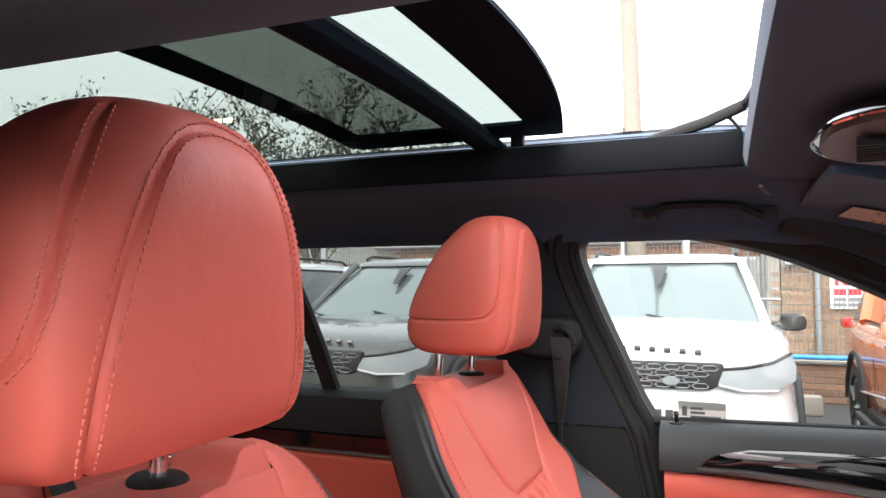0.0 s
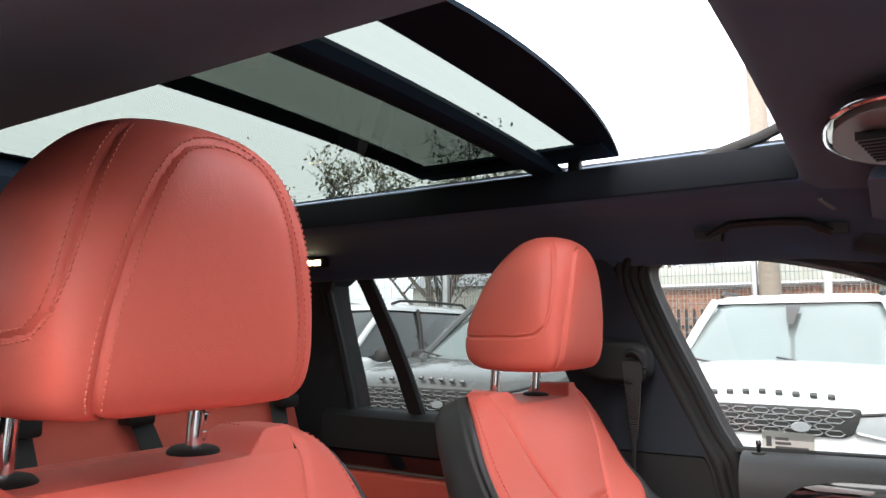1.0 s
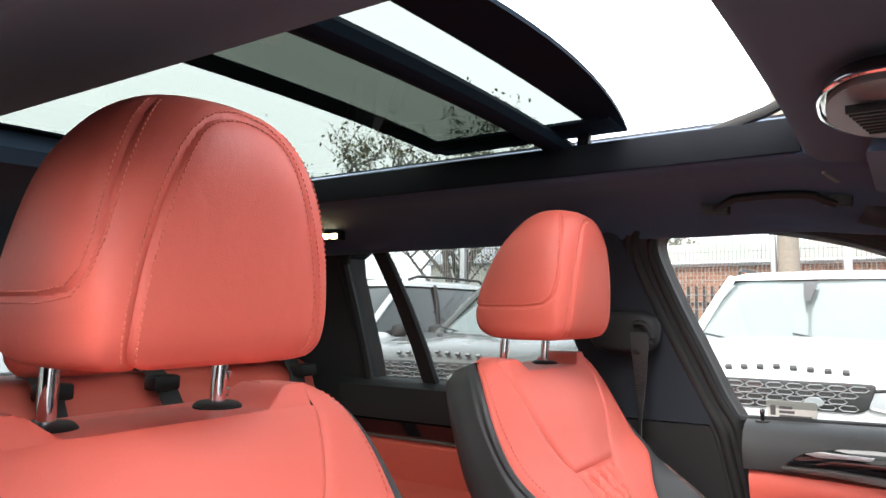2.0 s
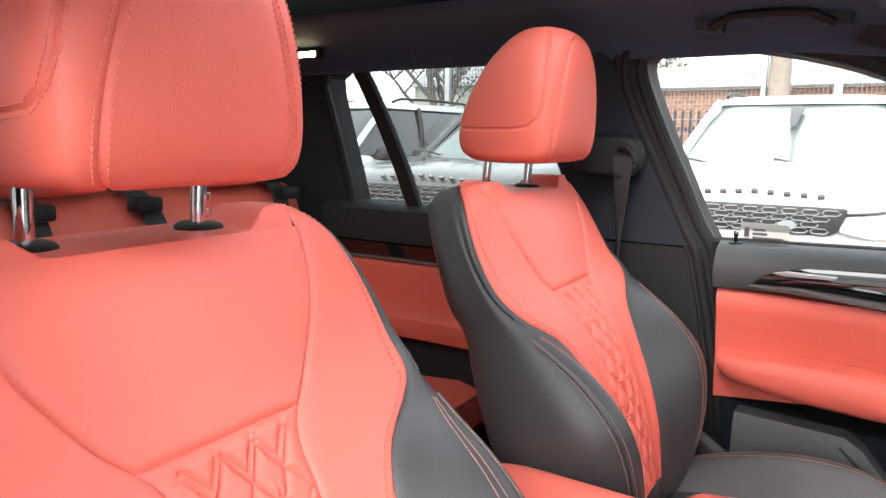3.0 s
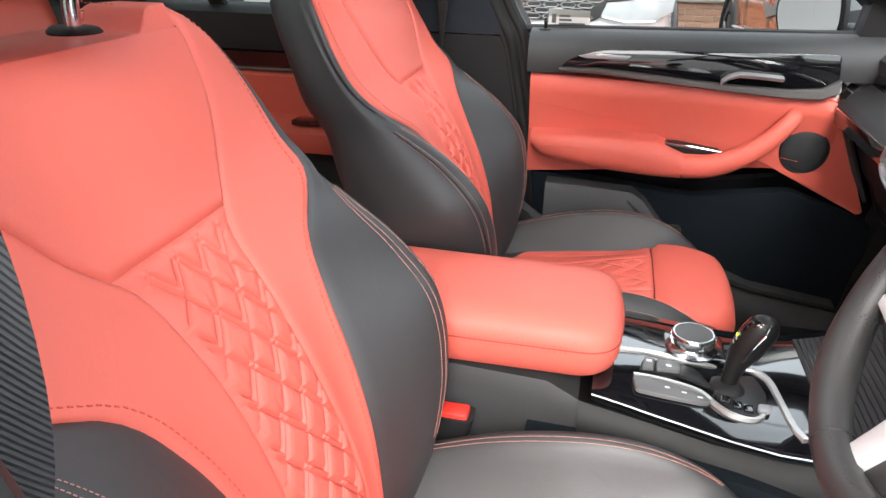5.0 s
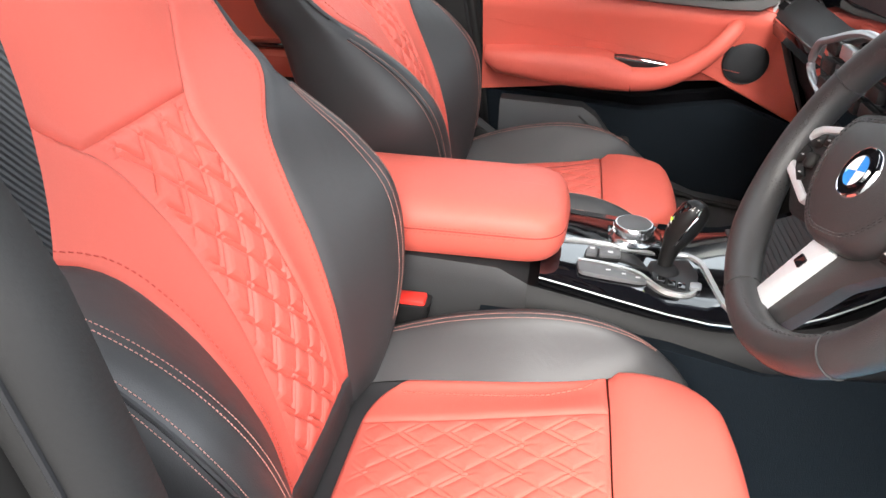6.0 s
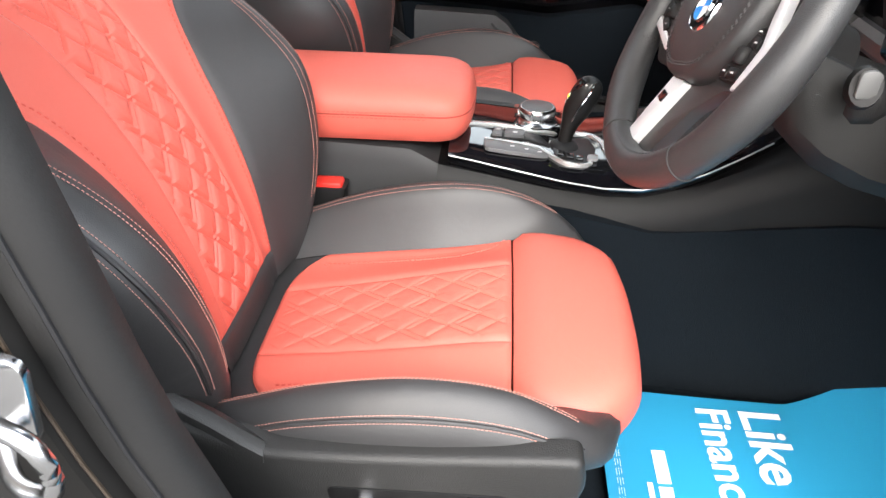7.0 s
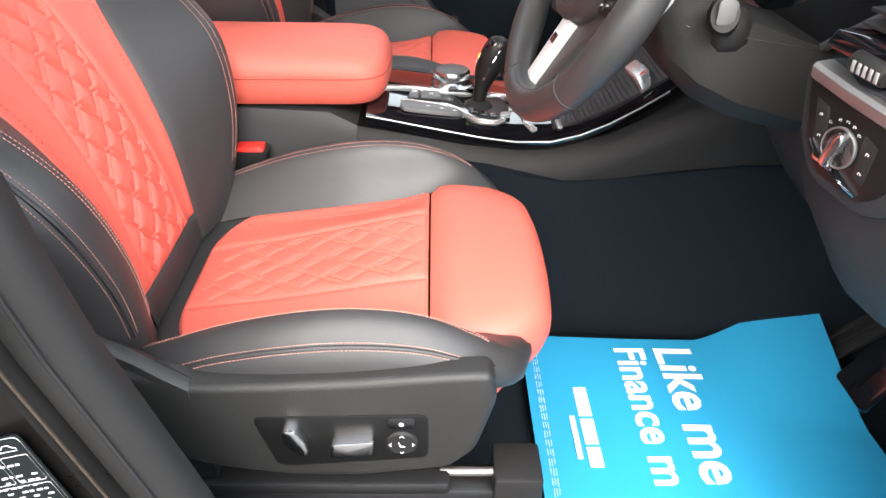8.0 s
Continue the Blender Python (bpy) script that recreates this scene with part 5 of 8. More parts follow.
for k in range(8):
    part("vent_slot", boxed(-0.062 + 0.002 * k, -0.030 + 0.002 * k, -0.05 + 0.013 * k, -0.043 + 0.013 * k, -0.0165, -0.009, 0.001), RUBBER, face)
for k in range(4):
    part("speaker_slot", boxed(-0.006, 0.016, 0.03 + 0.016 * k, 0.038 + 0.016 * k, -0.0185, -0.011, 0.001), RUBBER, face)
part("lens", plate(rounded([(0.03, -0.05), (0.09, -0.05), (0.09, 0.05), (0.03, 0.05)], 0.01, 3), pose(0.01, 0, -0.019, 0, 7, 0), 0.004, 0.001), GLOSSBLACK, face)


# ---- rear bench ----
bench = thing("rear_bench", "red leather rear bench with low headrests", "rear seat", (0, 0, 0.43))
B0 = Vector((0, 0, -0.43))
for y0, y1 in ((-0.64, -0.21), (-0.205, 0.205), (0.21, 0.64)):
    rows = []
    for z, x, d in ((0.70, -1.02, 0.0), (0.80, -1.045, 0.02), (0.95, -1.09, 0.03), (1.06, -1.125, 0.026), (1.13, -1.15, 0.012), (1.165, -1.175, -0.01), (1.175, -1.20, -0.03)):
        ring = []
        for j in range(11):
            w = -1 + j / 5
            ring.append(Vector((x + d * (1 - abs(w) ** 4) - 0.02 * abs(w) ** 6, y0 + (y1 - y0) * (w + 1) / 2, z)))
        ring += [Vector((x - 0.12, y1, z)), Vector((x - 0.12, y0, z))]
        rows.append([q + B0 for q in ring])
    bk = part("bench_back", loft(rows), RED, bench, "red leather rear backrest section")
    th = bmesh.new()
    stitches(th, [Vector((-1.098 + 0.003 * 0, y0 + 0.04 + (y1 - y0 - 0.08) * i / 8, 1.08)) + B0 + Vector((0.016, 0, 0)) for i in range(9)], Vector((1, 0, 0.3)), 0.007, 0.0014)
    part("bench_thread", th, REDSTITCH, bk)
    c = (y0 + y1) / 2
    rows = []
    for k in range(11):
        a = math.pi * k / 10
        rows.append([Vector((-1.185 + 0.048 * math.sin(a) * math.cos(b), c + 0.118 * math.sin(b) * (0.55 + 0.45 * math.sin(a)), 1.225 - 0.048 * math.cos(a) )) + B0 for b in [i * math.tau / 24 for i in range(24)]])
    hr = part("rear_headrest", loft(rows), RED, bench, "low red leather rear headrest")
    part("bench_cushion", loft([[Vector((x, y, z)) + B0 for x, z in ((-1.05, 0.70), (-0.9, 0.715), (-0.66, 0.735), (-0.60, 0.72), (-0.585, 0.66), (-0.62, 0.6), (-1.05, 0.6))] for y in (y0, y0 + 0.01, y1 - 0.01, y1)]), RED, bench, "red leather rear cushion section")
part("bench_base", boxed(-1.3, -0.66, -0.66, 0.66, 0.0, 0.19, 0.02), PLASTIC, bench)
for y, lean in ((0.16, 0.05), (-0.06, 0.0), (0.56, -0.06)):
    rb = thing("rear_belt", "black webbing belt lying on the rear bench", "seat belt", (0, 0, 0))
    web = bmesh.new()
    skin(web, [[Vector((x, y + lean * k - 0.024, z)), Vector((x + 0.001, y + lean * k, z)), Vector((x, y + lean * k + 0.024, z))] for x, z, k in ((-1.21, 1.181, 0), (-1.165, 1.180, 0.1), (-1.135, 1.155, 0.25), (-1.102, 1.09, 0.5), (-1.062, 0.98, 1.0), (-1.04, 0.90, 1.4))])
    part("webbing", thicken(web, 0.002), BELT, rb)
    part("latch", boxed(-1.145, -1.105, y - 0.03, y + 0.03, 1.142, 1.172, 0.006), PLASTIC, rb)


# ---- centre console ----
con = thing("centre_console", "black centre console with silver panels and roller shutter", "centre console", (0, 0, 0.43))
C0 = Vector((0, 0, -0.43))


def cpart(name, bm, material, parent, label=""):
    bmesh.ops.translate(bm, verts=bm.verts, vec=C0)
    return part(name, bm, material, parent, label)


BOXGREY = mat("dark_grey_console_skin", (0.025, 0.0245, 0.025), 0.55, spec=0.3, bump=0.3, bump_size=800, voronoi=True, spots=0.15)
FLANK = mat("dark_console_plastic", (0.0032, 0.0033, 0.0036), 0.5, spec=0.22, bump=0.3, bump_size=900, voronoi=True, grain=0.2, grain_size=300)
# body under the armrest and the tunnel side that runs forward
cpart("box_body", loft([[Vector((x, s * w, z)) for s, z in ((-1, 0.44), (-1, zt - 0.02), (-0.9, zt), (0.9, zt), (1, zt - 0.02), (1, 0.44))] for x, w, zt in ((-0.40, 0.10, 0.79), (-0.10, 0.102, 0.795), (0.02, 0.104, 0.79), (0.07, 0.106, 0.765), (0.10, 0.108, 0.74))]), BOXGREY, con, "grained dark grey console box")
cpart("tunnel", loft([[Vector((x, s * w, z)) for s, w, z in ((-1, wb, 0.43), (-1, wb, 0.60), (-1, wt + 0.012, zt - 0.05), (-1, wt, zt - 0.012), (-1, wt - 0.012, zt), (1, wt - 0.012, zt), (1, wt, zt - 0.012), (1, wt + 0.012, zt - 0.05), (1, wb, 0.60), (1, wb, 0.43))] for x, wt, wb, zt in ((0.06, 0.108, 0.125, 0.770), (0.15, 0.117, 0.131, 0.758), (0.22, 0.125, 0.138, 0.748), (0.30, 0.132, 0.143, 0.744), (0.36, 0.136, 0.147, 0.752), (0.42, 0.142, 0.152, 0.774), (0.50, 0.150, 0.158, 0.818), (0.58, 0.165, 0.172, 0.86), (0.70, 0.185, 0.19, 0.90), (0.93, 0.2, 0.21, 0.93))]), FLANK, con, "black console flank")
cpart("tunnel_carpet", loft([[Vector((x, s * w, z)) for s, z in ((-1, 0.43), (-1, zt), (1, zt), (1, 0.43))] for x, w, zt in ((0.0, 0.140, 0.735), (0.15, 0.146, 0.736), (0.25, 0.150, 0.727), (0.36, 0.154, 0.708), (0.44, 0.158, 0.718), (0.6, 0.184, 0.751), (0.75, 0.210, 0.765), (0.93, 0.232, 0.78))]), CARPET, con)
# gloss deck, sloping up forward; zc(x) is its height
DECK = [(0.05, 0.800), (0.11, 0.794), (0.20, 0.781), (0.28, 0.771), (0.345, 0.774), (0.39, 0.788), (0.44, 0.812), (0.50, 0.845), (0.55, 0.874)]


def zc(x):
    return table(DECK, x)[0]


deck = cpart("gloss_deck", loft([[Vector((x, y, zc(x) + dz)) for y, dz in ((-w + 0.016, -0.030), (-w + 0.002, -0.012), (-w + 0.002, -0.007), (-w + 0.006, -0.0035), (-w + 0.045, 0.001), (w - 0.045, 0.001), (w - 0.006, -0.0035), (w - 0.002, -0.007), (w - 0.002, -0.012), (w - 0.016, -0.030))] for x, w in ((0.075, 0.108), (0.11, 0.1135), (0.14, 0.118), (0.19, 0.1235), (0.24, 0.129), (0.29, 0.1335), (0.34, 0.138), (0.38, 0.1385), (0.42, 0.138), (0.46, 0.1325), (0.50, 0.125), (0.54, 0.11))]), GLOSSBLACK, con, "piano-black console deck")
cpart("edge_strip", tubed([(x, -w + 0.002, zc(x) - 0.0085) for x, w in ((0.075, 0.108), (0.11, 0.1135), (0.14, 0.118), (0.19, 0.1235), (0.24, 0.129), (0.29, 0.1335), (0.34, 0.138), (0.38, 0.1385), (0.42, 0.138), (0.46, 0.1325), (0.50, 0.125))], 0.0012, 6), SATIN, deck, "thin chrome edge strip")
SILVER = mat("satin_silver_panel", (0.60, 0.60, 0.59), 0.25, metal=0.7, grain=0.05, grain_size=200)


def on_deck(outline, name, material, parent, h=0.003, lift=0.001, label="", bevel=0.001):
    bm = plate(outline, pose(0, 0, 0), h, bevel)
    for v in bm.verts:
        v.co.z += zc(v.co.x) + lift
    return cpart(name, bm, material, parent, label)


def deck_band(line, width, name, material, h=0.003, label=""):
    """A flat bar with rolled edges that follows a line on the deck."""
    line = spline([(x, y, 0) for x, y in line], 5)
    rows = []
    for i, p in enumerate(line):
        d = (line[min(i + 1, len(line) - 1)] - line[max(i - 1, 0)]).normalized()
        n = Vector((-d.y, d.x, 0))
        rows.append([p + n * (width * a) + Vector((0, 0, zc(p.x) + b * h)) for a, b in ((-0.5, -0.3), (-0.5, 0.55), (-0.38, 0.95), (0.38, 0.95), (0.5, 0.55), (0.5, -0.3))])
    return cpart(name, loft(rows), material, deck, label)


deck_band([(0.078, -0.016), (0.11, -0.006), (0.145, 0.003), (0.19, 0.007), (0.235, 0.015), (0.265, 0.022), (0.284, 0.019), (0.297, 0.000), (0.303, -0.042), (0.309, -0.088), (0.318, -0.112)], 0.009, "chrome_frame", SILVER, 0.005, "satin chrome console frame")
deck_band([(0.124, -0.060), (0.150, -0.056), (0.180, -0.055), (0.205, -0.060), (0.222, -0.078), (0.238, -0.090), (0.262, -0.091), (0.276, -0.080), (0.282, -0.062)], 0.006, "button_frame", SILVER, 0.006, "satin chrome button frame")
GREYB = mat("grey_buttons", (0.085, 0.085, 0.087), 0.35, spots=0.1)
bar = on_deck(rounded([(0.122, -0.066), (0.140, -0.061), (0.178, -0.061), (0.206, -0.068), (0.217, -0.079), (0.206, -0.087), (0.160, -0.092), (0.126, -0.094)], 0.007, 4), "button_bar", GREYB, deck, 0.006, 0.001, "grey drive-mode button bar", 0.002)
for x, y in ((0.164, -0.075), (0.184, -0.0765), (0.203, -0.078)):
    cpart("button_mark", boxed(x - 0.003, x + 0.003, y - 0.0016, y + 0.0016, zc(x) + 0.0071, zc(x) + 0.0075), WHITEMARK, bar)
on_deck(rounded([(0.131, -0.048), (0.184, -0.034), (0.222, -0.044), (0.206, -0.011), (0.184, -0.006), (0.136, -0.018)], 0.006, 3), "switch_well", PANELBLACK, deck, 0.002, 0.001, "black switch surround", 0.0005)
for o, m in (([(0.134, -0.045), (0.149, -0.040), (0.151, -0.017), (0.138, -0.020)], 0.143), ([(0.152, -0.0395), (0.182, -0.0315), (0.183, -0.0085), (0.154, -0.0165)], 0.168)):
    key = on_deck(rounded(o, 0.003, 3), "parking_button", GREYB, deck, 0.006, 0.002, "grey parking brake button", 0.002)
    cpart("button_mark", boxed(m - 0.0035, m + 0.0035, -0.029, -0.024, zc(m) + 0.0081, zc(m) + 0.0085), WHITEMARK, key)
# rotary controller
knob = cpart("controller_base", plate(rounded([(0.165, 0.010), (0.245, 0.010), (0.245, 0.078), (0.165, 0.078)], 0.008, 3), pose(0, 0, zc(0.2) - 0.004), 0.010, 0.003), GLOSSBLACK, con, "black controller base")
cpart("controller_ring", lathed([(0.033, 0.004), (0.034, 0.007), (0.029, 0.010), (0.0265, 0.014), (0.0285, 0.017), (0.0285, 0.027), (0.0265, 0.030), (0.024, 0.030)], pose(0.201, 0.036, zc(0.2)), 40), TURNED_METAL, knob, "knurled satin chrome controller ring")
cpart("controller_top", lathed([(0.0255, 0.027), (0.0245, 0.0305), (0.01, 0.0315), (0, 0.0315)], pose(0.201, 0.036, zc(0.2)), 40), mat("dark_touch_pad", (0.05, 0.05, 0.05), 0.35), knob)
ridge = bmesh.new()
for k in range(48):
    a = k * math.tau / 48
    box(ridge, 0.201 + 0.0283 * math.cos(a) - 0.0008, 0.201 + 0.0283 * math.cos(a) + 0.0008, 0.036 + 0.0283 * math.sin(a) - 0.0008, 0.036 + 0.0283 * math.sin(a) + 0.0008, zc(0.2) + 0.018, zc(0.2) + 0.026)
cpart("controller_ridges", ridge, CHROME, knob)
# gear lever
gate = on_deck(rounded([(0.222, -0.018), (0.250, -0.004), (0.279, 0.006), (0.288, -0.030), (0.283, -0.060), (0.272, -0.084), (0.240, -0.084), (0.226, -0.066)], 0.006, 3), "gear_gate", DARKMETAL, deck, 0.003, 0.001, "dark gear selector gate")
for x, y in ((0.234, -0.066), (0.247, -0.071), (0.260, -0.073)):
    on_deck(rounded([(x - 0.0055, y - 0.007), (x + 0.0055, y - 0.007), (x + 0.0065, y + 0.006), (x - 0.0045, y + 0.006)], 0.0015, 2), "gate_key", GLOSSBLACK, gate, 0.004, 0.004)
on_deck(rounded([(0.270, -0.078), (0.286, -0.074), (0.288, -0.060), (0.273, -0.062)], 0.004, 3), "park_button", SATIN, gate, 0.005, 0.004, "silver park button")
lev = thing("gear_lever", "black gear lever with gloss top and lit letter", "gear lever", (0.240, -0.034, zc(0.240)))
path = spline([(0, 0, 0.002), (0.003, 0.001, 0.026), (0.009, 0.001, 0.050), (0.018, 0.002, 0.073), (0.028, 0.002, 0.094), (0.034, 0.002, 0.106)], 4)
wide = [0.0105, 0.0104, 0.0104, 0.0106, 0.011, 0.0118, 0.0130, 0.0148, 0.0166, 0.0185, 0.0195, 0.020, 0.0205, 0.0208, 0.0205, 0.02, 0.019, 0.0175, 0.0155, 0.0125, 0.007]
part("lever_body", tubed(path, wide[:len(path)], 20, 0.8, (0, 1, 0)), mat("satin_black", (0.008, 0.008, 0.008), 0.42, spec=0.3), lev)
part("lever_face", loft([[p_ + Vector((-0.0165 * math.cos(a) * k, 0.0125 * math.sin(a) * k, 0.006 * math.cos(a))) for a in [radians(-80 + 20 * j) for j in range(9)]] for p_, k in zip(path[9:19], (0.9, 1.05, 1.14, 1.2, 1.22, 1.24, 1.23, 1.2, 1.13, 1.0))]), GLOSSBLACK, lev, "gloss black lever face")
part("lever_trim", tubed([path[8] + Vector((-0.004, -0.0195, 0)), path[12] + Vector((-0.002, -0.0205, 0)), path[16] + Vector((0, -0.0185, 0)), path[19] + Vector((0, -0.011, 0))], 0.0012, 6), CHROME, lev)
part("lever_letter", boxed(path[13].x - 0.0222, path[13].x - 0.0212, -0.001, 0.002, path[13].z, path[13].z + 0.004), glow("lit_green", (0.45, 0.75, 0.03), 0.8), lev, "lit yellow-green gear letter")
mk = bmesh.new()
for k in range(3):
    box(mk, path[12 + k].x - 0.0236, path[12 + k].x - 0.0228, -0.009, -0.005, path[12 + k].z, path[12 + k].z + 0.003)
part("lever_marks", mk, WHITEMARK, lev)
part("lever_boot", lathed([(0.022, 0.0), (0.020, 0.004), (0.015, 0.008), (0.010, 0.010)], pose(0, 0, 0.002), 28), RUBBER, lev)
# roller shutter
SHUT = mat("shutter_black", (0.018, 0.018, 0.019), 0.55, spec=0.3, rand=0.15)
for k in range(24):
    x = 0.345 + 0.0066 * k
    w = 0.112 - 0.012 * (k / 24) ** 2
    cpart("shutter_slat", loft([[Vector((x + dx, y, zc(x + dx) + dz)) for dx, dz in ((0.0, -0.002), (0.0, 0.0025), (0.0006, 0.0032), (0.0056, 0.0032), (0.0062, 0.0025), (0.0062, -0.002))] for y in (-w, w)]), SHUT, con)
cpart("shutter_pull", boxed(0.350, 0.358, -0.116, -0.090, zc(0.354), zc(0.354) + 0.005, 0.002), SATIN, con)
end = on_deck(rounded([(0.462, -0.012), (0.480, -0.004), (0.486, -0.060), (0.478, -0.106), (0.464, -0.114), (0.466, -0.060)], 0.004, 3), "chrome_end", SILVER, deck, 0.006, 0.004, "satin silver bar at the end of the shutter", 0.002)
on_deck([(0.472, -0.060), (0.481, -0.058), (0.480, -0.066), (0.472, -0.068)], "end_mark", REDSTITCH, end, 0.0006, 0.0100)
on_deck([(0.471, -0.072), (0.479, -0.070), (0.477, -0.096), (0.470, -0.098)], "end_mark", DULLALU, end, 0.0006, 0.0100)
# lid armrest
lid = thing("armrest_lid", "padded red leather armrest lid on the console box", "armrest", (-0.09, 0.0, 0.80))
rows = []
for z, k in ((0.0, 0.90), (0.008, 0.955), (0.02, 0.99), (0.034, 1.0), (0.046, 0.99), (0.055, 0.965), (0.062, 0.925), (0.0675, 0.86), (0.0715, 0.76), (0.0742, 0.6), (0.0755, 0.4), (0.076, 0.05)):
    o = rounded([(-0.21, -0.102), (0.19, -0.098), (0.200, 0.0), (0.19, 0.098), (-0.21, 0.102)], 0.075, 9)
    e = (1 - k) * 0.104
    rows.append([Vector((math.copysign(max(abs(x + 0.01) - e, 0), x + 0.01) - 0.01, math.copysign(max(abs(y) - e, 0), y), z)) for x, y in o])
part("lid_pad", loft(rows), RED, lid)
# a thin tube whose darker red paints the shade in the lid's seam groove
part("lid_seam", tubed([Vector((x * 1.0, y * 1.0, 0.040)) for x, y in rounded([(-0.2095, -0.1015), (0.1893, -0.0975), (0.1993, 0.0), (0.1893, 0.0975), (-0.2095, 0.1015)], 0.075, 9)], 0.0010, 6, caps=False), mat("seam_shade_red", (0.28, 0.03, 0.02), 0.7), lid)
for dz in (0.0, 0.008):
    for s in (1, -1):
        part("lid_thread", stitches(bmesh.new(), [Vector((-0.17 + 0.030 * i, s * (0.1022 - 0.00038 * i), 0.036 + dz)) for i in range(11)], Vector((0, s, 0)), 0.0065, 0.0012), REDSTITCH, lid)
    part("lid_thread", stitches(bmesh.new(), [Vector((0.1965 - 0.010 * abs(i / 5 - 1) ** 2, -0.05 + 0.010 * i, 0.036 + dz)) for i in range(11)], Vector((1, 0, 0)), 0.0065, 0.0012), REDSTITCH, lid)
# buckles
for y, s in ((-0.135, -1), (0.135, 1)):
    bk = thing("belt_buckle", "black seat belt buckle with a red release button", "buckle", (-0.094, y * 0.97, 0.657), turn=0)
    bk.matrix_basis = bk.matrix_basis @ Matrix.Scale(1.25, 4)
    part("buckle_body", loft([[Vector((x * k + dx, yy * k, z)) for x, yy in rounded([(-0.020, -0.013), (0.020, -0.013), (0.020, 0.013), (-0.020, 0.013)], 0.005, 3)] for z, k, dx in ((-0.06, 0.8, -0.03), (0.0, 0.9, -0.012), (0.05, 1, 0), (0.074, 1, 0.004))]), PLASTIC, bk)
    part("release_button", boxed(-0.013, 0.019, -0.0105, 0.0105, 0.066, 0.079, 0.003), mat("bright_red_plastic", (0.65, 0.03, 0.02), 0.4) if s < 0 else bpy.data.materials["bright_red_plastic"], bk, "red release button")
    part("buckle_stalk", boxed(-0.06, -0.03, -0.01, 0.01, -0.16, -0.05, 0.004), RUBBER, bk)


# ---- steering wheel ----
wheel = new("steering_wheel")
tagged(wheel, "black leather steering wheel, slightly turned, with satin silver spokes", "steering wheel")
# local axes: x to the driver's left, y up along the wheel, z towards the driver; the wheel is turned a little to the left
az = Vector((-0.8972, -0.0378, 0.4400)).normalized()
ax = Vector((-0.0421, 0.9991, 0.0)).normalized()
ay = az.cross(ax)
if ay.z < 0:
    ay = -ay
RIMC = Vector((0.3303, -0.345, 1.0513))
WC = RIMC - az * 0.020
WM = Matrix(((ax.x, ay.x, az.x, WC.x), (ax.y, ay.y, az.y, WC.y), (ax.z, ay.z, az.z, WC.z), (0, 0, 0, 1)))
TURNED = radians(-17)
cs, sn = math.cos(TURNED), math.sin(TURNED)
wheel.matrix_basis = CAR @ WM @ Matrix(((cs, -sn, 0, 0), (sn, cs, 0, 0), (0, 0, 1, 0), (0, 0, 0, 1)))
WL = mat("wheel_leather", (0.027, 0.0265, 0.027), 0.42, bump=0.3, bump_size=1000, voronoi=True, spots=0.2)
RR = 0.1495
rim = [(RR * math.cos(k * math.tau / 96), RR * math.sin(k * math.tau / 96), 0.020) for k in range(97)]
# the grips swell at the thumb rests
rad = [0.0168 + 0.0022 * math.exp(-((abs(abs((k * 3.75 + 90) % 360 - 180) - 90 - 28)) / 16) ** 2) for k in range(97)]
part("rim", tubed(rim, rad, 18, 0.95, (0, 0, 1), caps=False), WL, wheel, "thick black leather rim")
for a in (-58, -122, 34, 146):
    c, d = math.cos(radians(a)), math.sin(radians(a))
    part("rim_joint", tubed([((RR + 0.0172 * math.cos(b)) * c, (RR + 0.0172 * math.cos(b)) * d, 0.020 + 0.0164 * math.sin(b)) for b in [k * math.tau / 20 for k in range(21)]], 0.0008, 5), BLACK, wheel)
th = bmesh.new()
for k in range(150):
    a = k * math.tau / 150
    c = Vector(((RR - 0.0115) * math.cos(a), (RR - 0.0115) * math.sin(a), 0.0312))
    d = Vector((-math.sin(a), math.cos(a), 0))
    n_ = Vector((-math.cos(a), -math.sin(a), 1)).normalized()
    stitches(th, [c - d * 0.003 + n_.cross(d) * 0.0016, c + d * 0.003 - n_.cross(d) * 0.0016], n_, 0.0032, 0.0009)
part("rim_thread", th, BLACK, wheel)
# dimpled inner face of the grips
dots = bmesh.new()
for a0 in (-0.75, math.pi + 0.15):
    for i in range(26):
        for j in range(4):
            a = a0 + 0.6 * i / 26
            b = radians(150 + 16 * j + (8 if i % 2 else 0))
            q = Vector(((RR + 0.0171 * math.cos(b)) * math.cos(a), (RR + 0.0171 * math.cos(b)) * math.sin(a), 0.020 + 0.0162 * math.sin(b)))
            bmesh.ops.create_cone(dots, cap_ends=True, segments=5, radius1=0.0009, radius2=0.0006, depth=0.0012, matrix=Matrix.Translation(q))
tagged(part("grip_dots", dots, RUBBER, wheel), kind="stuff")


def wplate(outline, z, h, name, material, parent, label="", bevel=0.002, r=0.01):
    return part(name, plate(rounded(outline, r, 4), Matrix.Translation((0, 0, z)), h, bevel), material, parent, label)


# airbag cover: a domed shield
BAG = [(-0.070, 0.054), (0.070, 0.054), (0.084, 0.018), (0.070, -0.030), (0.034, -0.062), (-0.034, -0.062), (-0.070, -0.030), (-0.084, 0.018)]
rows = []
for s_, z in ((1.0, 0.0), (1.0, 0.014), (0.985, 0.022), (0.95, 0.029), (0.88, 0.033), (0.7, 0.0355), (0.42, 0.0368), (0.02, 0.037)):
    rows.append([Vector((x * s_, y * s_, z - 0.002)) for x, y in rounded(BAG, 0.04, 6)])
bag = part("airbag_cover", loft(rows), WL, wheel, "black leather airbag cover")
th = bmesh.new()
o = rounded(BAG, 0.04, 6)
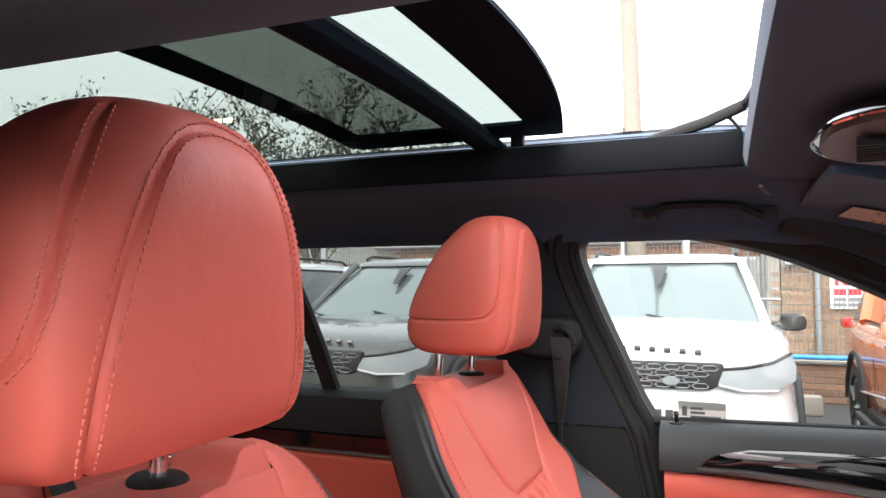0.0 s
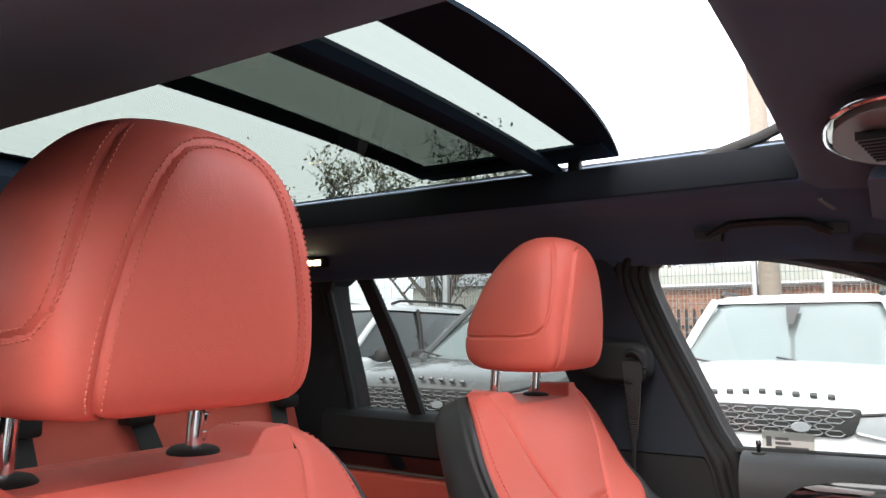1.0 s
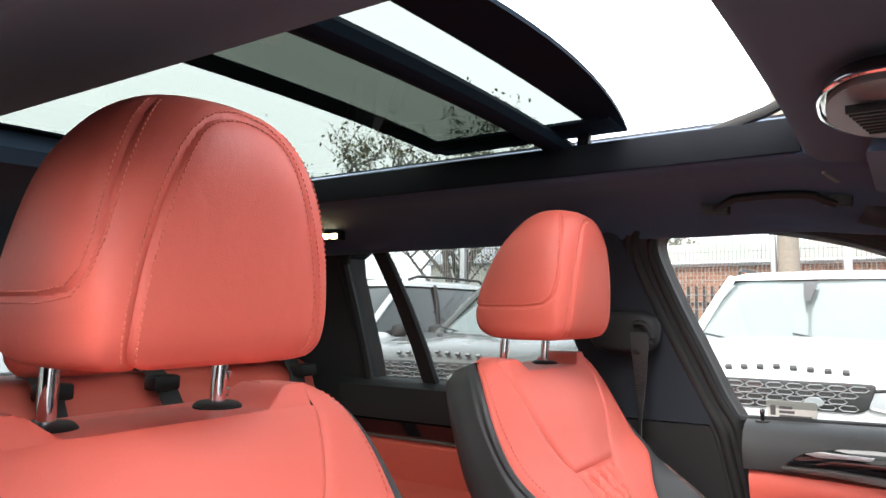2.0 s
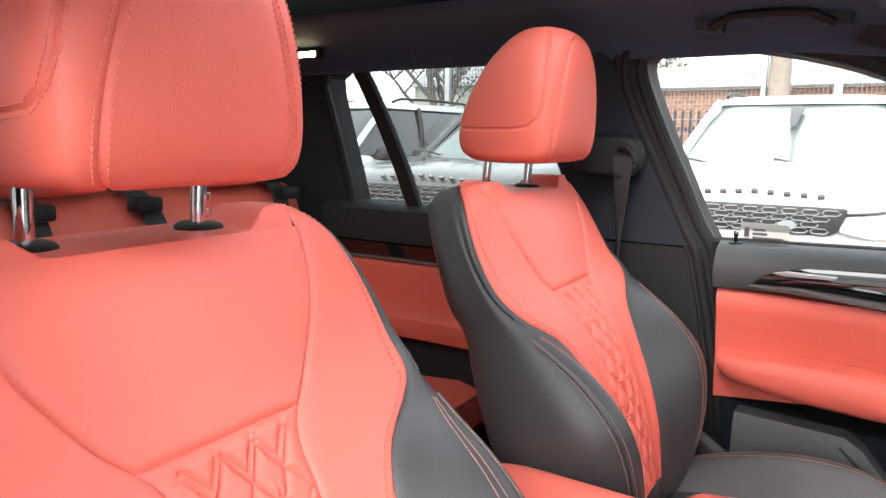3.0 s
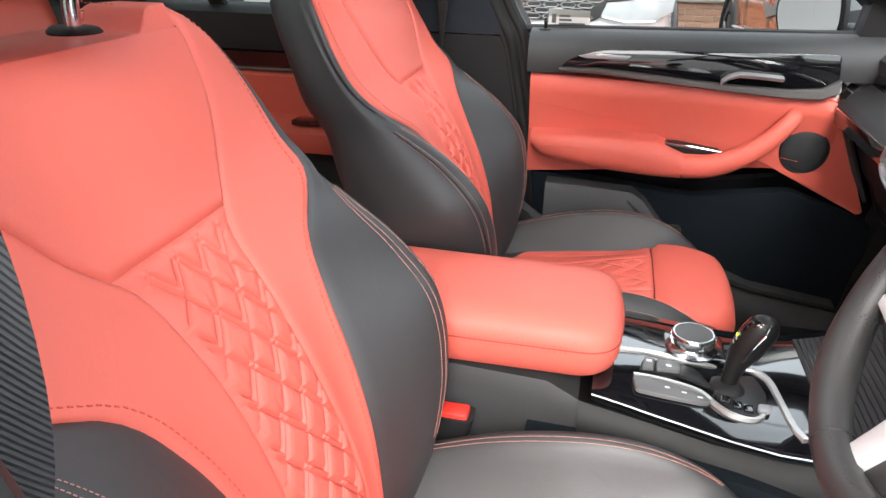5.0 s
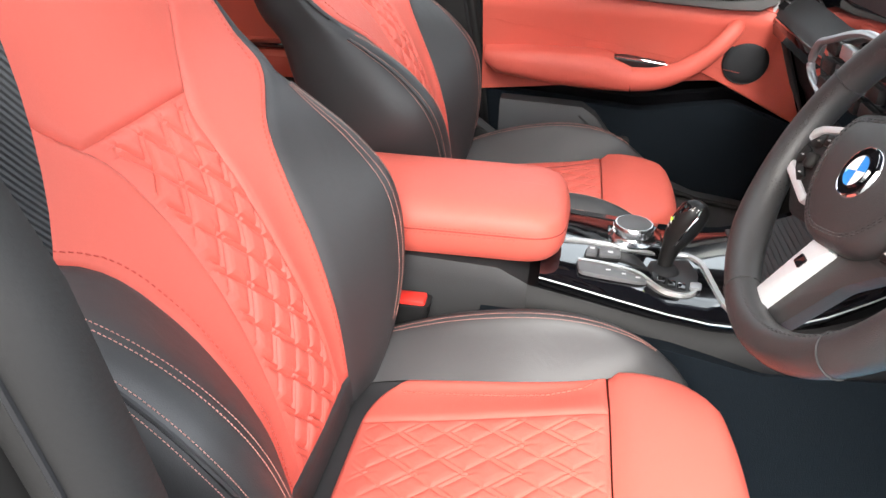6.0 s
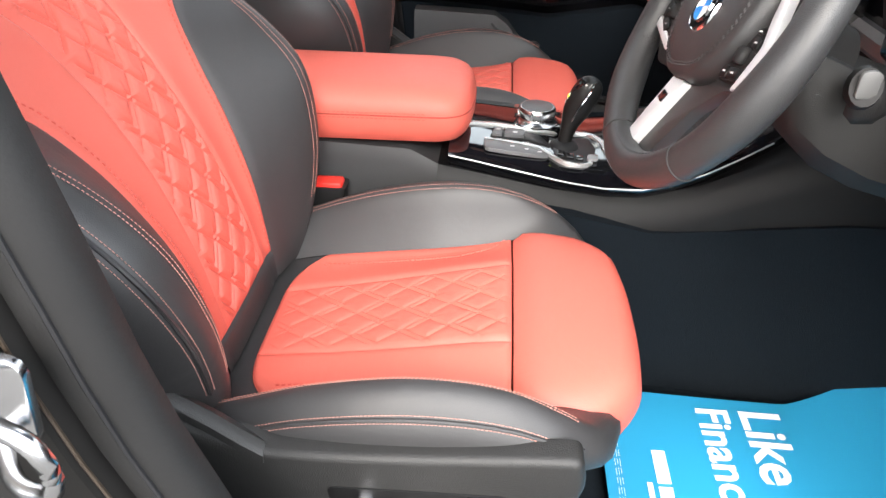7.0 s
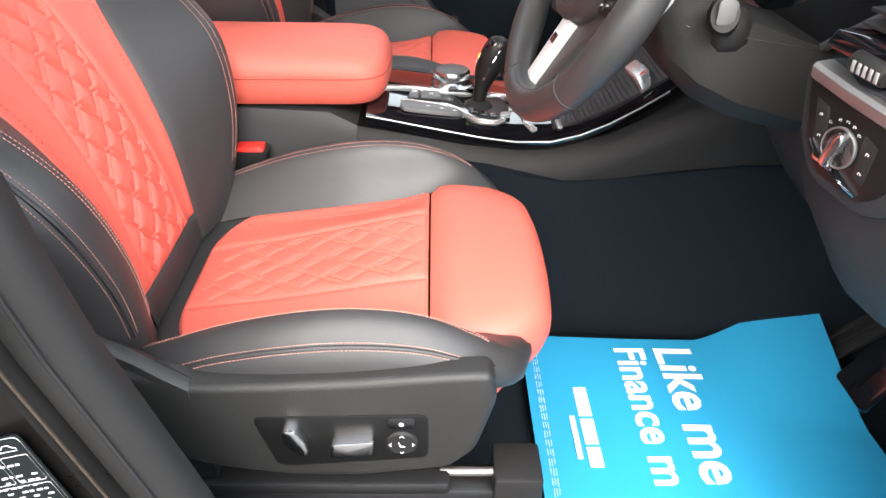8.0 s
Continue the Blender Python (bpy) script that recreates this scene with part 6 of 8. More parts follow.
for f in (0.80, 0.84):
    stitches(th, [Vector((x * f, y * f, 0.0322)) for x, y in o + o[:1]], Vector((0, 0, 1)), 0.005, 0.0010)
part("cover_thread", th, BLACK, bag)
# plain roundel
rz = 0.0335
badge = part("roundel", lathed([(0.0225, -0.004), (0.0225, 0.002), (0.021, 0.0038), (0.020, 0.0032), (0, 0.0032)], Matrix.Translation((0, 0, rz)), 40), CHROME, bag, "chrome-rimmed round badge")
part("roundel_field", lathed([(0.0198, 0.003), (0.0198, 0.0042), (0, 0.0042)], Matrix.Translation((0, 0, rz)), 40), GLOSSBLACK, badge)
BLUE = mat("badge_blue", (0.03, 0.22, 0.62), 0.25)
BADGEWHITE = mat("badge_white", (0.75, 0.75, 0.76), 0.25)
for q in range(4):
    o = [(0, 0)] + [(0.0128 * math.cos(radians(90 * q + 7.5 * k)), 0.0128 * math.sin(radians(90 * q + 7.5 * k))) for k in range(13)]
    part("roundel_quarter", plate(o, Matrix.Translation((0, 0, rz + 0.0041)), 0.0010), BLUE if q in (1, 3) else BADGEWHITE, badge)
part("roundel_ring", lathed([(0.0140, 0.004), (0.0140, 0.0056), (0.0128, 0.0056), (0.0128, 0.004)], Matrix.Translation((0, 0, rz)), 40), CHROME, badge)
# side spokes with satin frames and key pads; the wheel's right frame runs close round the airbag cover
SPOKESILVER = mat("bright_satin_silver", (0.60, 0.61, 0.62), 0.36, metal=0.25, grain=0.05, grain_size=200)
FRAMES = {1: [(0.064, 0.041), (0.118, 0.039), (0.140, 0.032), (0.150, 0.014), (0.146, -0.004), (0.078, -0.036), (0.072, -0.029), (0.132, 0.000), (0.138, 0.010), (0.130, 0.026), (0.115, 0.032), (0.064, 0.034)],
          -1: [(0.060, 0.047), (0.084, 0.041), (0.097, 0.023), (0.102, 0.000), (0.112, -0.021), (0.109, -0.042), (0.099, -0.062), (0.087, -0.064), (0.092, -0.050), (0.099, -0.027), (0.091, -0.006), (0.086, 0.020), (0.077, 0.033), (0.060, 0.039)]}
PADS = {1: [(0.068, 0.034), (0.112, 0.032), (0.130, 0.022), (0.134, 0.008), (0.129, -0.001), (0.094, -0.030), (0.074, -0.026)],
        -1: [(0.056, -0.0555), (0.086, -0.056), (0.096, -0.028), (0.090, -0.010), (0.079, -0.013), (0.060, -0.0405)]}
BUTTON_SETS = {1: [[(0.086, 0.031), (0.099, 0.031), (0.099, 0.020), (0.086, 0.019)], [(0.101, 0.031), (0.110, 0.030), (0.122, 0.021), (0.110, 0.016), (0.101, 0.020)], [(0.112, 0.014), (0.124, 0.019), (0.129, 0.007), (0.125, -0.001), (0.112, 0.002)], [(0.110, 0.000), (0.122, -0.004), (0.104, -0.018), (0.096, -0.012)]],
        -1: [[(0.058, -0.0535), (0.070, -0.054), (0.068, -0.044), (0.061, -0.0425)], [(0.072, -0.054), (0.085, -0.054), (0.087, -0.046), (0.070, -0.044)], [(0.083, -0.027), (0.093, -0.030), (0.093, -0.020), (0.083, -0.018)], [(0.082, -0.016), (0.092, -0.018), (0.089, -0.011), (0.081, -0.013)]]}
for s in (1, -1):
    wplate([(s * 0.060, 0.036), (s * 0.140, 0.036), (s * 0.148, 0.000), (s * 0.10, -0.046), (s * 0.05, -0.05)], 0.004, 0.010, "spoke", PLASTIC, wheel, "black side spoke")
    wplate([(s * a, b) for a, b in FRAMES[s]], 0.014, 0.008, "spoke_frame", SPOKESILVER, wheel, "satin silver spoke frame", 0.003, 0.004)
    pad = wplate([(s * a, b) for a, b in PADS[s]], 0.012, 0.008, "button_pad", PLASTIC, wheel, "black button pad", 0.002, 0.004)
    for o in BUTTON_SETS[s]:
        k = wplate([(s * a, b) for a, b in o], 0.0195, 0.0025, "wheel_button", PANELBLACK, pad, "", 0.0008, 0.002)
        mx, my = sum(a for a, b in o) / len(o), sum(b for a, b in o) / len(o)
        wplate([(s * (mx - 0.0022), my - 0.0006), (s * (mx + 0.0022), my - 0.0006), (s * (mx + 0.0022), my + 0.0007), (s * (mx - 0.0022), my + 0.0007)], 0.0221, 0.0004, "button_mark", WHITEMARK, k, "", 0, 0.0004)
    rx, ry = (0.101, 0.004) if s > 0 else (0.078, -0.035)
    part("roller", lathed([(0.0052, -0.007), (0.0068, -0.004), (0.0068, 0.004), (0.0052, 0.007)], Matrix.Translation((s * rx, ry, 0.0205)) @ pose(0, 0, 0, 90, 0, 0), 20), PLASTIC, pad)
# lower spoke: a satin bar on a dark web
wplate([(0.024, -0.052), (0.068, -0.134), (0.054, -0.144), (0.014, -0.137), (-0.012, -0.104), (-0.029, -0.082), (-0.061, -0.062), (-0.088, -0.062), (-0.060, -0.040)], 0.000, 0.012, "lower_spoke", WL, wheel, "black lower spoke", 0.003, 0.006)
bar = wplate([(0.027, -0.056), (-0.003, -0.063), (0.047, -0.140), (0.070, -0.132)], 0.012, 0.008, "spoke_bar", SPOKESILVER, wheel, "satin silver lower spoke bar", 0.004, 0.004)
wplate([(0.028, -0.073), (0.0165, -0.077), (0.0225, -0.0865), (0.034, -0.082)], 0.0199, 0.0014, "spoke_key", GLOSSBLACK, bar, "", 0.0004, 0.002)
wplate([(0.0665, -0.121), (0.0545, -0.1255), (0.0595, -0.1345), (0.0715, -0.1295)], 0.0199, 0.0012, "spoke_tag", CHROME, bar, "", 0, 0.001)
for k, c in enumerate(((0.03, 0.2, 0.6), (0.02, 0.03, 0.2), (0.6, 0.03, 0.03))):
    wplate([(0.0650 - 0.0032 * k, -0.1228 - 0.0012 * k), (0.0622 - 0.0032 * k, -0.1238 - 0.0012 * k), (0.0656 - 0.0032 * k, -0.1302 - 0.0012 * k), (0.0684 - 0.0032 * k, -0.1292 - 0.0012 * k)], 0.0210, 0.0006, "tag_stripe", mat("tag_stripe_%d" % k, c, 0.3), bar, "", 0, 0.0004)
part("hub", lathed([(0.045, -0.09), (0.05, -0.02), (0.062, -0.004), (0.07, 0.0)], sides=32), PLASTIC, wheel)


# ---- dashboard ----
dash = thing("dashboard", "black dashboard with silver trim, vents and light switch panel", "dashboard", (0, 0, 0.43))


def dpart(name, bm, material, parent, label=""):
    bmesh.ops.translate(bm, verts=bm.verts, vec=C0)
    return part(name, bm, material, parent, label)


def across(stations, ys, xs=None):
    """A body across the car: stations of (x, z), shifted by curve(y)."""
    rows = []
    for y in ys:
        d = 0.03 * (y / 0.68) ** 2
        rows.append([Vector((x - d, y, z)) for x, z in stations])
    return loft(rows)


YS = [0.69 - 1.38 * i / 20 for i in range(21)]
dpart("dash_top", across([(0.56, 1.085), (0.575, 1.10), (0.64, 1.118), (0.8, 1.11), (1.05, 1.04), (1.05, 0.95), (0.6, 0.98), (0.565, 1.05)], YS), DASHTOP, dash, "soft black dash top")
dpart("dash_mid", across([(0.562, 1.05), (0.566, 1.075), (0.62, 1.08), (0.95, 1.0), (0.95, 0.70), (0.66, 0.80), (0.59, 0.90), (0.568, 0.985)], YS), GLOSSBLACK, dash, "black gloss dash centre")
dpart("dash_lower", across([(0.572, 0.965), (0.565, 0.94), (0.60, 0.86), (0.66, 0.78), (0.76, 0.70), (0.95, 0.66), (0.95, 0.9), (0.6, 0.97)], YS), SOFT, dash, "black lower dash and glovebox")
dpart("trim_band", across([(0.556, 0.998), (0.549, 0.990), (0.549, 0.976), (0.556, 0.968), (0.58, 0.97), (0.58, 0.996)], [0.66 - 0.1 * i for i in range(10)]), ALU, dash, "brushed aluminium dash band")
dpart("glove_panel", across([(0.545, 0.955), (0.55, 0.94), (0.60, 0.83), (0.63, 0.80), (0.66, 0.8), (0.6, 0.95)], [0.60 - 0.05 * i for i in range(9)]), SOFT, dash)


# smooth sloping pad of the passenger side, its chrome edge line and the slim vent behind it
PADY = [0.672 - 0.034 * i for i in range(15)]


def pad_edge(y):
    """Height and depth of the pad's lower edge along the dash."""
    k = (0.672 - y) / 0.476
    return Vector((0.486 + 0.022 * min(1.0, k * 2), y, 0.992 - 0.020 * min(1.0, k * 1.6) + 0.045 * max(0.0, k - 0.5)))


rows = []
for y in PADY:
    e = pad_edge(y)
    rows.append([e + Vector(q) for q in ((0.012, 0, -0.012), (0.0, 0, -0.002), (0.001, 0, 0.004), (0.012, 0, 0.018), (0.045, 0, 0.046), (0.085, 0, 0.070), (0.13, 0, 0.086), (0.13, 0, -0.01))])
pad = dpart("dash_pad", loft(rows), DASHTOP, dash, "smooth sloping dash pad, its colour lightened for sky sheen")
dpart("pad_line", tubed([pad_edge(y) + Vector((-0.002, 0, 0.0005)) for y in PADY], 0.0026, 8), CHROME, pad, "thin chrome line")
dpart("gloss_band", loft([[pad_edge(y) + Vector(q) for q in ((0.0, 0, -0.004), (-0.004, 0, -0.012), (0.002, 0, -0.032), (0.02, 0, -0.040), (0.02, 0, -0.004))] for y in PADY]), GLOSSBLACK, dash, "gloss black dash band")
lip = [(0.484, 0.686, 0.992), (0.498, 0.689, 1.024), (0.530, 0.688, 1.056), (0.58, 0.680, 1.086), (0.64, 0.66, 1.106), (0.70, 0.62, 1.116)]
ventline = spline(lip, 5)
dpart("vent_rim", tubed(ventline, 0.0055, 8), SATIN, dash, "satin silver vent rim")
slim = dpart("slim_vent", loft([[p + Vector(q) for q in ((0.0, -0.004, 0), (0.006, -0.030, -0.006), (0.02, -0.032, -0.02), (0.016, -0.004, -0.016))] for p in ventline[3:]]), RUBBER, dash, "dark side vent")
for i in range(5, len(ventline) - 1, 3):
    p = ventline[i]
    dpart("vent_fin", loft([[p + Vector((a + d, b, c)) for a, b, c in ((0.000, -0.006, 0.002), (0.006, -0.030, -0.002), (0.010, -0.030, -0.010), (0.004, -0.006, -0.008))] for d in (0.0, 0.004)]), SATIN, slim)
# passenger-side end cap and blade of silver trim
dpart("end_cap", plate(rounded([(0.505, 1.04), (0.55, 1.09), (0.70, 1.08), (0.70, 0.72), (0.62, 0.76), (0.545, 0.93)], 0.02, 4), xz(0.69), 0.03, 0.008), PLASTIC, dash)
dpart("end_blade", tubed([(0.497, 0.684, 1.03), (0.500, 0.684, 0.99), (0.520, 0.682, 0.94), (0.555, 0.680, 0.86), (0.585, 0.678, 0.80)], [0.006, 0.010, 0.012, 0.012, 0.006], 10, 0.6), DOORGREY, dash, "dull grey dash end trim")
# centre stack controls and display
st = dpart("control_panel", plate(rounded([(-0.12, 0.95), (0.20, 0.95), (0.262, 1.0), (0.245, 1.04), (0.10, 1.075), (-0.12, 1.075)], 0.015, 4), Matrix(((0, 0, -1, 0.56), (1, 0, 0, 0), (0, 1, 0, 0), (0, 0, 0, 1))), 0.10, 0.006), GLOSSBLACK, dash, "gloss black control panel")
dpart("panel_ring", tubed(spline([(0.455, 0.19, 0.968), (0.452, 0.245, 0.982), (0.450, 0.262, 1.003), (0.450, 0.245, 1.032), (0.450, 0.204, 1.046), (0.452, 0.107, 1.075), (0.455, 0.04, 1.080), (0.458, -0.06, 1.078)], 5), 0.0065, 10, 0.8), SATIN, st, "satin silver panel ring")
for r in range(3):
    for k in range(4):
        dpart("control_key", boxed(0.450, 0.462, 0.215 - 0.058 * k - 0.045, 0.215 - 0.058 * k, 0.975 + 0.027 * r + 0.004 * k, 0.994 + 0.027 * r + 0.004 * k, 0.003), SATIN if (r, k) == (2, 1) else PLASTIC, st)
dpart("display_panel", boxed(0.56, 0.575, -0.02, 0.22, 1.085, 1.19, 0.006), GLOSSBLACK, dash, "black central display")
# driver's side: instrument hood, column, stalks, light switch
hood = dpart("instrument_hood", loft([[Vector((x, y, z)) for x, z in ((0.53, 1.10 + h * 0.3), (0.54, 1.115 + h), (0.60, 1.125 + h), (0.72, 1.12), (0.72, 1.0), (0.56, 1.0), (0.545, 1.05))] for y, h in ((-0.17, 0.0), (-0.20, 0.035), (-0.28, 0.05), (-0.36, 0.054), (-0.44, 0.05), (-0.52, 0.035), (-0.55, 0.0))]), SOFT, dash, "black instrument hood")
dpart("instrument_glass", plate(rounded([(-0.505, 1.052), (-0.372, 0.968), (-0.22, 0.985), (-0.22, 1.125), (-0.505, 1.125)], 0.008, 4), Matrix(((0, 0, -1, 0.545), (1, 0, 0, 0), (0, 1, 0, 0), (0, 0, 0, 1))), 0.006, 0.002), GLOSSBLACK, hood, "dark instrument display")
dpart("instrument_frame", tubed([(0.540, -0.512, 1.060), (0.536, -0.505, 1.050), (0.534, -0.440, 1.008), (0.536, -0.372, 0.964)], 0.005, 8), DOORGREY, hood, "dull grey lower edge of the display")
# faceted steering column shroud
def shroud(x, w, zt, zb):
    return [Vector((x, -0.345 + a * w, z)) for a, z in ((-0.80, zt), (-1.0, zt - 0.25 * (zt - zb)), (-1.0, zb + 0.22 * (zt - zb)), (-0.72, zb), (0.72, zb), (1.0, zb + 0.22 * (zt - zb)), (1.0, zt - 0.25 * (zt - zb)), (0.80, zt))]


SHROUD = mat("dark_column_plastic", (0.013, 0.0128, 0.0125), 0.6, spec=0.2, bump=0.25, bump_size=900, voronoi=True, spots=0.15)
dpart("column_shroud", loft([shroud(*q) for q in ((0.375, 0.052, 1.040, 1.000), (0.39, 0.066, 1.040, 0.962), (0.42, 0.076, 1.030, 0.936), (0.46, 0.080, 1.012, 0.918), (0.52, 0.080, 0.992, 0.902), (0.62, 0.085, 0.97, 0.89))]), SHROUD, dash, "black steering column shroud")
dpart("shroud_joint", tubed([(0.40, -0.4145, 1.008), (0.46, -0.427, 1.000), (0.52, -0.4328, 0.992)], 0.0005, 6), FRAMEBLACK, dash)
for s in (1, -1):
    stk = dpart("column_stalk", tubed([(0.440, -0.345 - s * 0.06, 1.006), (0.432, -0.345 - s * 0.08, 1.014), (0.426, -0.345 - s * 0.088, 1.020), (0.421, -0.345 - s * 0.098, 1.025), (0.419, -0.345 - s * 0.106, 1.028)], [0.009, 0.010, 0.012, 0.0140, 0.0120], 16, 1.25), PLASTIC, dash, "black column stalk")
    dpart("stalk_plate", plate(rounded([(-0.0075, -0.010), (0.0085, -0.009), (0.0095, 0.010), (0.003, 0.0135), (-0.0075, 0.0115)], 0.004, 4), Matrix(((1, 0, 0, 0.4185), (0, 0, -s, -0.345 - s * 0.1065), (0, 1, 0, 1.029), (0, 0, 0, 1))), 0.003, 0.001), DULLALU, stk, "satin silver stalk face")
    dpart("stalk_boot", loft([[Vector((0.440 + a * r, -0.345 - s * d, 1.003 + b * r)) for a, b in ((-1, -0.5), (-0.5, -1), (0.5, -1), (1, -0.5), (1, 0.5), (0.5, 1), (-0.5, 1), (-1, 0.5))] for d, r in ((0.066, 0.022), (0.078, 0.016), (0.084, 0.009))]), PLASTIC, stk)
    dpart("shift_paddle", plate(rounded([(0.075 * s, 0.030), (0.122 * s, 0.030), (0.126 * s, 0.0), (0.095 * s, -0.040), (0.080 * s, -0.035)], 0.008, 3), WM @ Matrix.Translation((0, 0, -0.012)), 0.006, 0.002), SATIN, dash, "satin shift paddle")
knee = dpart("knee_panel", loft([[Vector((x + dx, y, z)) for x, z in ((0.56, 0.985), (0.545, 0.95), (0.55, 0.88), (0.60, 0.80), (0.68, 0.745), (0.80, 0.72), (0.8, 0.9), (0.6, 0.985))] for y, dx in ((-0.16, 0.05), (-0.20, 0.02), (-0.30, 0.0), (-0.40, -0.01), (-0.46, -0.025), (-0.50, -0.04), (-0.54, -0.046), (-0.58, -0.040), (-0.62, -0.025), (-0.66, -0.008), (-0.685, 0.0))]), SOFT, dash, "black driver's knee panel")
# light switch panel
pu, pv, pn = Vector((0.30, -0.954, 0)), Vector((0, 0, 1)), Vector((-0.954, -0.30, 0))
LM = Matrix(((pu.x, pv.x, pn.x, 0.485), (pu.y, pv.y, pn.y, -0.57), (pu.z, pv.z, pn.z, 0.955), (0, 0, 0, 1)))
PO = rounded([(-0.052, 0.047), (0.034, 0.040), (0.052, 0.012), (0.044, -0.014), (0.028, -0.028), (-0.020, -0.023), (-0.036, -0.004)], 0.010, 4)
PB = rounded([(-0.064, 0.056), (0.070, 0.052), (0.075, 0.0), (0.056, -0.028), (0.030, -0.042), (-0.028, -0.034), (-0.050, -0.006)], 0.014, 4)
dpart("panel_surround", plate(PB, LM @ pose(0, 0, -0.05), 0.0485, 0.008), SOFT, dash, "soft black panel surround")
lp = dpart("light_panel", plate(PO, LM @ pose(0, 0, -0.002), 0.003, 0.001), PANELBLACK, dash, "gloss black light switch panel")
dial = dpart("light_dial", lathed([(0.0160, 0.0), (0.0160, 0.003), (0.0145, 0.004), (0, 0.004)], LM @ pose(-0.003, 0.005, 0), 32), PANELBLACK, lp, "round light switch dial")
dpart("dial_ring", lathed([(0.0163, 0.002), (0.0163, 0.0040), (0.0156, 0.0044), (0.0152, 0.0040)], LM @ pose(-0.003, 0.005, 0), 32), ALU, dial)
dpart("dial_grip", plate(rounded([(-0.0052, -0.0165), (0.0036, -0.0172), (0.0066, 0.009), (0.002, 0.0160), (-0.0056, 0.011)], 0.004, 3), LM @ pose(-0.003, 0.005, 0.003, 0, 0, -14), 0.009, 0.004), TURNED_METAL, dial, "satin chrome dial grip")
for o in ([(-0.038, 0.033), (-0.0235, 0.0295), (-0.016, -0.0025), (-0.031, 0.0015)], [(0.014, 0.022), (0.028, 0.0175), (0.026, -0.0135), (0.015, -0.012)]):
    dpart("panel_key", plate(rounded(o, 0.0015, 3), LM, 0.0018, 0.0006), PLASTIC, lp)
for kx, ky in ((-0.029, 0.022), (-0.025, 0.006), (0.022, 0.010), (0.021, -0.006), (-0.018, 0.020), (-0.010, 0.0245), (-0.003, 0.0258), (0.004, 0.0245), (0.010, 0.020), (-0.018, 0.002)):
    mk = box(bmesh.new(), kx - 0.0014, kx + 0.0010, ky + 0.0006, ky + 0.0009, 0.0018, 0.0022)
    box(mk, kx - 0.0014, kx - 0.0011, ky - 0.0012, ky + 0.0006, 0.0018, 0.0022)
    box(mk, kx + 0.0002, kx + 0.0014, ky - 0.0006, ky - 0.0002, 0.0018, 0.0022)
    bmesh.ops.transform(mk, matrix=LM, verts=mk.verts)
    dpart("panel_mark", mk, WHITEMARK, lp)
dpart("panel_blade", tubed([LM @ Vector(q) for q in ((-0.033, 0.000, 0.002), (-0.022, -0.0115, 0.003), (-0.004, -0.014, 0.0035), (0.010, -0.020, 0.003), (0.024, -0.024, 0.002))], [0.0008, 0.0018, 0.0022, 0.0018, 0.0010], 6), CHROME, lp)
bnd = bmesh.new()
skin(bnd, [[LM @ Vector((u, v + dv, z)) for dv, z in ((-0.007, 0.000), (-0.0062, 0.004), (-0.0025, 0.006), (0.003, 0.006), (0.0062, 0.003), (0.007, -0.012))] for u, v in ((-0.047, 0.0520), (-0.036, 0.0500), (-0.010, 0.0455), (0.026, 0.0410), (0.060, 0.0375), (0.085, 0.035))])
bmesh.ops.recalc_face_normals(bnd, faces=bnd.faces)
dpart("side_band", thicken(bnd, 0.003), ALU, dash, "brushed aluminium dash band")
ep = dpart("vent_panel", plate(rounded([(-0.050, 0.070), (0.090, 0.055), (0.090, 0.080), (-0.020, 0.086), (-0.044, 0.084)], 0.004, 3), LM @ pose(0, 0, -0.020), 0.018, 0.003), GLOSSBLACK, dash, "gloss black vent lower panel")
for k in range(5):
    dpart("vent_slat", plate([(-0.030 + 0.004 * k, 0.090 + 0.011 * k), (0.090, 0.086 + 0.011 * k), (0.090, 0.089 + 0.011 * k), (-0.030 + 0.004 * k, 0.093 + 0.011 * k)], LM @ pose(0, 0, -0.035), 0.026, 0.001), PLASTIC, ep)
vw = dpart("vent_wheel", lathed([(0.0075, -0.016), (0.009, -0.013), (0.009, 0.013), (0.0075, 0.016)], LM @ pose(-0.003, 0.0665, -0.003, 0, 90, -6), 20), PLASTIC, ep, "vent thumb wheel")
for k in range(5):
    dpart("wheel_rib", plate([(-0.0135 + 0.0054 * k, 0.0625 - 0.0005 * k), (-0.0105 + 0.0054 * k, 0.0622 - 0.0005 * k), (-0.0105 + 0.0054 * k, 0.0702 - 0.0005 * k), (-0.0135 + 0.0054 * k, 0.0705 - 0.0005 * k)], LM @ pose(0, 0, 0.0052), 0.001, 0.0003), SATIN, vw)
# foot rest with raised ribs, and the accelerator
ped = thing("foot_rest", "black ribbed plastic foot rest in the driver's footwell", "foot rest", (0.760, -0.215, 0.450))
pm = pose(0, 0, 0, 0, -43, 0)
b_ = boxed(0, 0.20, -0.050, 0.055, -0.008, 0.0, 0.003)
bmesh.ops.transform(b_, matrix=pm, verts=b_.verts)
pad = part("rest_pad", b_, PLASTIC, ped)
for k in range(4):
    b_ = boxed(0.012, 0.19, -0.034 + 0.020 * k, -0.027 + 0.020 * k, 0.0, 0.005, 0.002)
    bmesh.ops.transform(b_, matrix=pm, verts=b_.verts)
    part("rest_rib", b_, SEALRUBBER, pad)
acc = thing("accelerator_pedal", "black hinged accelerator pedal on the footwell floor", "pedal", (0.66, -0.475, 0.60))
b_ = boxed(0, 0.16, -0.03, 0.03, 0, 0.016, 0.007)
bmesh.ops.transform(b_, matrix=pose(0, 0, 0, 0, -58, 0), verts=b_.verts)
pad = part("pedal_pad", b_, GLOSSBLACK, acc)
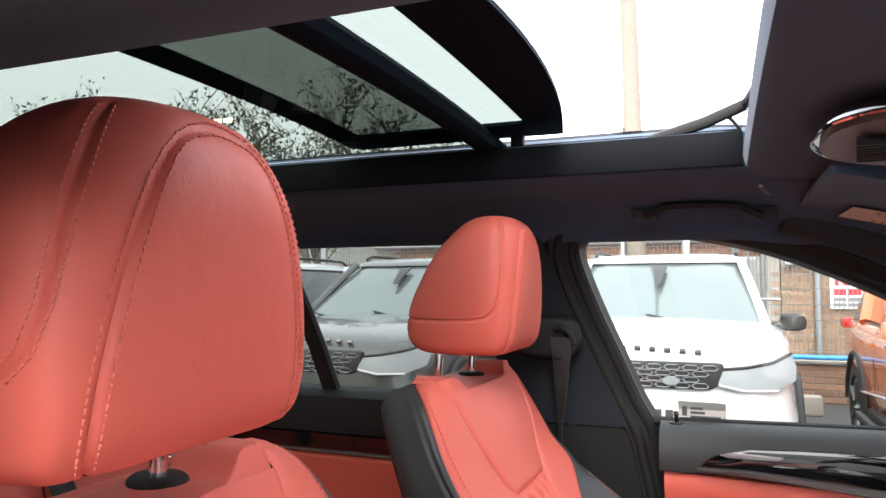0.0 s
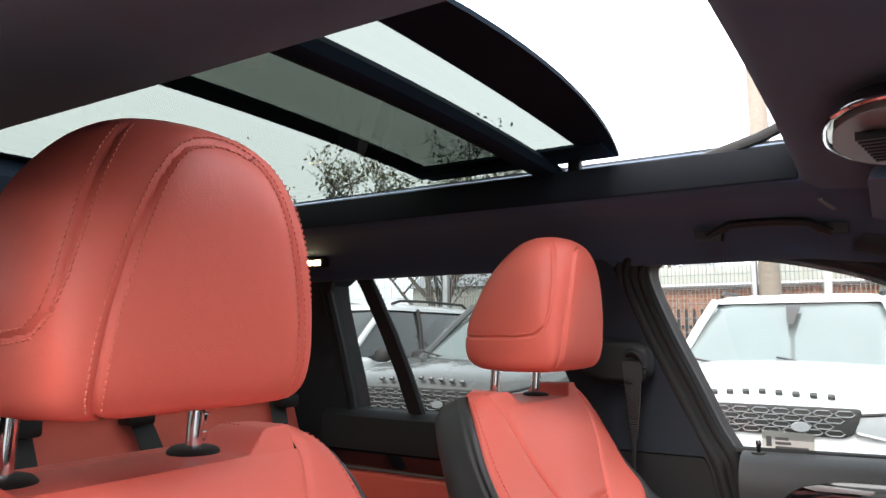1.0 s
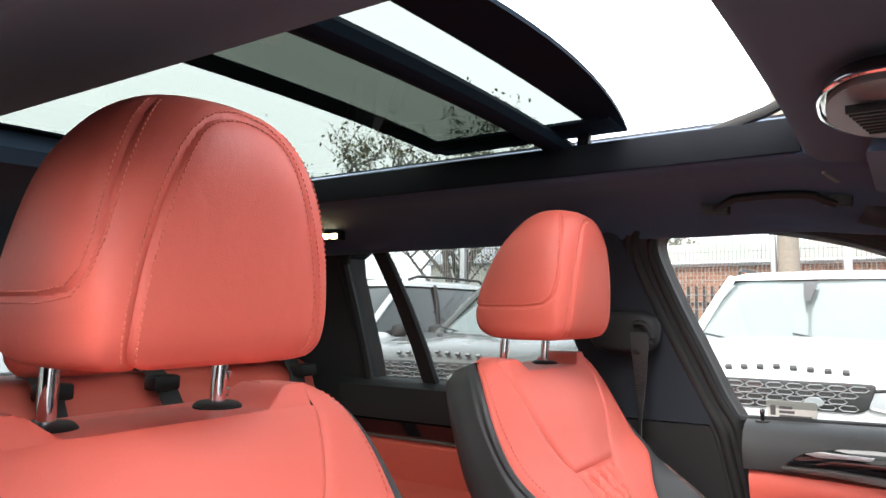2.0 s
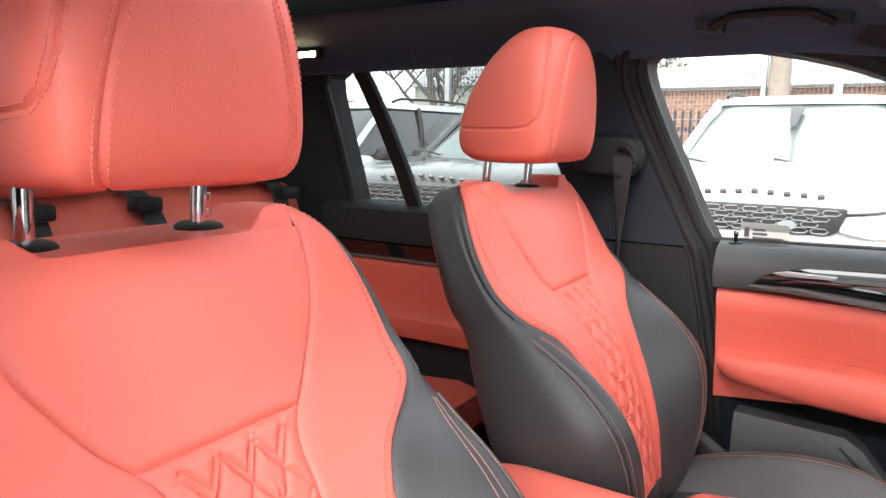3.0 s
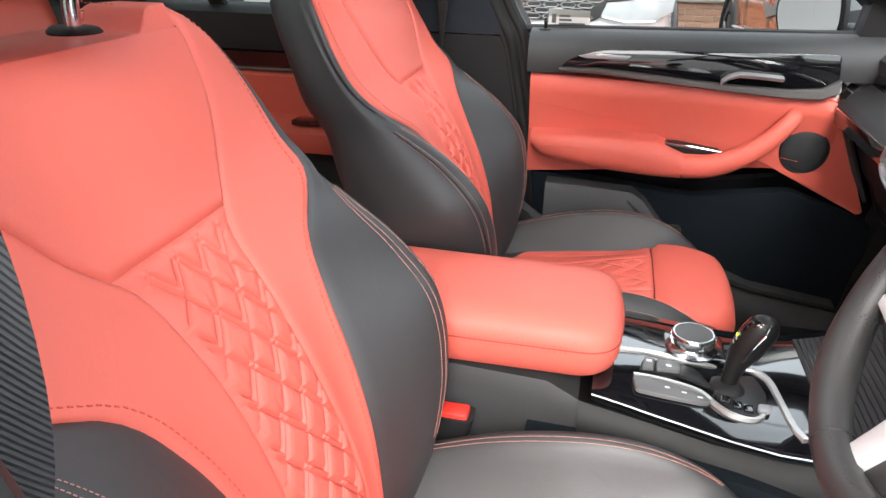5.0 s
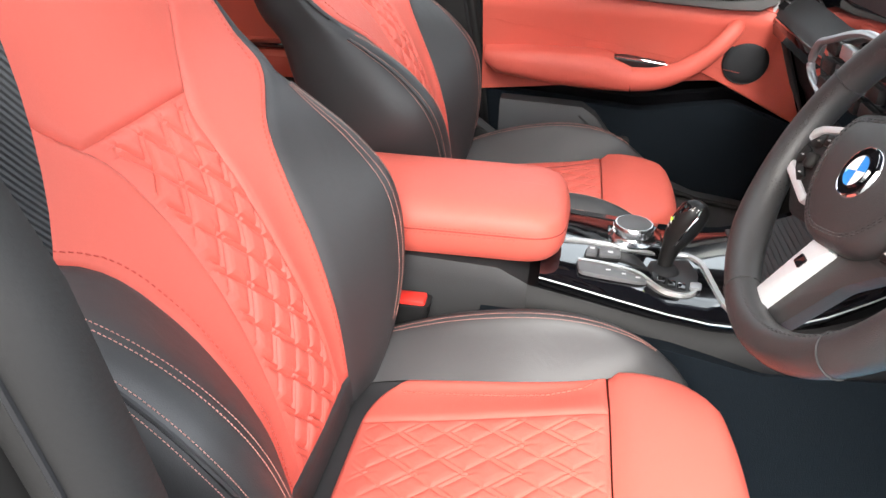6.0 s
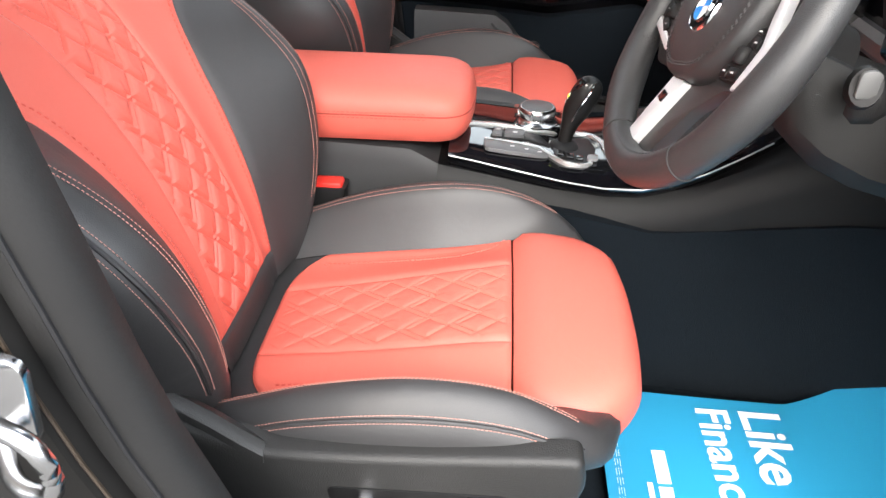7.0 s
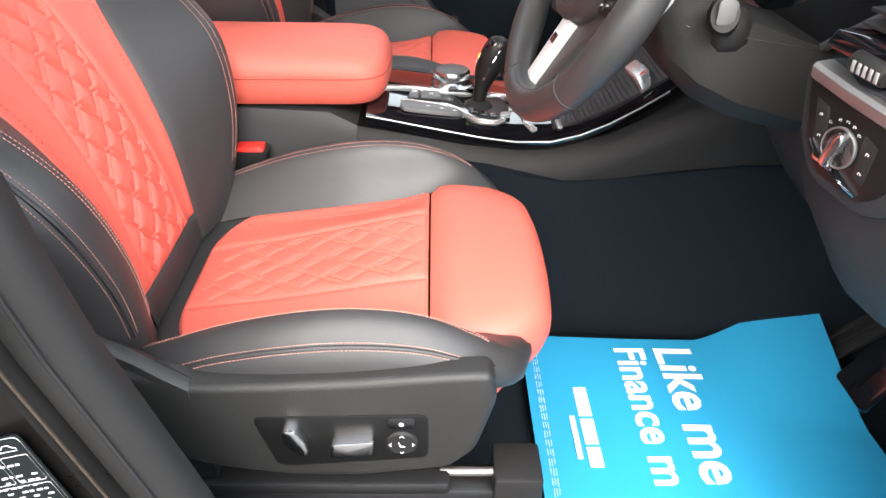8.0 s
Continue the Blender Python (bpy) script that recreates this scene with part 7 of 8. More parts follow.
part("pedal_arm", tubed([(0.05, 0, 0.09), (0.12, 0, 0.10), (0.28, 0, 0.16)], 0.012, 8), DARKMETAL, acc)


# ---- door frame at the open driver's door: striker and type labels ----
stk = thing("door_striker", "bare metal door striker bolted to the black door frame", "door striker", (-0.094, -0.756, 0.957))
part("striker_plate", plate(rounded([(-0.050, -0.036), (0.002, -0.036), (0.010, 0.026), (-0.045, 0.034)], 0.012, 4), xz(0.0, 1), 0.006, 0.002), TURNED_METAL, stk, "worn bare metal plate")
part("striker_loop", tubed(spline([(-0.02, -0.002, 0.022), (0.01, -0.035, 0.022), (0.035, -0.045, 0.018), (0.04, -0.045, 0.0), (0.035, -0.045, -0.016), (0.01, -0.035, -0.022), (-0.02, -0.002, -0.024)], 4), 0.0048, 10), TURNED_METAL, stk)
for x, z in ((-0.035, 0.03), (-0.03, -0.02)):
    part("bolt", lathed([(0.011, 0), (0.011, 0.004), (0.007, 0.006), (0, 0.006)], xz(-0.006, 1) @ pose(x, z, 0), 6), SATIN, stk)
tl = thing("pressure_label", "small black label with white printed marks on the door frame", "label", (-0.100, -0.7565, 0.802))
tl.matrix_basis = tl.matrix_basis @ pose(0, 0, 0, 0, -15, 0)
plate_ = part("label_plate", plate(rounded([(-0.030, -0.060), (0.030, -0.060), (0.030, 0.045), (-0.030, 0.045)], 0.004, 3), xz(0.0, 1), 0.001), mat("printed_black_label", (0.004, 0.006, 0.007), 0.45, spec=0.25), tl)


def label_frame(x0, x1, z0, z1, r=0.002):
    """A thin printed outline on the label."""
    o = rounded([(x0, z0), (x1, z0), (x1, z1), (x0, z1)], r, 3)
    part("label_border", tubed([(x, -0.0012, z) for x, z in o + o[:1]], 0.00022, 4), WHITEMARK, plate_)


label_frame(-0.0285, 0.0285, -0.0585, 0.0435, 0.004)
label_frame(-0.026, 0.004, 0.004, 0.028)
label_frame(0.007, 0.026, 0.004, 0.028)
label_frame(-0.026, 0.026, -0.030, 0.001)
for x, z in ((0.0165, 0.0345), (-0.020, 0.0345)):
    car_ = [(-0.006, -0.002), (-0.006, 0.0005), (-0.0035, 0.001), (-0.0018, 0.0032), (0.0022, 0.0032), (0.0038, 0.001), (0.006, 0.0002), (0.006, -0.002)]
    part("label_symbol", tubed([(x + a, -0.0012, z + b) for a, b in car_ + car_[:1]], 0.0003, 4), WHITEMARK, plate_)
mk = bmesh.new()
for k in range(16):
    for q in range(9):
        if (k * 5 + q * 3) % 7 < 2 or k in (0, 2):
            continue
        x0 = -0.0235 + 0.0053 * q
        box(mk, x0, x0 + 0.0026 + 0.0012 * ((k + q) % 2), -0.0016, -0.001, 0.0250 - 0.0050 * k, 0.0262 - 0.0050 * k)
tagged(part("label_print", mk, WHITEMARK, plate_), kind="stuff")

# ---- floor mat and protective paper ----
mat_ = thing("floor_mat", "black carpet floor mat with rounded corners in the footwell", "floor mat", (0.52, -0.40, 0.43))
part("mat_body", plate(rounded([(-0.22, -0.22), (0.26, -0.22), (0.30, 0.20), (-0.20, 0.235)], 0.05, 5), pose(0, 0, 0.0), 0.008, 0.003), CARPET, mat_)
mat2 = thing("floor_mat", "black carpet floor mat with rounded corners in the passenger footwell", "floor mat", (0.52, 0.40, 0.43))
part("mat_body", plate(rounded([(-0.22, -0.235), (0.30, -0.20), (0.26, 0.22), (-0.20, 0.22)], 0.05, 5), pose(0, 0, 0.0), 0.008, 0.003), CARPET, mat2)
PAPER = mat("bright_blue_paper", (0.023, 0.265, 0.465), 0.42, spots=0.05, spot_size=5, spec=0.4)
paper = thing("paper_mat", "bright blue printed paper mat laid in the footwell", "paper mat", (0.31, -0.40, 0.44))


def paper_z(x, y):
    """Height of the sheet; x, y from its corner."""
    z = 0.012 + 0.006 * math.sin(x * 7 + 0.5) * math.sin(y * 6 + 1) + 0.010 * max(0, x - 0.30) * 6 * max(0, y + 0.1)
    z += 0.075 * max(0, x - 0.28) / 0.17 * max(0, y - 0.02) / 0.21
    return z + 0.02 * max(0, 0.06 - x) / 0.06 * max(0, y)


rows = []
for i in range(29):
    t = i / 28
    row = []
    for j in range(25):
        u = j / 24
        y = 0.205 - 0.52 * u
        x = t * (0.455 + 0.02 * u) + 0.02 * (u - 0.3) ** 2
        y += 0.06 * max(0, t - 0.62) ** 1.3 * (1 - u) * 2 - 0.012 * math.sin(t * 3.1) * (1 - u)
        row.append(Vector((x, y, paper_z(x, y))))
    rows.append(row)
bm = bmesh.new()
skin(bm, rows)
part("sheet", thicken(bm, 0.0006), PAPER, paper)
PRINT = mat("white_paper_print", (0.82, 0.84, 0.85), 0.4)


def words(text, size, x, y, bold=0.0, shear=0.0):
    """Lettering on the sheet, read from the driver's door."""
    cu = bpy.data.curves.new("lettering", "FONT")
    cu.body, cu.size, cu.offset, cu.shear, cu.extrude = text, size, bold, shear, 0.0002
    cu.resolution_u = 3
    ob = bpy.data.objects.new("lettering", cu)
    me = bpy.data.meshes.new_from_object(ob)
    bpy.data.objects.remove(ob)
    bm = bmesh.new()
    bm.from_mesh(me)
    bpy.data.meshes.remove(me)
    bmesh.ops.transform(bm, matrix=pose(x, y, 0, 0, 0, -90), verts=bm.verts)
    for v in bm.verts:
        v.co.z += paper_z(v.co.x, v.co.y) + 0.0022
    part("lettering", bm, PRINT, paper, "white printed lettering")


words("Like me", 0.081, 0.206, 0.174, 0.0016)
words("Finance m", 0.064, 0.144, 0.173, 0.0013)
bars = bmesh.new()
for x0, x1, y0, y1 in ((0.066, 0.084, 0.085, 0.030), (0.066, 0.084, 0.024, -0.020), (0.066, 0.084, -0.026, -0.058), (0.052, 0.059, 0.03, -0.045)):
    box(bars, x0, x1, y1, y0, 0.018, 0.0188)
part("print_bar", bars, PRINT, paper)
bars = bmesh.new()
for k in range(3):
    for q in range(30):
        y = 0.19 - 0.0155 * q
        box(bars, 0.014 + 0.0034 * k, 0.0146 + 0.0034 * k, y - 0.0125 + 0.003 * ((q * 5 + k) % 3) / 2, y, paper_z(0.02, y) + 0.0018, paper_z(0.02, y) + 0.0022)
tagged(part("fine_print", bars, PRINT, paper), kind="stuff")


# dealer's card on the passenger window sill, its writing too faint to read
card = thing("paper_card", "grey printed card standing inside the passenger window", "card", (-0.035, 0.722, 1.106))
part("card_sheet", plate([(-0.05, 0.0), (0.035, -0.002), (0.035, 0.038), (-0.05, 0.040)], Matrix(((1, 0, 0, 0), (0, 0, -1, 0), (0, 1, 0, 0), (0, 0, 0, 1))), 0.001), mat("grey_card", (0.62, 0.61, 0.58), 0.6), card)
for x0, x1, z0, z1 in ((-0.043, -0.034, 0.012, 0.030), (-0.028, -0.006, 0.024, 0.029), (-0.028, -0.002, 0.016, 0.021), (-0.028, 0.026, 0.008, 0.013)):
    part("card_bar", boxed(x0, x1, -0.0022, -0.0014, z0, z1), GREYB, card)


# ---- parked vehicles ----
base = YARD
CARGLASS = mat("car_window", (0.20, 0.23, 0.225), 0.06, metal=0.45, spots=0.15, spot_size=3)
DARKGLASS = mat("dark_car_window", (0.03, 0.035, 0.035), 0.05, spots=0.1, spot_size=3, spec=0.7)
WHITEPAINT = mat("white_car_paint", (0.66, 0.67, 0.68), 0.25, coat=0.8, spots=0.04, spot_size=2)
GREYPAINT = mat("grey_car_paint", (0.085, 0.085, 0.08), 0.25, metal=0.35, coat=0.8, spots=0.25, spot_size=9)
ORANGE = mat("orange_car_paint", (0.62, 0.15, 0.03), 0.2, metal=0.15, coat=1.0, spots=0.05, spot_size=2)
CLAD = mat("black_cladding", (0.02, 0.02, 0.02), 0.6, spots=0.2)
TYRE = mat("tyre_rubber", (0.018, 0.018, 0.018), 0.8, bump=0.3, bump_size=60)
LENS = mat("headlight_lens", (0.24, 0.25, 0.26), 0.38, metal=0.0, spec=0.3, spots=0.5, spot_size=14)
CELLS = mat("grille_cells", (0.22, 0.22, 0.225), 0.4, metal=0.5)
GRILLE = mat("grille_grey", (0.05, 0.05, 0.055), 0.35, metal=0.3)
PLATE = mat("pale_plate", (0.6, 0.6, 0.56), 0.5)
INK = mat("dark_ink", (0.05, 0.05, 0.05), 0.6)


def suv(name, label, paint, at, turn, glassy, decal=False):
    """A parked sport utility vehicle; local x to its front, y to its left, z up."""
    car = thing(name, label, "car", at, "cars parked in the yard", "", turn)
    # lower body: stations of x, half width at sill, half width at shoulder, top height, underside
    st = [(-2.26, 0.70, 0.70, 0.98, 0.48), (-2.2, 0.84, 0.86, 1.06, 0.40), (-1.9, 0.90, 0.92, 1.10, 0.34), (-1.3, 0.915, 0.93, 1.09, 0.30), (-0.6, 0.90, 0.925, 1.08, 0.28), (0.2, 0.90, 0.92, 1.07, 0.28),
          (0.95, 0.91, 0.92, 1.11, 0.30), (1.3, 0.92, 0.91, 1.10, 0.32), (1.7, 0.91, 0.88, 1.065, 0.34), (2.0, 0.88, 0.83, 1.015, 0.32), (2.16, 0.82, 0.76, 0.965, 0.33), (2.24, 0.72, 0.66, 0.90, 0.36), (2.27, 0.64, 0.58, 0.80, 0.42)]
    rows = []
    for x, wl, ws, zt, zb in st:
        half = [(0.0, zb), (wl - 0.08, zb), (wl, zb + 0.08), (wl + 0.015, zb + 0.25), (ws + 0.012, zt - 0.22), (ws, zt - 0.10), (ws - 0.05, zt - 0.03), (ws - 0.16, zt), (0.0, zt + 0.03)]
        ring = [Vector((x, y, z)) for y, z in half] + [Vector((x, -y, z)) for y, z in reversed(half[1:-1])]
        rows.append(ring)
    body = part("body", loft(rows), paint, car)
    # glasshouse
    rows = []
    for z, x0, x1, w in ((1.05, -2.14, 1.02, 0.83), (1.2, -2.10, 0.78, 0.79), (1.4, -2.02, 0.46, 0.72), (1.56, -1.94, 0.18, 0.655), (1.61, -1.9, 0.08, 0.63)):
        rows.append([Vector(p + (z,)) for p in rounded([(x0, -w), (x1 - 0.08, -w), (x1, -w + 0.14), (x1 + 0.05, 0), (x1, w - 0.14), (x1 - 0.08, w), (x0, w)], 0.06, 2)])
    part("glasshouse", loft(rows), glassy, car, "car windows")
    rows = []
    for z, x0, x1, w in ((1.585, -2.0, 0.20, 0.665), (1.62, -2.02, 0.15, 0.66), (1.655, -1.95, 0.02, 0.60), (1.675, -1.7, -0.2, 0.45), (1.68, -1.2, -0.5, 0.2)):
        rows.append([Vector(p + (z,)) for p in rounded([(x0, -w), (x1 - 0.06, -w), (x1 + 0.03, 0), (x1 - 0.06, w), (x0, w)], 0.12, 3)])
    roof_ = part("car_roof", loft(rows), paint, car)
    for s in (1, -1):
        part("roof_rail", tubed([(-1.75, s * 0.60, 1.655), (-1.6, s * 0.62, 1.70), (-0.8, s * 0.63, 1.71), (-0.2, s * 0.62, 1.70), (-0.05, s * 0.61, 1.66)], 0.016, 8), CLAD, car)
        part("windscreen_pillar", tubed([(0.98, s * 0.80, 1.05), (0.72, s * 0.755, 1.22), (0.44, s * 0.70, 1.41), (0.14, s * 0.64, 1.60)], 0.035, 8), paint, car)
        part("middle_pillar", tubed([(-0.35, s * 0.825, 1.06), (-0.45, s * 0.73, 1.40), (-0.5, s * 0.655, 1.60)], 0.03, 8), CLAD, car)
        part("rear_pillar", tubed([(-1.35, s * 0.83, 1.06), (-1.55, s * 0.73, 1.40), (-1.65, s * 0.65, 1.60)], 0.07, 8), paint, car)
        part("window_line", tubed([(0.9, s * 0.845, 1.06), (0, s * 0.845, 1.06), (-1.9, s * 0.85, 1.07)], 0.012, 6), CLAD, car)
        part("sill_cladding", boxed(-0.95, 0.95, s * 0.90 - 0.03, s * 0.90 + 0.03, 0.26, 0.40, 0.02), CLAD, car)
        mr = part("car_mirror", loft([[Vector((0.62 + dx + 0.08 * k * math.cos(a), s * (0.975 + 0.02 * k) + s * 0.098 * k * math.sin(a), 1.10 + dz)) for a in [i * math.tau / 14 for i in range(14)]] for dz, k, dx in ((-0.068, 0.5, 0), (-0.05, 0.90, 0), (0.0, 1.0, 0.0), (0.045, 0.88, -0.01), (0.066, 0.45, -0.02))]), CLAD if not decal else paint, car, "door mirror")
        part("mirror_stem", tubed([(0.62, s * 0.82, 1.06), (0.62, s * 0.92, 1.08)], 0.03, 8), CLAD, mr)
        for x in (-1.36, 1.38):
            arch = [(x + 0.43 * math.cos(a), s * 0.925, 0.37 + 0.43 * math.sin(a)) for a in [math.pi * i / 14 for i in range(15)]]
            part("wheel_arch", tubed(arch, 0.032, 8), CLAD, car)
            wm = Matrix.Translation((x, s * 0.83, 0.36)) @ pose(0, 0, 0, -90 * s, 0, 0)
            wh = part("wheel", lathed([(0.24, -0.10), (0.33, -0.11), (0.358, -0.08), (0.36, 0.0), (0.358, 0.08), (0.335, 0.11), (0.25, 0.112), (0.235, 0.09)], wm, 32), TYRE, car, "black tyre")
            rimb = lathed([(0.24, 0.085), (0.225, 0.10), (0.21, 0.07), (0.06, 0.08), (0.045, 0.095), (0, 0.095)], wm, 28)
            rm = part("wheel_rim", rimb, GRILLE, wh, "dark alloy rim")
            for k in range(5):
                a = k * math.tau / 5
                part("rim_spoke", tubed([wm @ Vector((0.05 * math.cos(a), 0.05 * math.sin(a), 0.10)), wm @ Vector((0.225 * math.cos(a), 0.225 * math.sin(a), 0.105))], 0.02, 6, 0.6), ALU, wh)
        for x in (0.45, -0.55):
            part("door_line", tubed([(x, s * 0.922, 0.42), (x + 0.01, s * 0.936, 0.8), (x, s * 0.90, 1.04)], 0.004, 4), INK, car)
            part("door_pull", tubed([(x - 0.20, s * 0.945, 0.93), (x - 0.10, s * 0.952, 0.935), (x - 0.02, s * 0.945, 0.93)], 0.011, 6), paint, car)
    # front: grille with hexagon mesh, lamps, bumper openings, plate, bars for the lettering
    fx = 2.305
    gr = part("grille", plate(rounded([(-0.50, 0.925), (0.50, 0.925), (0.46, 0.795), (0.41, 0.768), (-0.41, 0.768), (-0.46, 0.795)], 0.03, 4), Matrix(((0, 0, 1, fx - 0.05), (1, 0, 0, 0), (0, 1, 0, 0), (0, 0, 0, 1))), 0.04, 0.01), CLAD, car, "black honeycomb grille")
    for r in range(1, 5):
        zz = 0.757 + 0.0345 * r
        lim = 0.405 + 0.02 * r
        n = int(lim / 0.052)
        for k in range(-n, n + 1):
            yy = k * 0.104 / 2 * 2 * 0.5 * 2 + (0.052 if r % 2 else 0)
            if abs(yy) > lim - 0.03:
                continue
            hexa = [(fx - 0.006 + 0.0, yy + 0.047 * cx, zz + 0.0145 * cz) for cx, cz in ((-1, 0), (-0.6, 1), (0.6, 1), (1, 0), (0.6, -1), (-0.6, -1), (-1, 0))]
            part("grille_cell", tubed(hexa, 0.0042, 4, caps=False), CELLS, gr)
    bd = lathed([(0.05, 0), (0.045, 0.006), (0, 0.008)], Matrix.Translation((fx + 0.0, 0.20, 0.815)) @ pose(0, 0, 0, 0, 90, 0) @ Matrix.Diagonal((0.55, 1, 1, 1)), 24)
    part("oval_badge", bd, LENS, gr)
    for k in range(9):
        part("letter_bar", plate([(-0.018, -0.010), (0.018, -0.010), (0.018, 0.010), (-0.018, 0.010)], Matrix(((0, -0.60, 0.80, 2.185), (1, 0, 0, -0.352 + 0.088 * k), (0, 0.80, 0.60, 0.968 + 0.018 * (1 - abs(k - 4) / 4)), (0, 0, 0, 1))), 0.03, 0.002), INK if paint is not GREYPAINT else ALU, car)
    for s in (1, -1):
        lens = bmesh.new()
        skin(lens, [[Vector((2.245, s * 0.47, 0.885)), Vector((2.215, s * 0.62, 0.90)), Vector((2.12, s * 0.76, 0.925)), Vector((1.94, s * 0.868, 0.965))],
                    [Vector((2.268, s * 0.47, 0.84)), Vector((2.24, s * 0.62, 0.84)), Vector((2.15, s * 0.79, 0.855)), Vector((1.97, s * 0.895, 0.90))],
                    [Vector((2.282, s * 0.46, 0.80)), Vector((2.255, s * 0.60, 0.775)), Vector((2.17, s * 0.78, 0.775)), Vector((2.04, s * 0.885, 0.82))]])
        bmesh.ops.translate(lens, verts=lens.verts, vec=(0.022, 0, 0))
        bmesh.ops.recalc_face_normals(lens, faces=lens.faces)
        part("headlight", thicken(lens, 0.02), LENS, car, "clear headlight")
        part("lamp_brow", tubed([(2.268, s * 0.47, 0.888), (2.240, s * 0.62, 0.903), (2.145, s * 0.76, 0.928), (1.965, s * 0.868, 0.968)], 0.010, 6), CLAD, car)
        part("lamp_line", tubed([(2.31, s * 0.47, 0.80), (2.288, s * 0.60, 0.772), (2.205, s * 0.78, 0.772)], 0.008, 6), WHITEMARK, car)
        part("air_opening", plate(rounded([(0.60, 0.42), (0.74, 0.44), (0.73, 0.62), (0.68, 0.62)], 0.02, 3), Matrix(((0, 0, 1, 2.205), (s, 0, 0, 0), (0, 1, 0, 0), (0, 0, 0, 1))), 0.03, 0.004), CLAD, car)
        part("wiper", tubed([(1.02, s * 0.35 - 0.1, 1.10), (0.92, s * 0.35 - 0.42, 1.155)], 0.008, 6), CLAD, car)
    part("bumper_slot", plate(rounded([(-0.52, 0.52), (0.52, 0.52), (0.46, 0.40), (-0.46, 0.40)], 0.03, 3), Matrix(((0, 0, 1, 2.255), (1, 0, 0, 0), (0, 1, 0, 0), (0, 0, 0, 1))), 0.03, 0.006), CLAD, car)
    np_ = part("number_plate", plate(rounded([(-0.26, 0.56), (0.26, 0.56), (0.26, 0.67), (-0.26, 0.67)], 0.008, 3), Matrix(((0, 0, 1, 2.285), (1, 0, 0, 0), (0, 1, 0, 0), (0, 0, 0, 1))), 0.012, 0.002), PLATE, car)
    for k in range(7):
        part("plate_bar", boxed(2.2965, 2.2985, -0.23 + 0.066 * k, -0.185 + 0.066 * k, 0.585, 0.645), INK, np_)
    part("mirror_mount", loft([[Vector((x, y * w, z)) for y in (-1, 1)] + [Vector((x + 0.03, y * w, z)) for y in (1, -1)] for x, z, w in ((0.30, 1.56, 0.055), (0.42, 1.50, 0.04), (0.52, 1.44, 0.03), (0.58, 1.40, 0.02))]), INK, car, "dark mirror mount behind the windscreen")
    if decal:
        GREYVINYL = mat("grey_vinyl", (0.16, 0.16, 0.16), 0.35, coat=0.4)
        dm = Matrix(((1, 0, 0, 0), (0, 0, -1, -0.935), (0, 1, 0, 0), (0, 0, 0, 1)))
        dc = part("door_decal", plate([(-0.1, 0.96), (0.9, 1.02), (1.1, 0.86), (0.4, 0.74)], dm, 0.012, 0.002), GREYVINYL, car, "dark grey door graphic")
        for k in range(3):
            part("decal_bar", plate([(0.35 + 0.12 * k, 0.90), (0.43 + 0.12 * k, 0.905), (0.41 + 0.12 * k, 0.84), (0.33 + 0.12 * k, 0.835)], dm @ pose(0, 0, 0.012), 0.002), ORANGE, dc)
        part("side_step", tubed([(-0.9, -0.96, 0.33), (-0.8, -1.0, 0.36), (0.8, -1.0, 0.36), (0.95, -0.96, 0.33)], 0.035, 8), CLAD, car)
        part("side_moulding", tubed([(-1.0, -0.945, 0.52), (0.0, -0.95, 0.60), (1.0, -0.945, 0.66)], 0.012, 6), WHITEPAINT, car)
        part("tail_lamp", boxed(-2.24, -2.05, -0.92, -0.82, 0.98, 1.08, 0.02), mat("red_lens", (0.5, 0.02, 0.02), 0.15), car, "red tail lamp")
    return car


suv("parked_car", "white sport utility vehicle parked nose towards the fence gap", WHITEPAINT, (-0.50, 5.98, 0), -90, CARGLASS)
suv("parked_car", "dirty grey sport utility vehicle with clear headlights", GREYPAINT, (-2.90, 5.90, 0), -88, CARGLASS)
suv("parked_car", "white sport utility vehicle with dark side windows", WHITEPAINT, (-5.25, 5.75, 0), -90, DARKGLASS)
suv("parked_car", "white sport utility vehicle at the end of the row", WHITEPAINT, (-8.3, 4.6, 0), -92, DARKGLASS)
suv("parked_car", "orange sport utility vehicle with grey door graphic", ORANGE, (1.98, 4.95, 0), -90, DARKGLASS, True)
# vehicles across the yard, seen in the door mirror
suv("parked_car", "white sport utility vehicle across the yard", WHITEPAINT, (-7.5, -5.2, 0), 60, DARKGLASS)
suv("parked_car", "grey sport utility vehicle across the yard", GREYPAINT, (-10.5, -3.2, 0), 60, DARKGLASS)

# ---- low wall, blue rail, fence ----
BRICK = mat("yard_brick", (0.25, 0.140, 0.095), 0.85, rand=0.5, grain=0.3, grain_size=40, bump=0.4, bump_size=60)
MORTAR = mat("mortar", (0.35, 0.32, 0.28), 0.9, grain=0.3, grain_size=80)
BRICKS = mat("brickwork", (0.27, 0.13, 0.08), 0.85, island=0.45, grain=0.3, grain_size=30, spots=0.2, spot_size=2)
STEEL = mat("galvanised_steel", (0.36, 0.37, 0.38), 0.45, metal=0.6, spots=0.2, spot_size=3)
WIRE = mat("grey_fence_wire", (0.22, 0.225, 0.225), 0.5, metal=0.3)
FENCE_Y = 8.75
wall = thing("wall_low", "low weathered brick wall below the fence", "wall", (0, FENCE_Y + 0.12, 0), kind="structure")
part("mortar_core", boxed(-14, 12, -0.10, 0.10, 0, 0.455), MORTAR, wall)
me_b = None
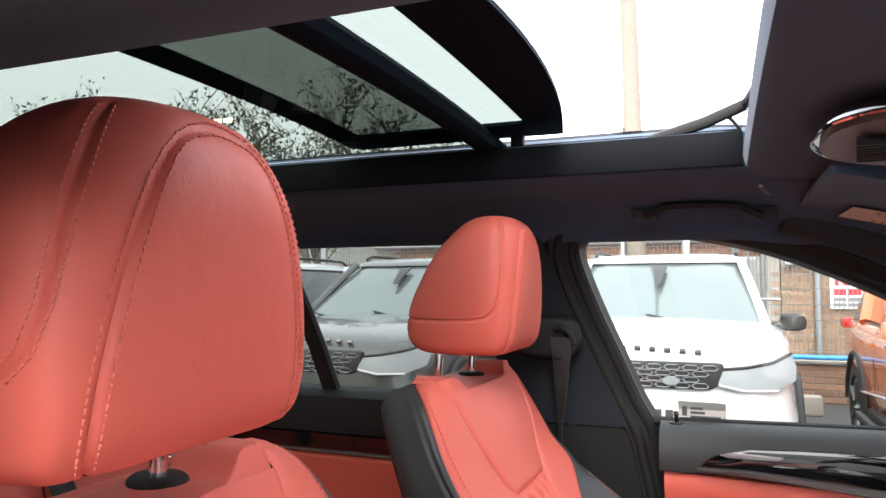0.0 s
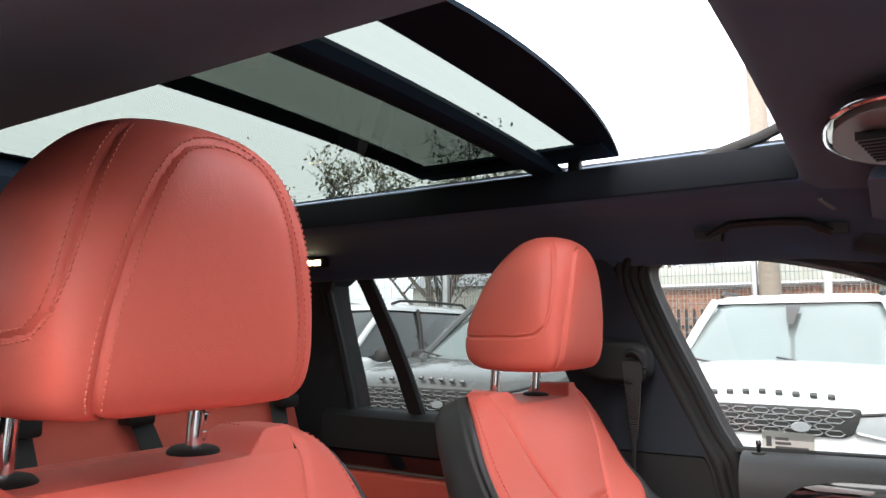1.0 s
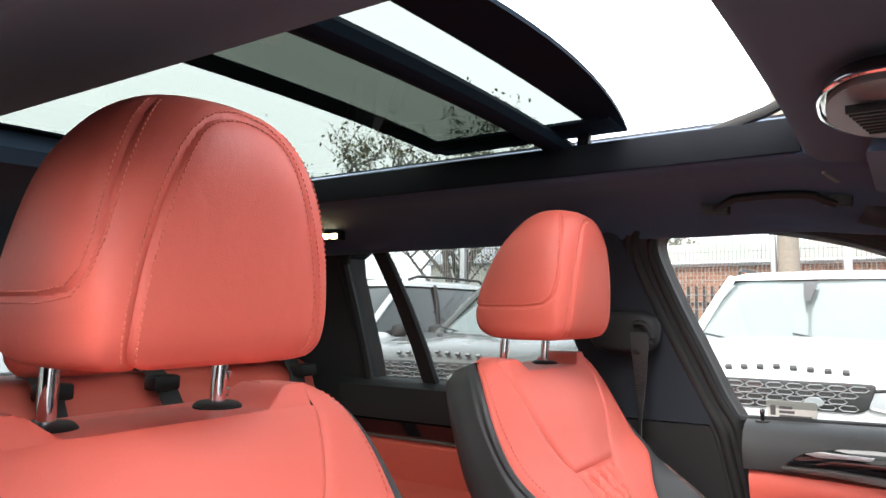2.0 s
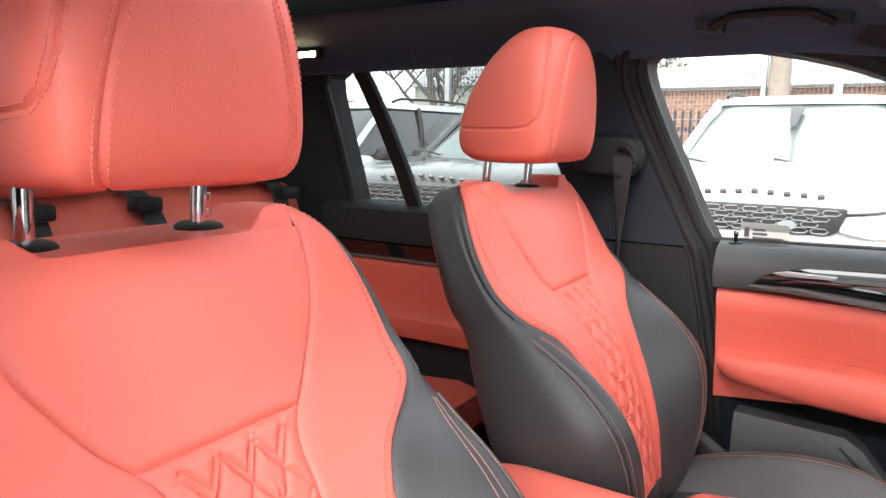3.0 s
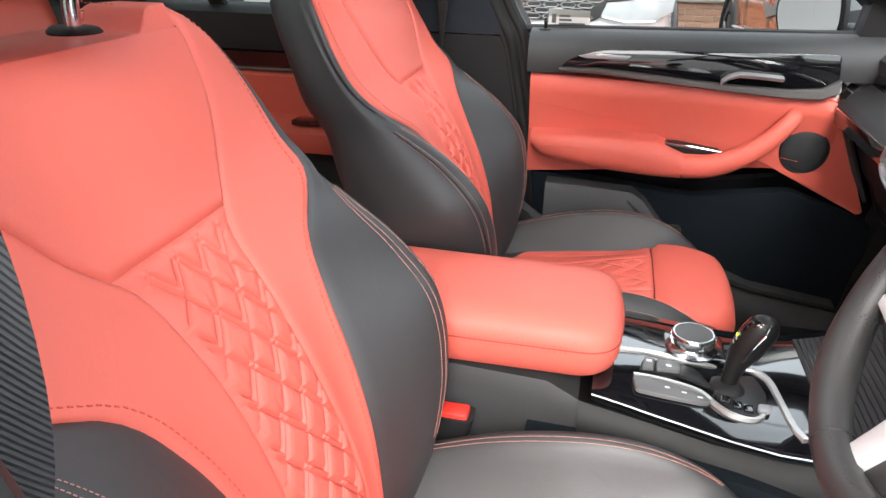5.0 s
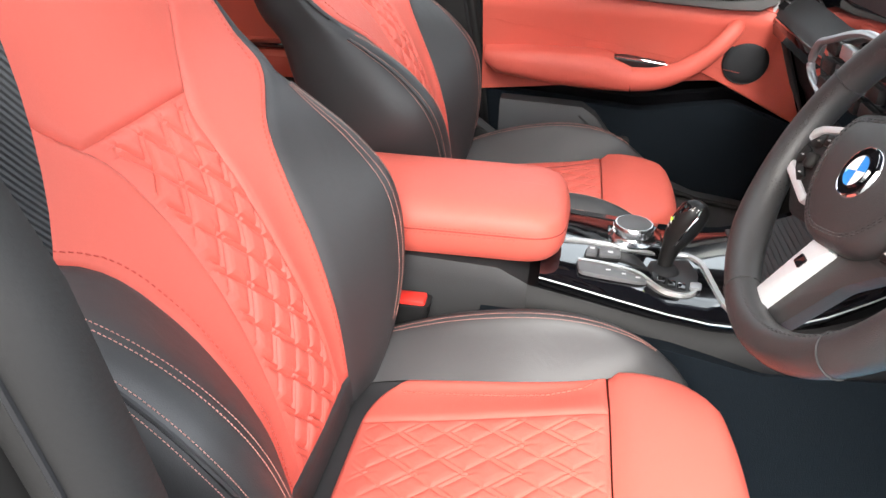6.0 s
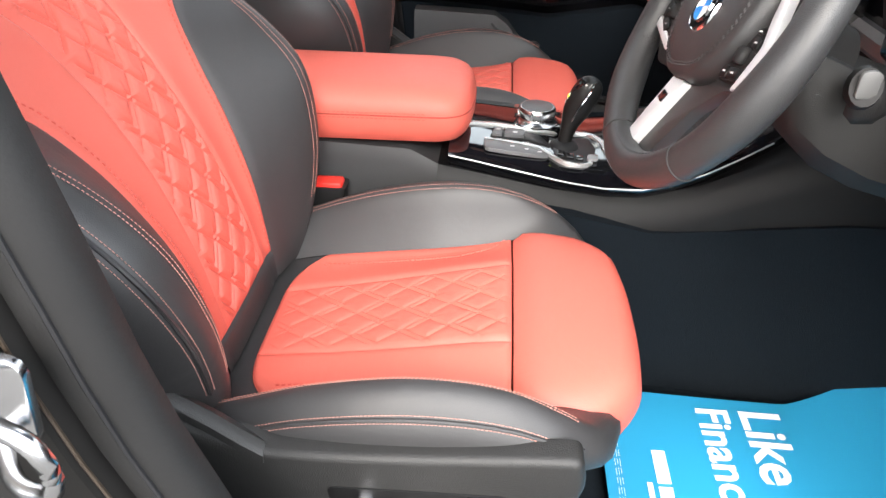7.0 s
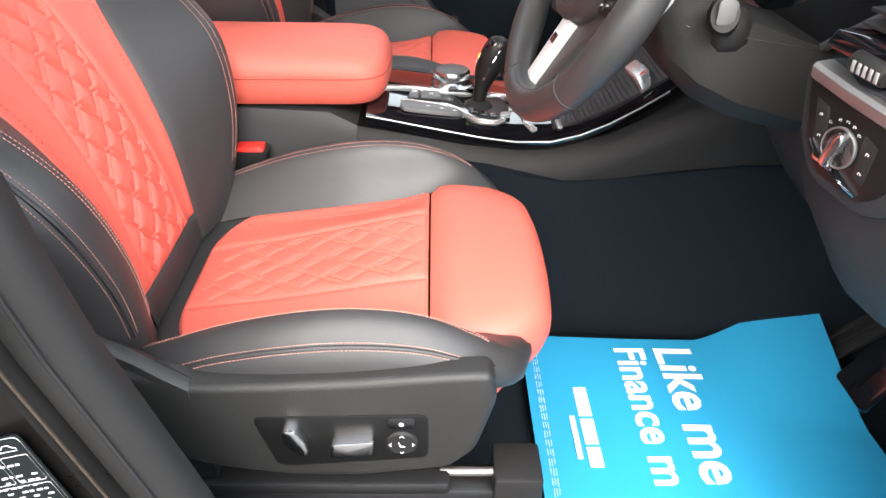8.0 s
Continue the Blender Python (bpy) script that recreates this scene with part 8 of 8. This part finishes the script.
for r in range(6):
    for k in range(16):
        x = 0.30 + 0.225 * k + (0.1125 if r % 2 else 0)
        if me_b is None:
            me_b = mesh_of("brick", boxed(-0.1075, 0.1075, -0.012, 0.0, -0.0325, 0.0325, 0.004, seg=1), BRICK)
        b_ = new("brick", me_b)
        b_.parent = wall
        b_.location = (x, -0.10, 0.0385 + 0.075 * r)
rest = bmesh.new()
for r in range(6):
    for k in range(-62, 52):
        x = 0.30 + 0.225 * k + (0.1125 if r % 2 else 0)
        if 0.0 < x - 0.18 < 3.7:
            continue
        v = [rest.verts.new((x + a, -0.112 + c, 0.0385 + 0.075 * r + b)) for c in (0, 0.012) for a, b in ((-0.105, -0.032), (0.105, -0.032), (0.105, 0.032), (-0.105, 0.032))]
        rest.faces.new(v[:4])
        for i in range(4):
            rest.faces.new((v[i], v[i + 4], v[(i + 1) % 4 + 4], v[(i + 1) % 4]))
tagged(part("brick_rest", rest, BRICKS, wall), kind="stuff")
part("wall_cap", boxed(-14, 12, -0.13, 0.13, 0.455, 0.50, 0.01), MORTAR, wall)
rail = thing("guard_rail", "bright blue painted steel guard rail", "rail", (0, FENCE_Y - 0.12, 0))
BLUEP = mat("blue_paint", (0.05, 0.28, 0.62), 0.4, spots=0.3, spot_size=4)
part("rail_bar", tubed([(-2, 0, 0.55), (3, 0, 0.55), (10, 0, 0.55)], 0.03, 10), BLUEP, rail)
for x in (-1.5, 0.1, 2.6, 5.0):
    part("rail_post", tubed([(x, 0, 0.0), (x, 0, 0.55)], 0.025, 8), BLUEP, rail)
blk = thing("concrete_block", "loose concrete block on the asphalt", "block", (0.78, 7.9, 0.0))
part("block_body", boxed(-0.18, 0.18, -0.1, 0.1, 0, 0.2, 0.012), MORTAR, blk)

fence = thing("fence", "grey welded mesh fence on steel posts", "fence", (0, FENCE_Y + 0.25, 0))
for x in (-13.4, -10.9, -8.4, -5.9, -3.2, -0.44, 2.1, 4.6, 7.1, 9.6):
    part("fence_post", boxed(x - 0.045, x + 0.045, -0.04, 0.04, 0, 2.9, 0.006), STEEL, fence)
wires = bmesh.new()
for k in range(0, 480):
    x = -14 + 0.05 * k
    if -14 < x < 10:
        v = [wires.verts.new((x + a, b, z)) for z in (0.35, 2.75) for a, b in ((-0.0042, 0), (0.0042, -0.004), (0.0042, 0.004))]
        for i in range(3):
            wires.faces.new((v[i], v[(i + 1) % 3], v[3 + (i + 1) % 3], v[3 + i]))
for k in range(13):
    z = 0.4 + 0.19 * k
    v = [wires.verts.new((x, b, z + a)) for x in (-14, 10) for a, b in ((-0.004, 0.004), (0.004, 0.004), (0.0, -0.006))]
    for i in range(3):
        wires.faces.new((v[i], v[(i + 1) % 3], v[3 + (i + 1) % 3], v[3 + i]))
tagged(part("fence_wire", wires, WIRE, fence), kind="stuff")
WOOD = mat("weathered_pole", (0.20, 0.165, 0.135), 0.85, grain=0.4, grain_size=30, bump=0.5, bump_size=25, spots=0.3, spot_size=2)
pole = thing("utility_pole", "tall weathered timber utility pole beside the fence", "pole", (-1.02, FENCE_Y - 0.45, 0))
part("pole_shaft", tubed([(0.03, 0, 0), (0.02, 0, 2.5), (-0.04, 0, 5.5), (-0.10, 0, 8.5)], [0.13, 0.115, 0.10, 0.085], 14), WOOD, pole)
part("cable_guard", boxed(-0.16, -0.11, -0.06, 0.06, 0, 3.4, 0.01), STEEL, pole)


# ---- buildings ----
def brick_wall(bm, x0, x1, z0, z1, holes=()):
    """Running-bond brick faces on the plane y = 0."""
    r = 0
    z = z0
    while z < z1 - 0.02:
        x = x0 + (0.12 if r % 2 else 0)
        while x < x1 - 0.05:
            a, b = x, min(x + 0.23, x1)
            if not any(h[0] < b and h[1] > a and h[2] < z + 0.08 and h[3] > z for h in holes):
                v = [bm.verts.new((p, -0.012, q)) for p, q in ((a, z), (b - 0.012, z), (b - 0.012, z + 0.066), (a, z + 0.066))]
                w = [bm.verts.new((q.co.x, 0.0, q.co.z)) for q in v]
                bm.faces.new(v)
                for i in range(4):
                    bm.faces.new((v[i], w[i], w[(i + 1) % 4], v[(i + 1) % 4]))
            x += 0.24
        z += 0.078
        r += 1


CLADDING = mat("pale_roof_cladding", (0.40, 0.41, 0.37), 0.6, spots=0.25, spot_size=0.8)
WHITEFRAME = mat("white_window_frame", (0.7, 0.71, 0.72), 0.4)
PALEGLASS = mat("pale_window", (0.55, 0.60, 0.62), 0.1, metal=0.4)
ware = thing("warehouse", "long low brick warehouse with pale metal roof edge", "building", (0, 15.0, 0))
holes = [(-5.6, -4.2, 0.9, 2.1), (-2.6, -1.5, 1.15, 2.05), (-1.15, -0.2, 1.15, 2.05), (0.0, 0.7, 1.2, 2.0)]
bm = bmesh.new()
brick_wall(bm, -7.5, 1.4, 0, 2.35, holes)
tagged(part("brickwork", bm, BRICKS, ware), kind="stuff")
part("core", boxed(-8, 2.0, 0.005, 5.0, 0, 2.4), MORTAR, ware)
part("roof_edge", boxed(-8, 2.1, -0.12, 0.1, 2.36, 2.78, 0.02), CLADDING, ware, "pale metal roof edge")
part("eaves_gutter", tubed([(-8, -0.16, 2.36), (2.1, -0.16, 2.36)], 0.05, 8), STEEL, ware)
part("roof_slope", loft([[Vector((x, y, z)) for y, z in ((-0.1, 2.78), (2.5, 3.0), (5.1, 2.9), (5.1, 2.7))] for x in (-8, 2.1)]), CLADDING, ware)
for k in range(60):
    part("roof_rib", boxed(-7.95 + 0.168 * k, -7.91 + 0.168 * k, -0.135, -0.118, 2.38, 2.77), CLADDING, ware)
part("roof_vent", boxed(-3.6, -3.0, 0.2, 0.7, 2.78, 2.98, 0.02), STEEL, ware)
for x0, x1, z0, z1 in holes:
    w_ = part("window", boxed(x0, x1, -0.03, 0.02, z0, z1, 0.01), WHITEFRAME, ware, "white framed window")
    n = max(2, round((x1 - x0) / 0.5))
    for k in range(n):
        part("pane", boxed(x0 + 0.05 + (x1 - x0 - 0.05) * k / n, x0 + (x1 - x0 - 0.05) * (k + 1) / n, -0.034, -0.028, z0 + 0.06, z1 - 0.06), PALEGLASS, w_)
unit = thing("brick_unit", "taller orange-brown brick building with a signboard", "building", (0, 12.2, 0))
bm = bmesh.new()
brick_wall(bm, 0.75, 6.0, 0.0, 4.2, [(0.95, 1.3, 1.75, 2.35)])
tagged(part("brickwork", bm, mat("orange_brickwork", (0.34, 0.205, 0.125), 0.85, island=0.4, grain=0.3, grain_size=30, spots=0.2, spot_size=2), unit), kind="stuff")
part("core", boxed(0.7, 6.0, 0.005, 2.5, 0, 4.25), MORTAR, unit)
part("drain_pipe", tubed([(1.42, -0.08, 0), (1.42, -0.08, 4.2)], 0.05, 10), STEEL, unit)
part("meter_box", boxed(0.95, 1.3, -0.16, 0.0, 1.75, 2.35, 0.01), WHITEFRAME, unit, "pale metal wall box")
part("fascia", boxed(0.65, 6.05, -0.15, 0.1, 4.2, 4.4, 0.02), CLADDING, unit)
sign = thing("signboard", "white signboard with red letters on the brick wall", "sign", (1.95, 12.15, 1.65))
part("board", boxed(-0.36, 0.36, -0.03, 0.03, -0.62, 0.62, 0.005), WHITEFRAME, sign)
REDINK = mat("red_sign_ink", (0.6, 0.03, 0.04), 0.5)
INKG = mat("grey_sign_ink", (0.25, 0.22, 0.24), 0.5)


def sign_text(body, size, x, z):
    cu = bpy.data.curves.new("lettering", "FONT")
    cu.body, cu.size, cu.extrude, cu.offset = body, size, 0.002, 0.006
    ob = bpy.data.objects.new("lettering", cu)
    me = bpy.data.meshes.new_from_object(ob)
    bpy.data.objects.remove(ob)
    bm = bmesh.new()
    bm.from_mesh(me)
    bmesh.ops.transform(bm, matrix=Matrix.Translation((x, -0.034, z)) @ pose(0, 0, 0, 90, 0, 0), verts=bm.verts)
    part("lettering", bm, REDINK, sign, "red printed letters")


sign_text("KO", 0.30, -0.26, 0.24)
sign_text("K.O", 0.30, -0.30, -0.24)
for z0, z1, m in ((0.16, 0.20, INKG), (0.08, 0.12, INKG), (0.0, 0.04, INKG), (-0.40, -0.30, REDINK), (-0.50, -0.44, INKG), (-0.58, -0.53, INKG), (0.50, 0.56, INKG)):
    for k in range(3):
        part("sign_bar", boxed(-0.31 + 0.21 * k, -0.13 + 0.21 * k, -0.034, -0.031, z0, z1), m, sign)
gate = thing("steel_gate", "galvanised steel gate and frame between the buildings", "gate", (0.35, 10.6, 0))
for x in (-0.2, 0.0, 0.22, 0.42):
    part("gate_post", tubed([(x, 0, 0), (x, 0, 2.5), (x + 0.12, 0, 2.75), (x + 0.35, 0, 2.85)], 0.03, 8), STEEL, gate)
for z in (0.4, 1.2, 2.0, 2.45):
    part("gate_bar", tubed([(-0.2, 0, z), (0.42, 0, z)], 0.02, 8), STEEL, gate)
palis = thing("palisade", "dark steel palisade fence by the warehouse", "fence", (0, 11.5, 0))
for k in range(36):
    part("pale", boxed(-6.5 + 0.13 * k, -6.44 + 0.13 * k, -0.01, 0.01, 0, 1.75, 0.004, seg=1), CLAD, palis)
for z in (0.4, 1.45):
    part("palisade_rail", boxed(-6.6, -1.8, 0.01, 0.05, z - 0.03, z + 0.03), CLAD, palis)
far = thing("long_brick_wall", "long dark red brick wall behind the parked cars", "wall", (0, 16.0, 0))
DARKBRICK = mat("dark_brickwork", (0.20, 0.10, 0.07), 0.9, island=0.4, grain=0.3, grain_size=30, spots=0.3, spot_size=1)
bm = bmesh.new()
brick_wall(bm, -30, -8.2, 0, 2.0)
tagged(part("brickwork", bm, DARKBRICK, far), kind="stuff")
part("core", boxed(-30, -8.0, 0.005, 0.3, 0, 2.02), MORTAR, far)
shed = thing("grey_shed", "grey metal shed far behind the wall", "building", (-12.5, 24, 0))
part("shed_wall", boxed(-3, 3, -2, 2, 0, 3.2, 0.03), CLADDING, shed)
part("shed_roof", loft([[Vector((x, y, z)) for y, z in ((-2.2, 3.1), (0, 4.2), (2.2, 3.1))] for x in (-3.2, 3.2)]), STEEL, shed)
# unseen block added behind the view, only to shape the light
shade = thing("unseen_block", "plain pale block added out of view to shape the light", "building", (0, -26, 0))
part("office_wall", boxed(-25, 25, -5, 0, 0, 4.5, 0.05), CLADDING, shade)


# ---- trees ----
BARK = mat("tree_bark", (0.10, 0.085, 0.07), 0.9, bump=0.6, bump_size=20, grain=0.4, grain_size=20)
LEAF = mat("young_leaves", (0.085, 0.095, 0.045), 0.7, island=0.7)


def tree(at, height, spread, seed, count):
    rnd = random.Random(seed)
    t = thing("tree", "thin-branched tree with sparse young leaves", "tree", at, "trees behind the yard")
    wood, leaf = bmesh.new(), bmesh.new()
    tips = []

    def grow(p, d, length, r, depth):
        pts, q = [p], p
        for i in range(4):
            d = (d + Vector((rnd.uniform(-1, 1), rnd.uniform(-1, 1), rnd.uniform(-0.3, 0.6))) * 0.16).normalized()
            q = q + d * length / 4
            pts.append(q)
        tube(wood, pts, [r * (1 - 0.12 * i) for i in range(5)], 5 if depth else 8)
        if depth >= 2:
            tips.extend(pts[1:])
        if depth < 4:
            for k in range(rnd.choice((3, 4)) if depth else 6):
                s = pts[rnd.choice((2, 3, 4))] if depth else pts[1] + (pts[4] - pts[1]) * rnd.random()
                a = rnd.random() * math.tau
                out = Vector((math.cos(a), math.sin(a), rnd.uniform(0.2, 0.9))).normalized()
                grow(s, (d * 0.5 + out * spread).normalized(), length * rnd.uniform(0.5, 0.7), r * 0.5, depth + 1)
    grow(Vector((0, 0, 0)), Vector((0, 0, 1)), height * 0.5, height * 0.018, 0)
    for i in range(count):
        c = rnd.choice(tips) + Vector((rnd.gauss(0, 0.16), rnd.gauss(0, 0.16), rnd.gauss(0, 0.14)))
        a, b = Vector((rnd.gauss(0, 1), rnd.gauss(0, 1), rnd.gauss(0, 1))).normalized(), Vector((rnd.gauss(0, 1), rnd.gauss(0, 1), rnd.gauss(0, 1))).normalized()
        s = rnd.uniform(0.035, 0.08)
        v = [leaf.verts.new(c + a * s), leaf.verts.new(c + b * s * 0.6), leaf.verts.new(c - a * s), leaf.verts.new(c - b * s * 0.6)]
        leaf.faces.new(v)
    part("trunk", wood, BARK, t)
    tagged(part("crown", leaf, LEAF, t), kind="stuff")


for k, (x, y, h) in enumerate(((-14.0, 14.6, 8.2), (-10.2, 15.5, 7.6), (-8.3, 17.0, 7.2), (-18.0, 14.0, 7.0), (-6.6, 19.0, 6.4), (-24.0, 12.0, 8.0), (-12.0, 18.5, 7.4))):
    tree((x, y, 0), h, 0.95, 11 + k, 2600)
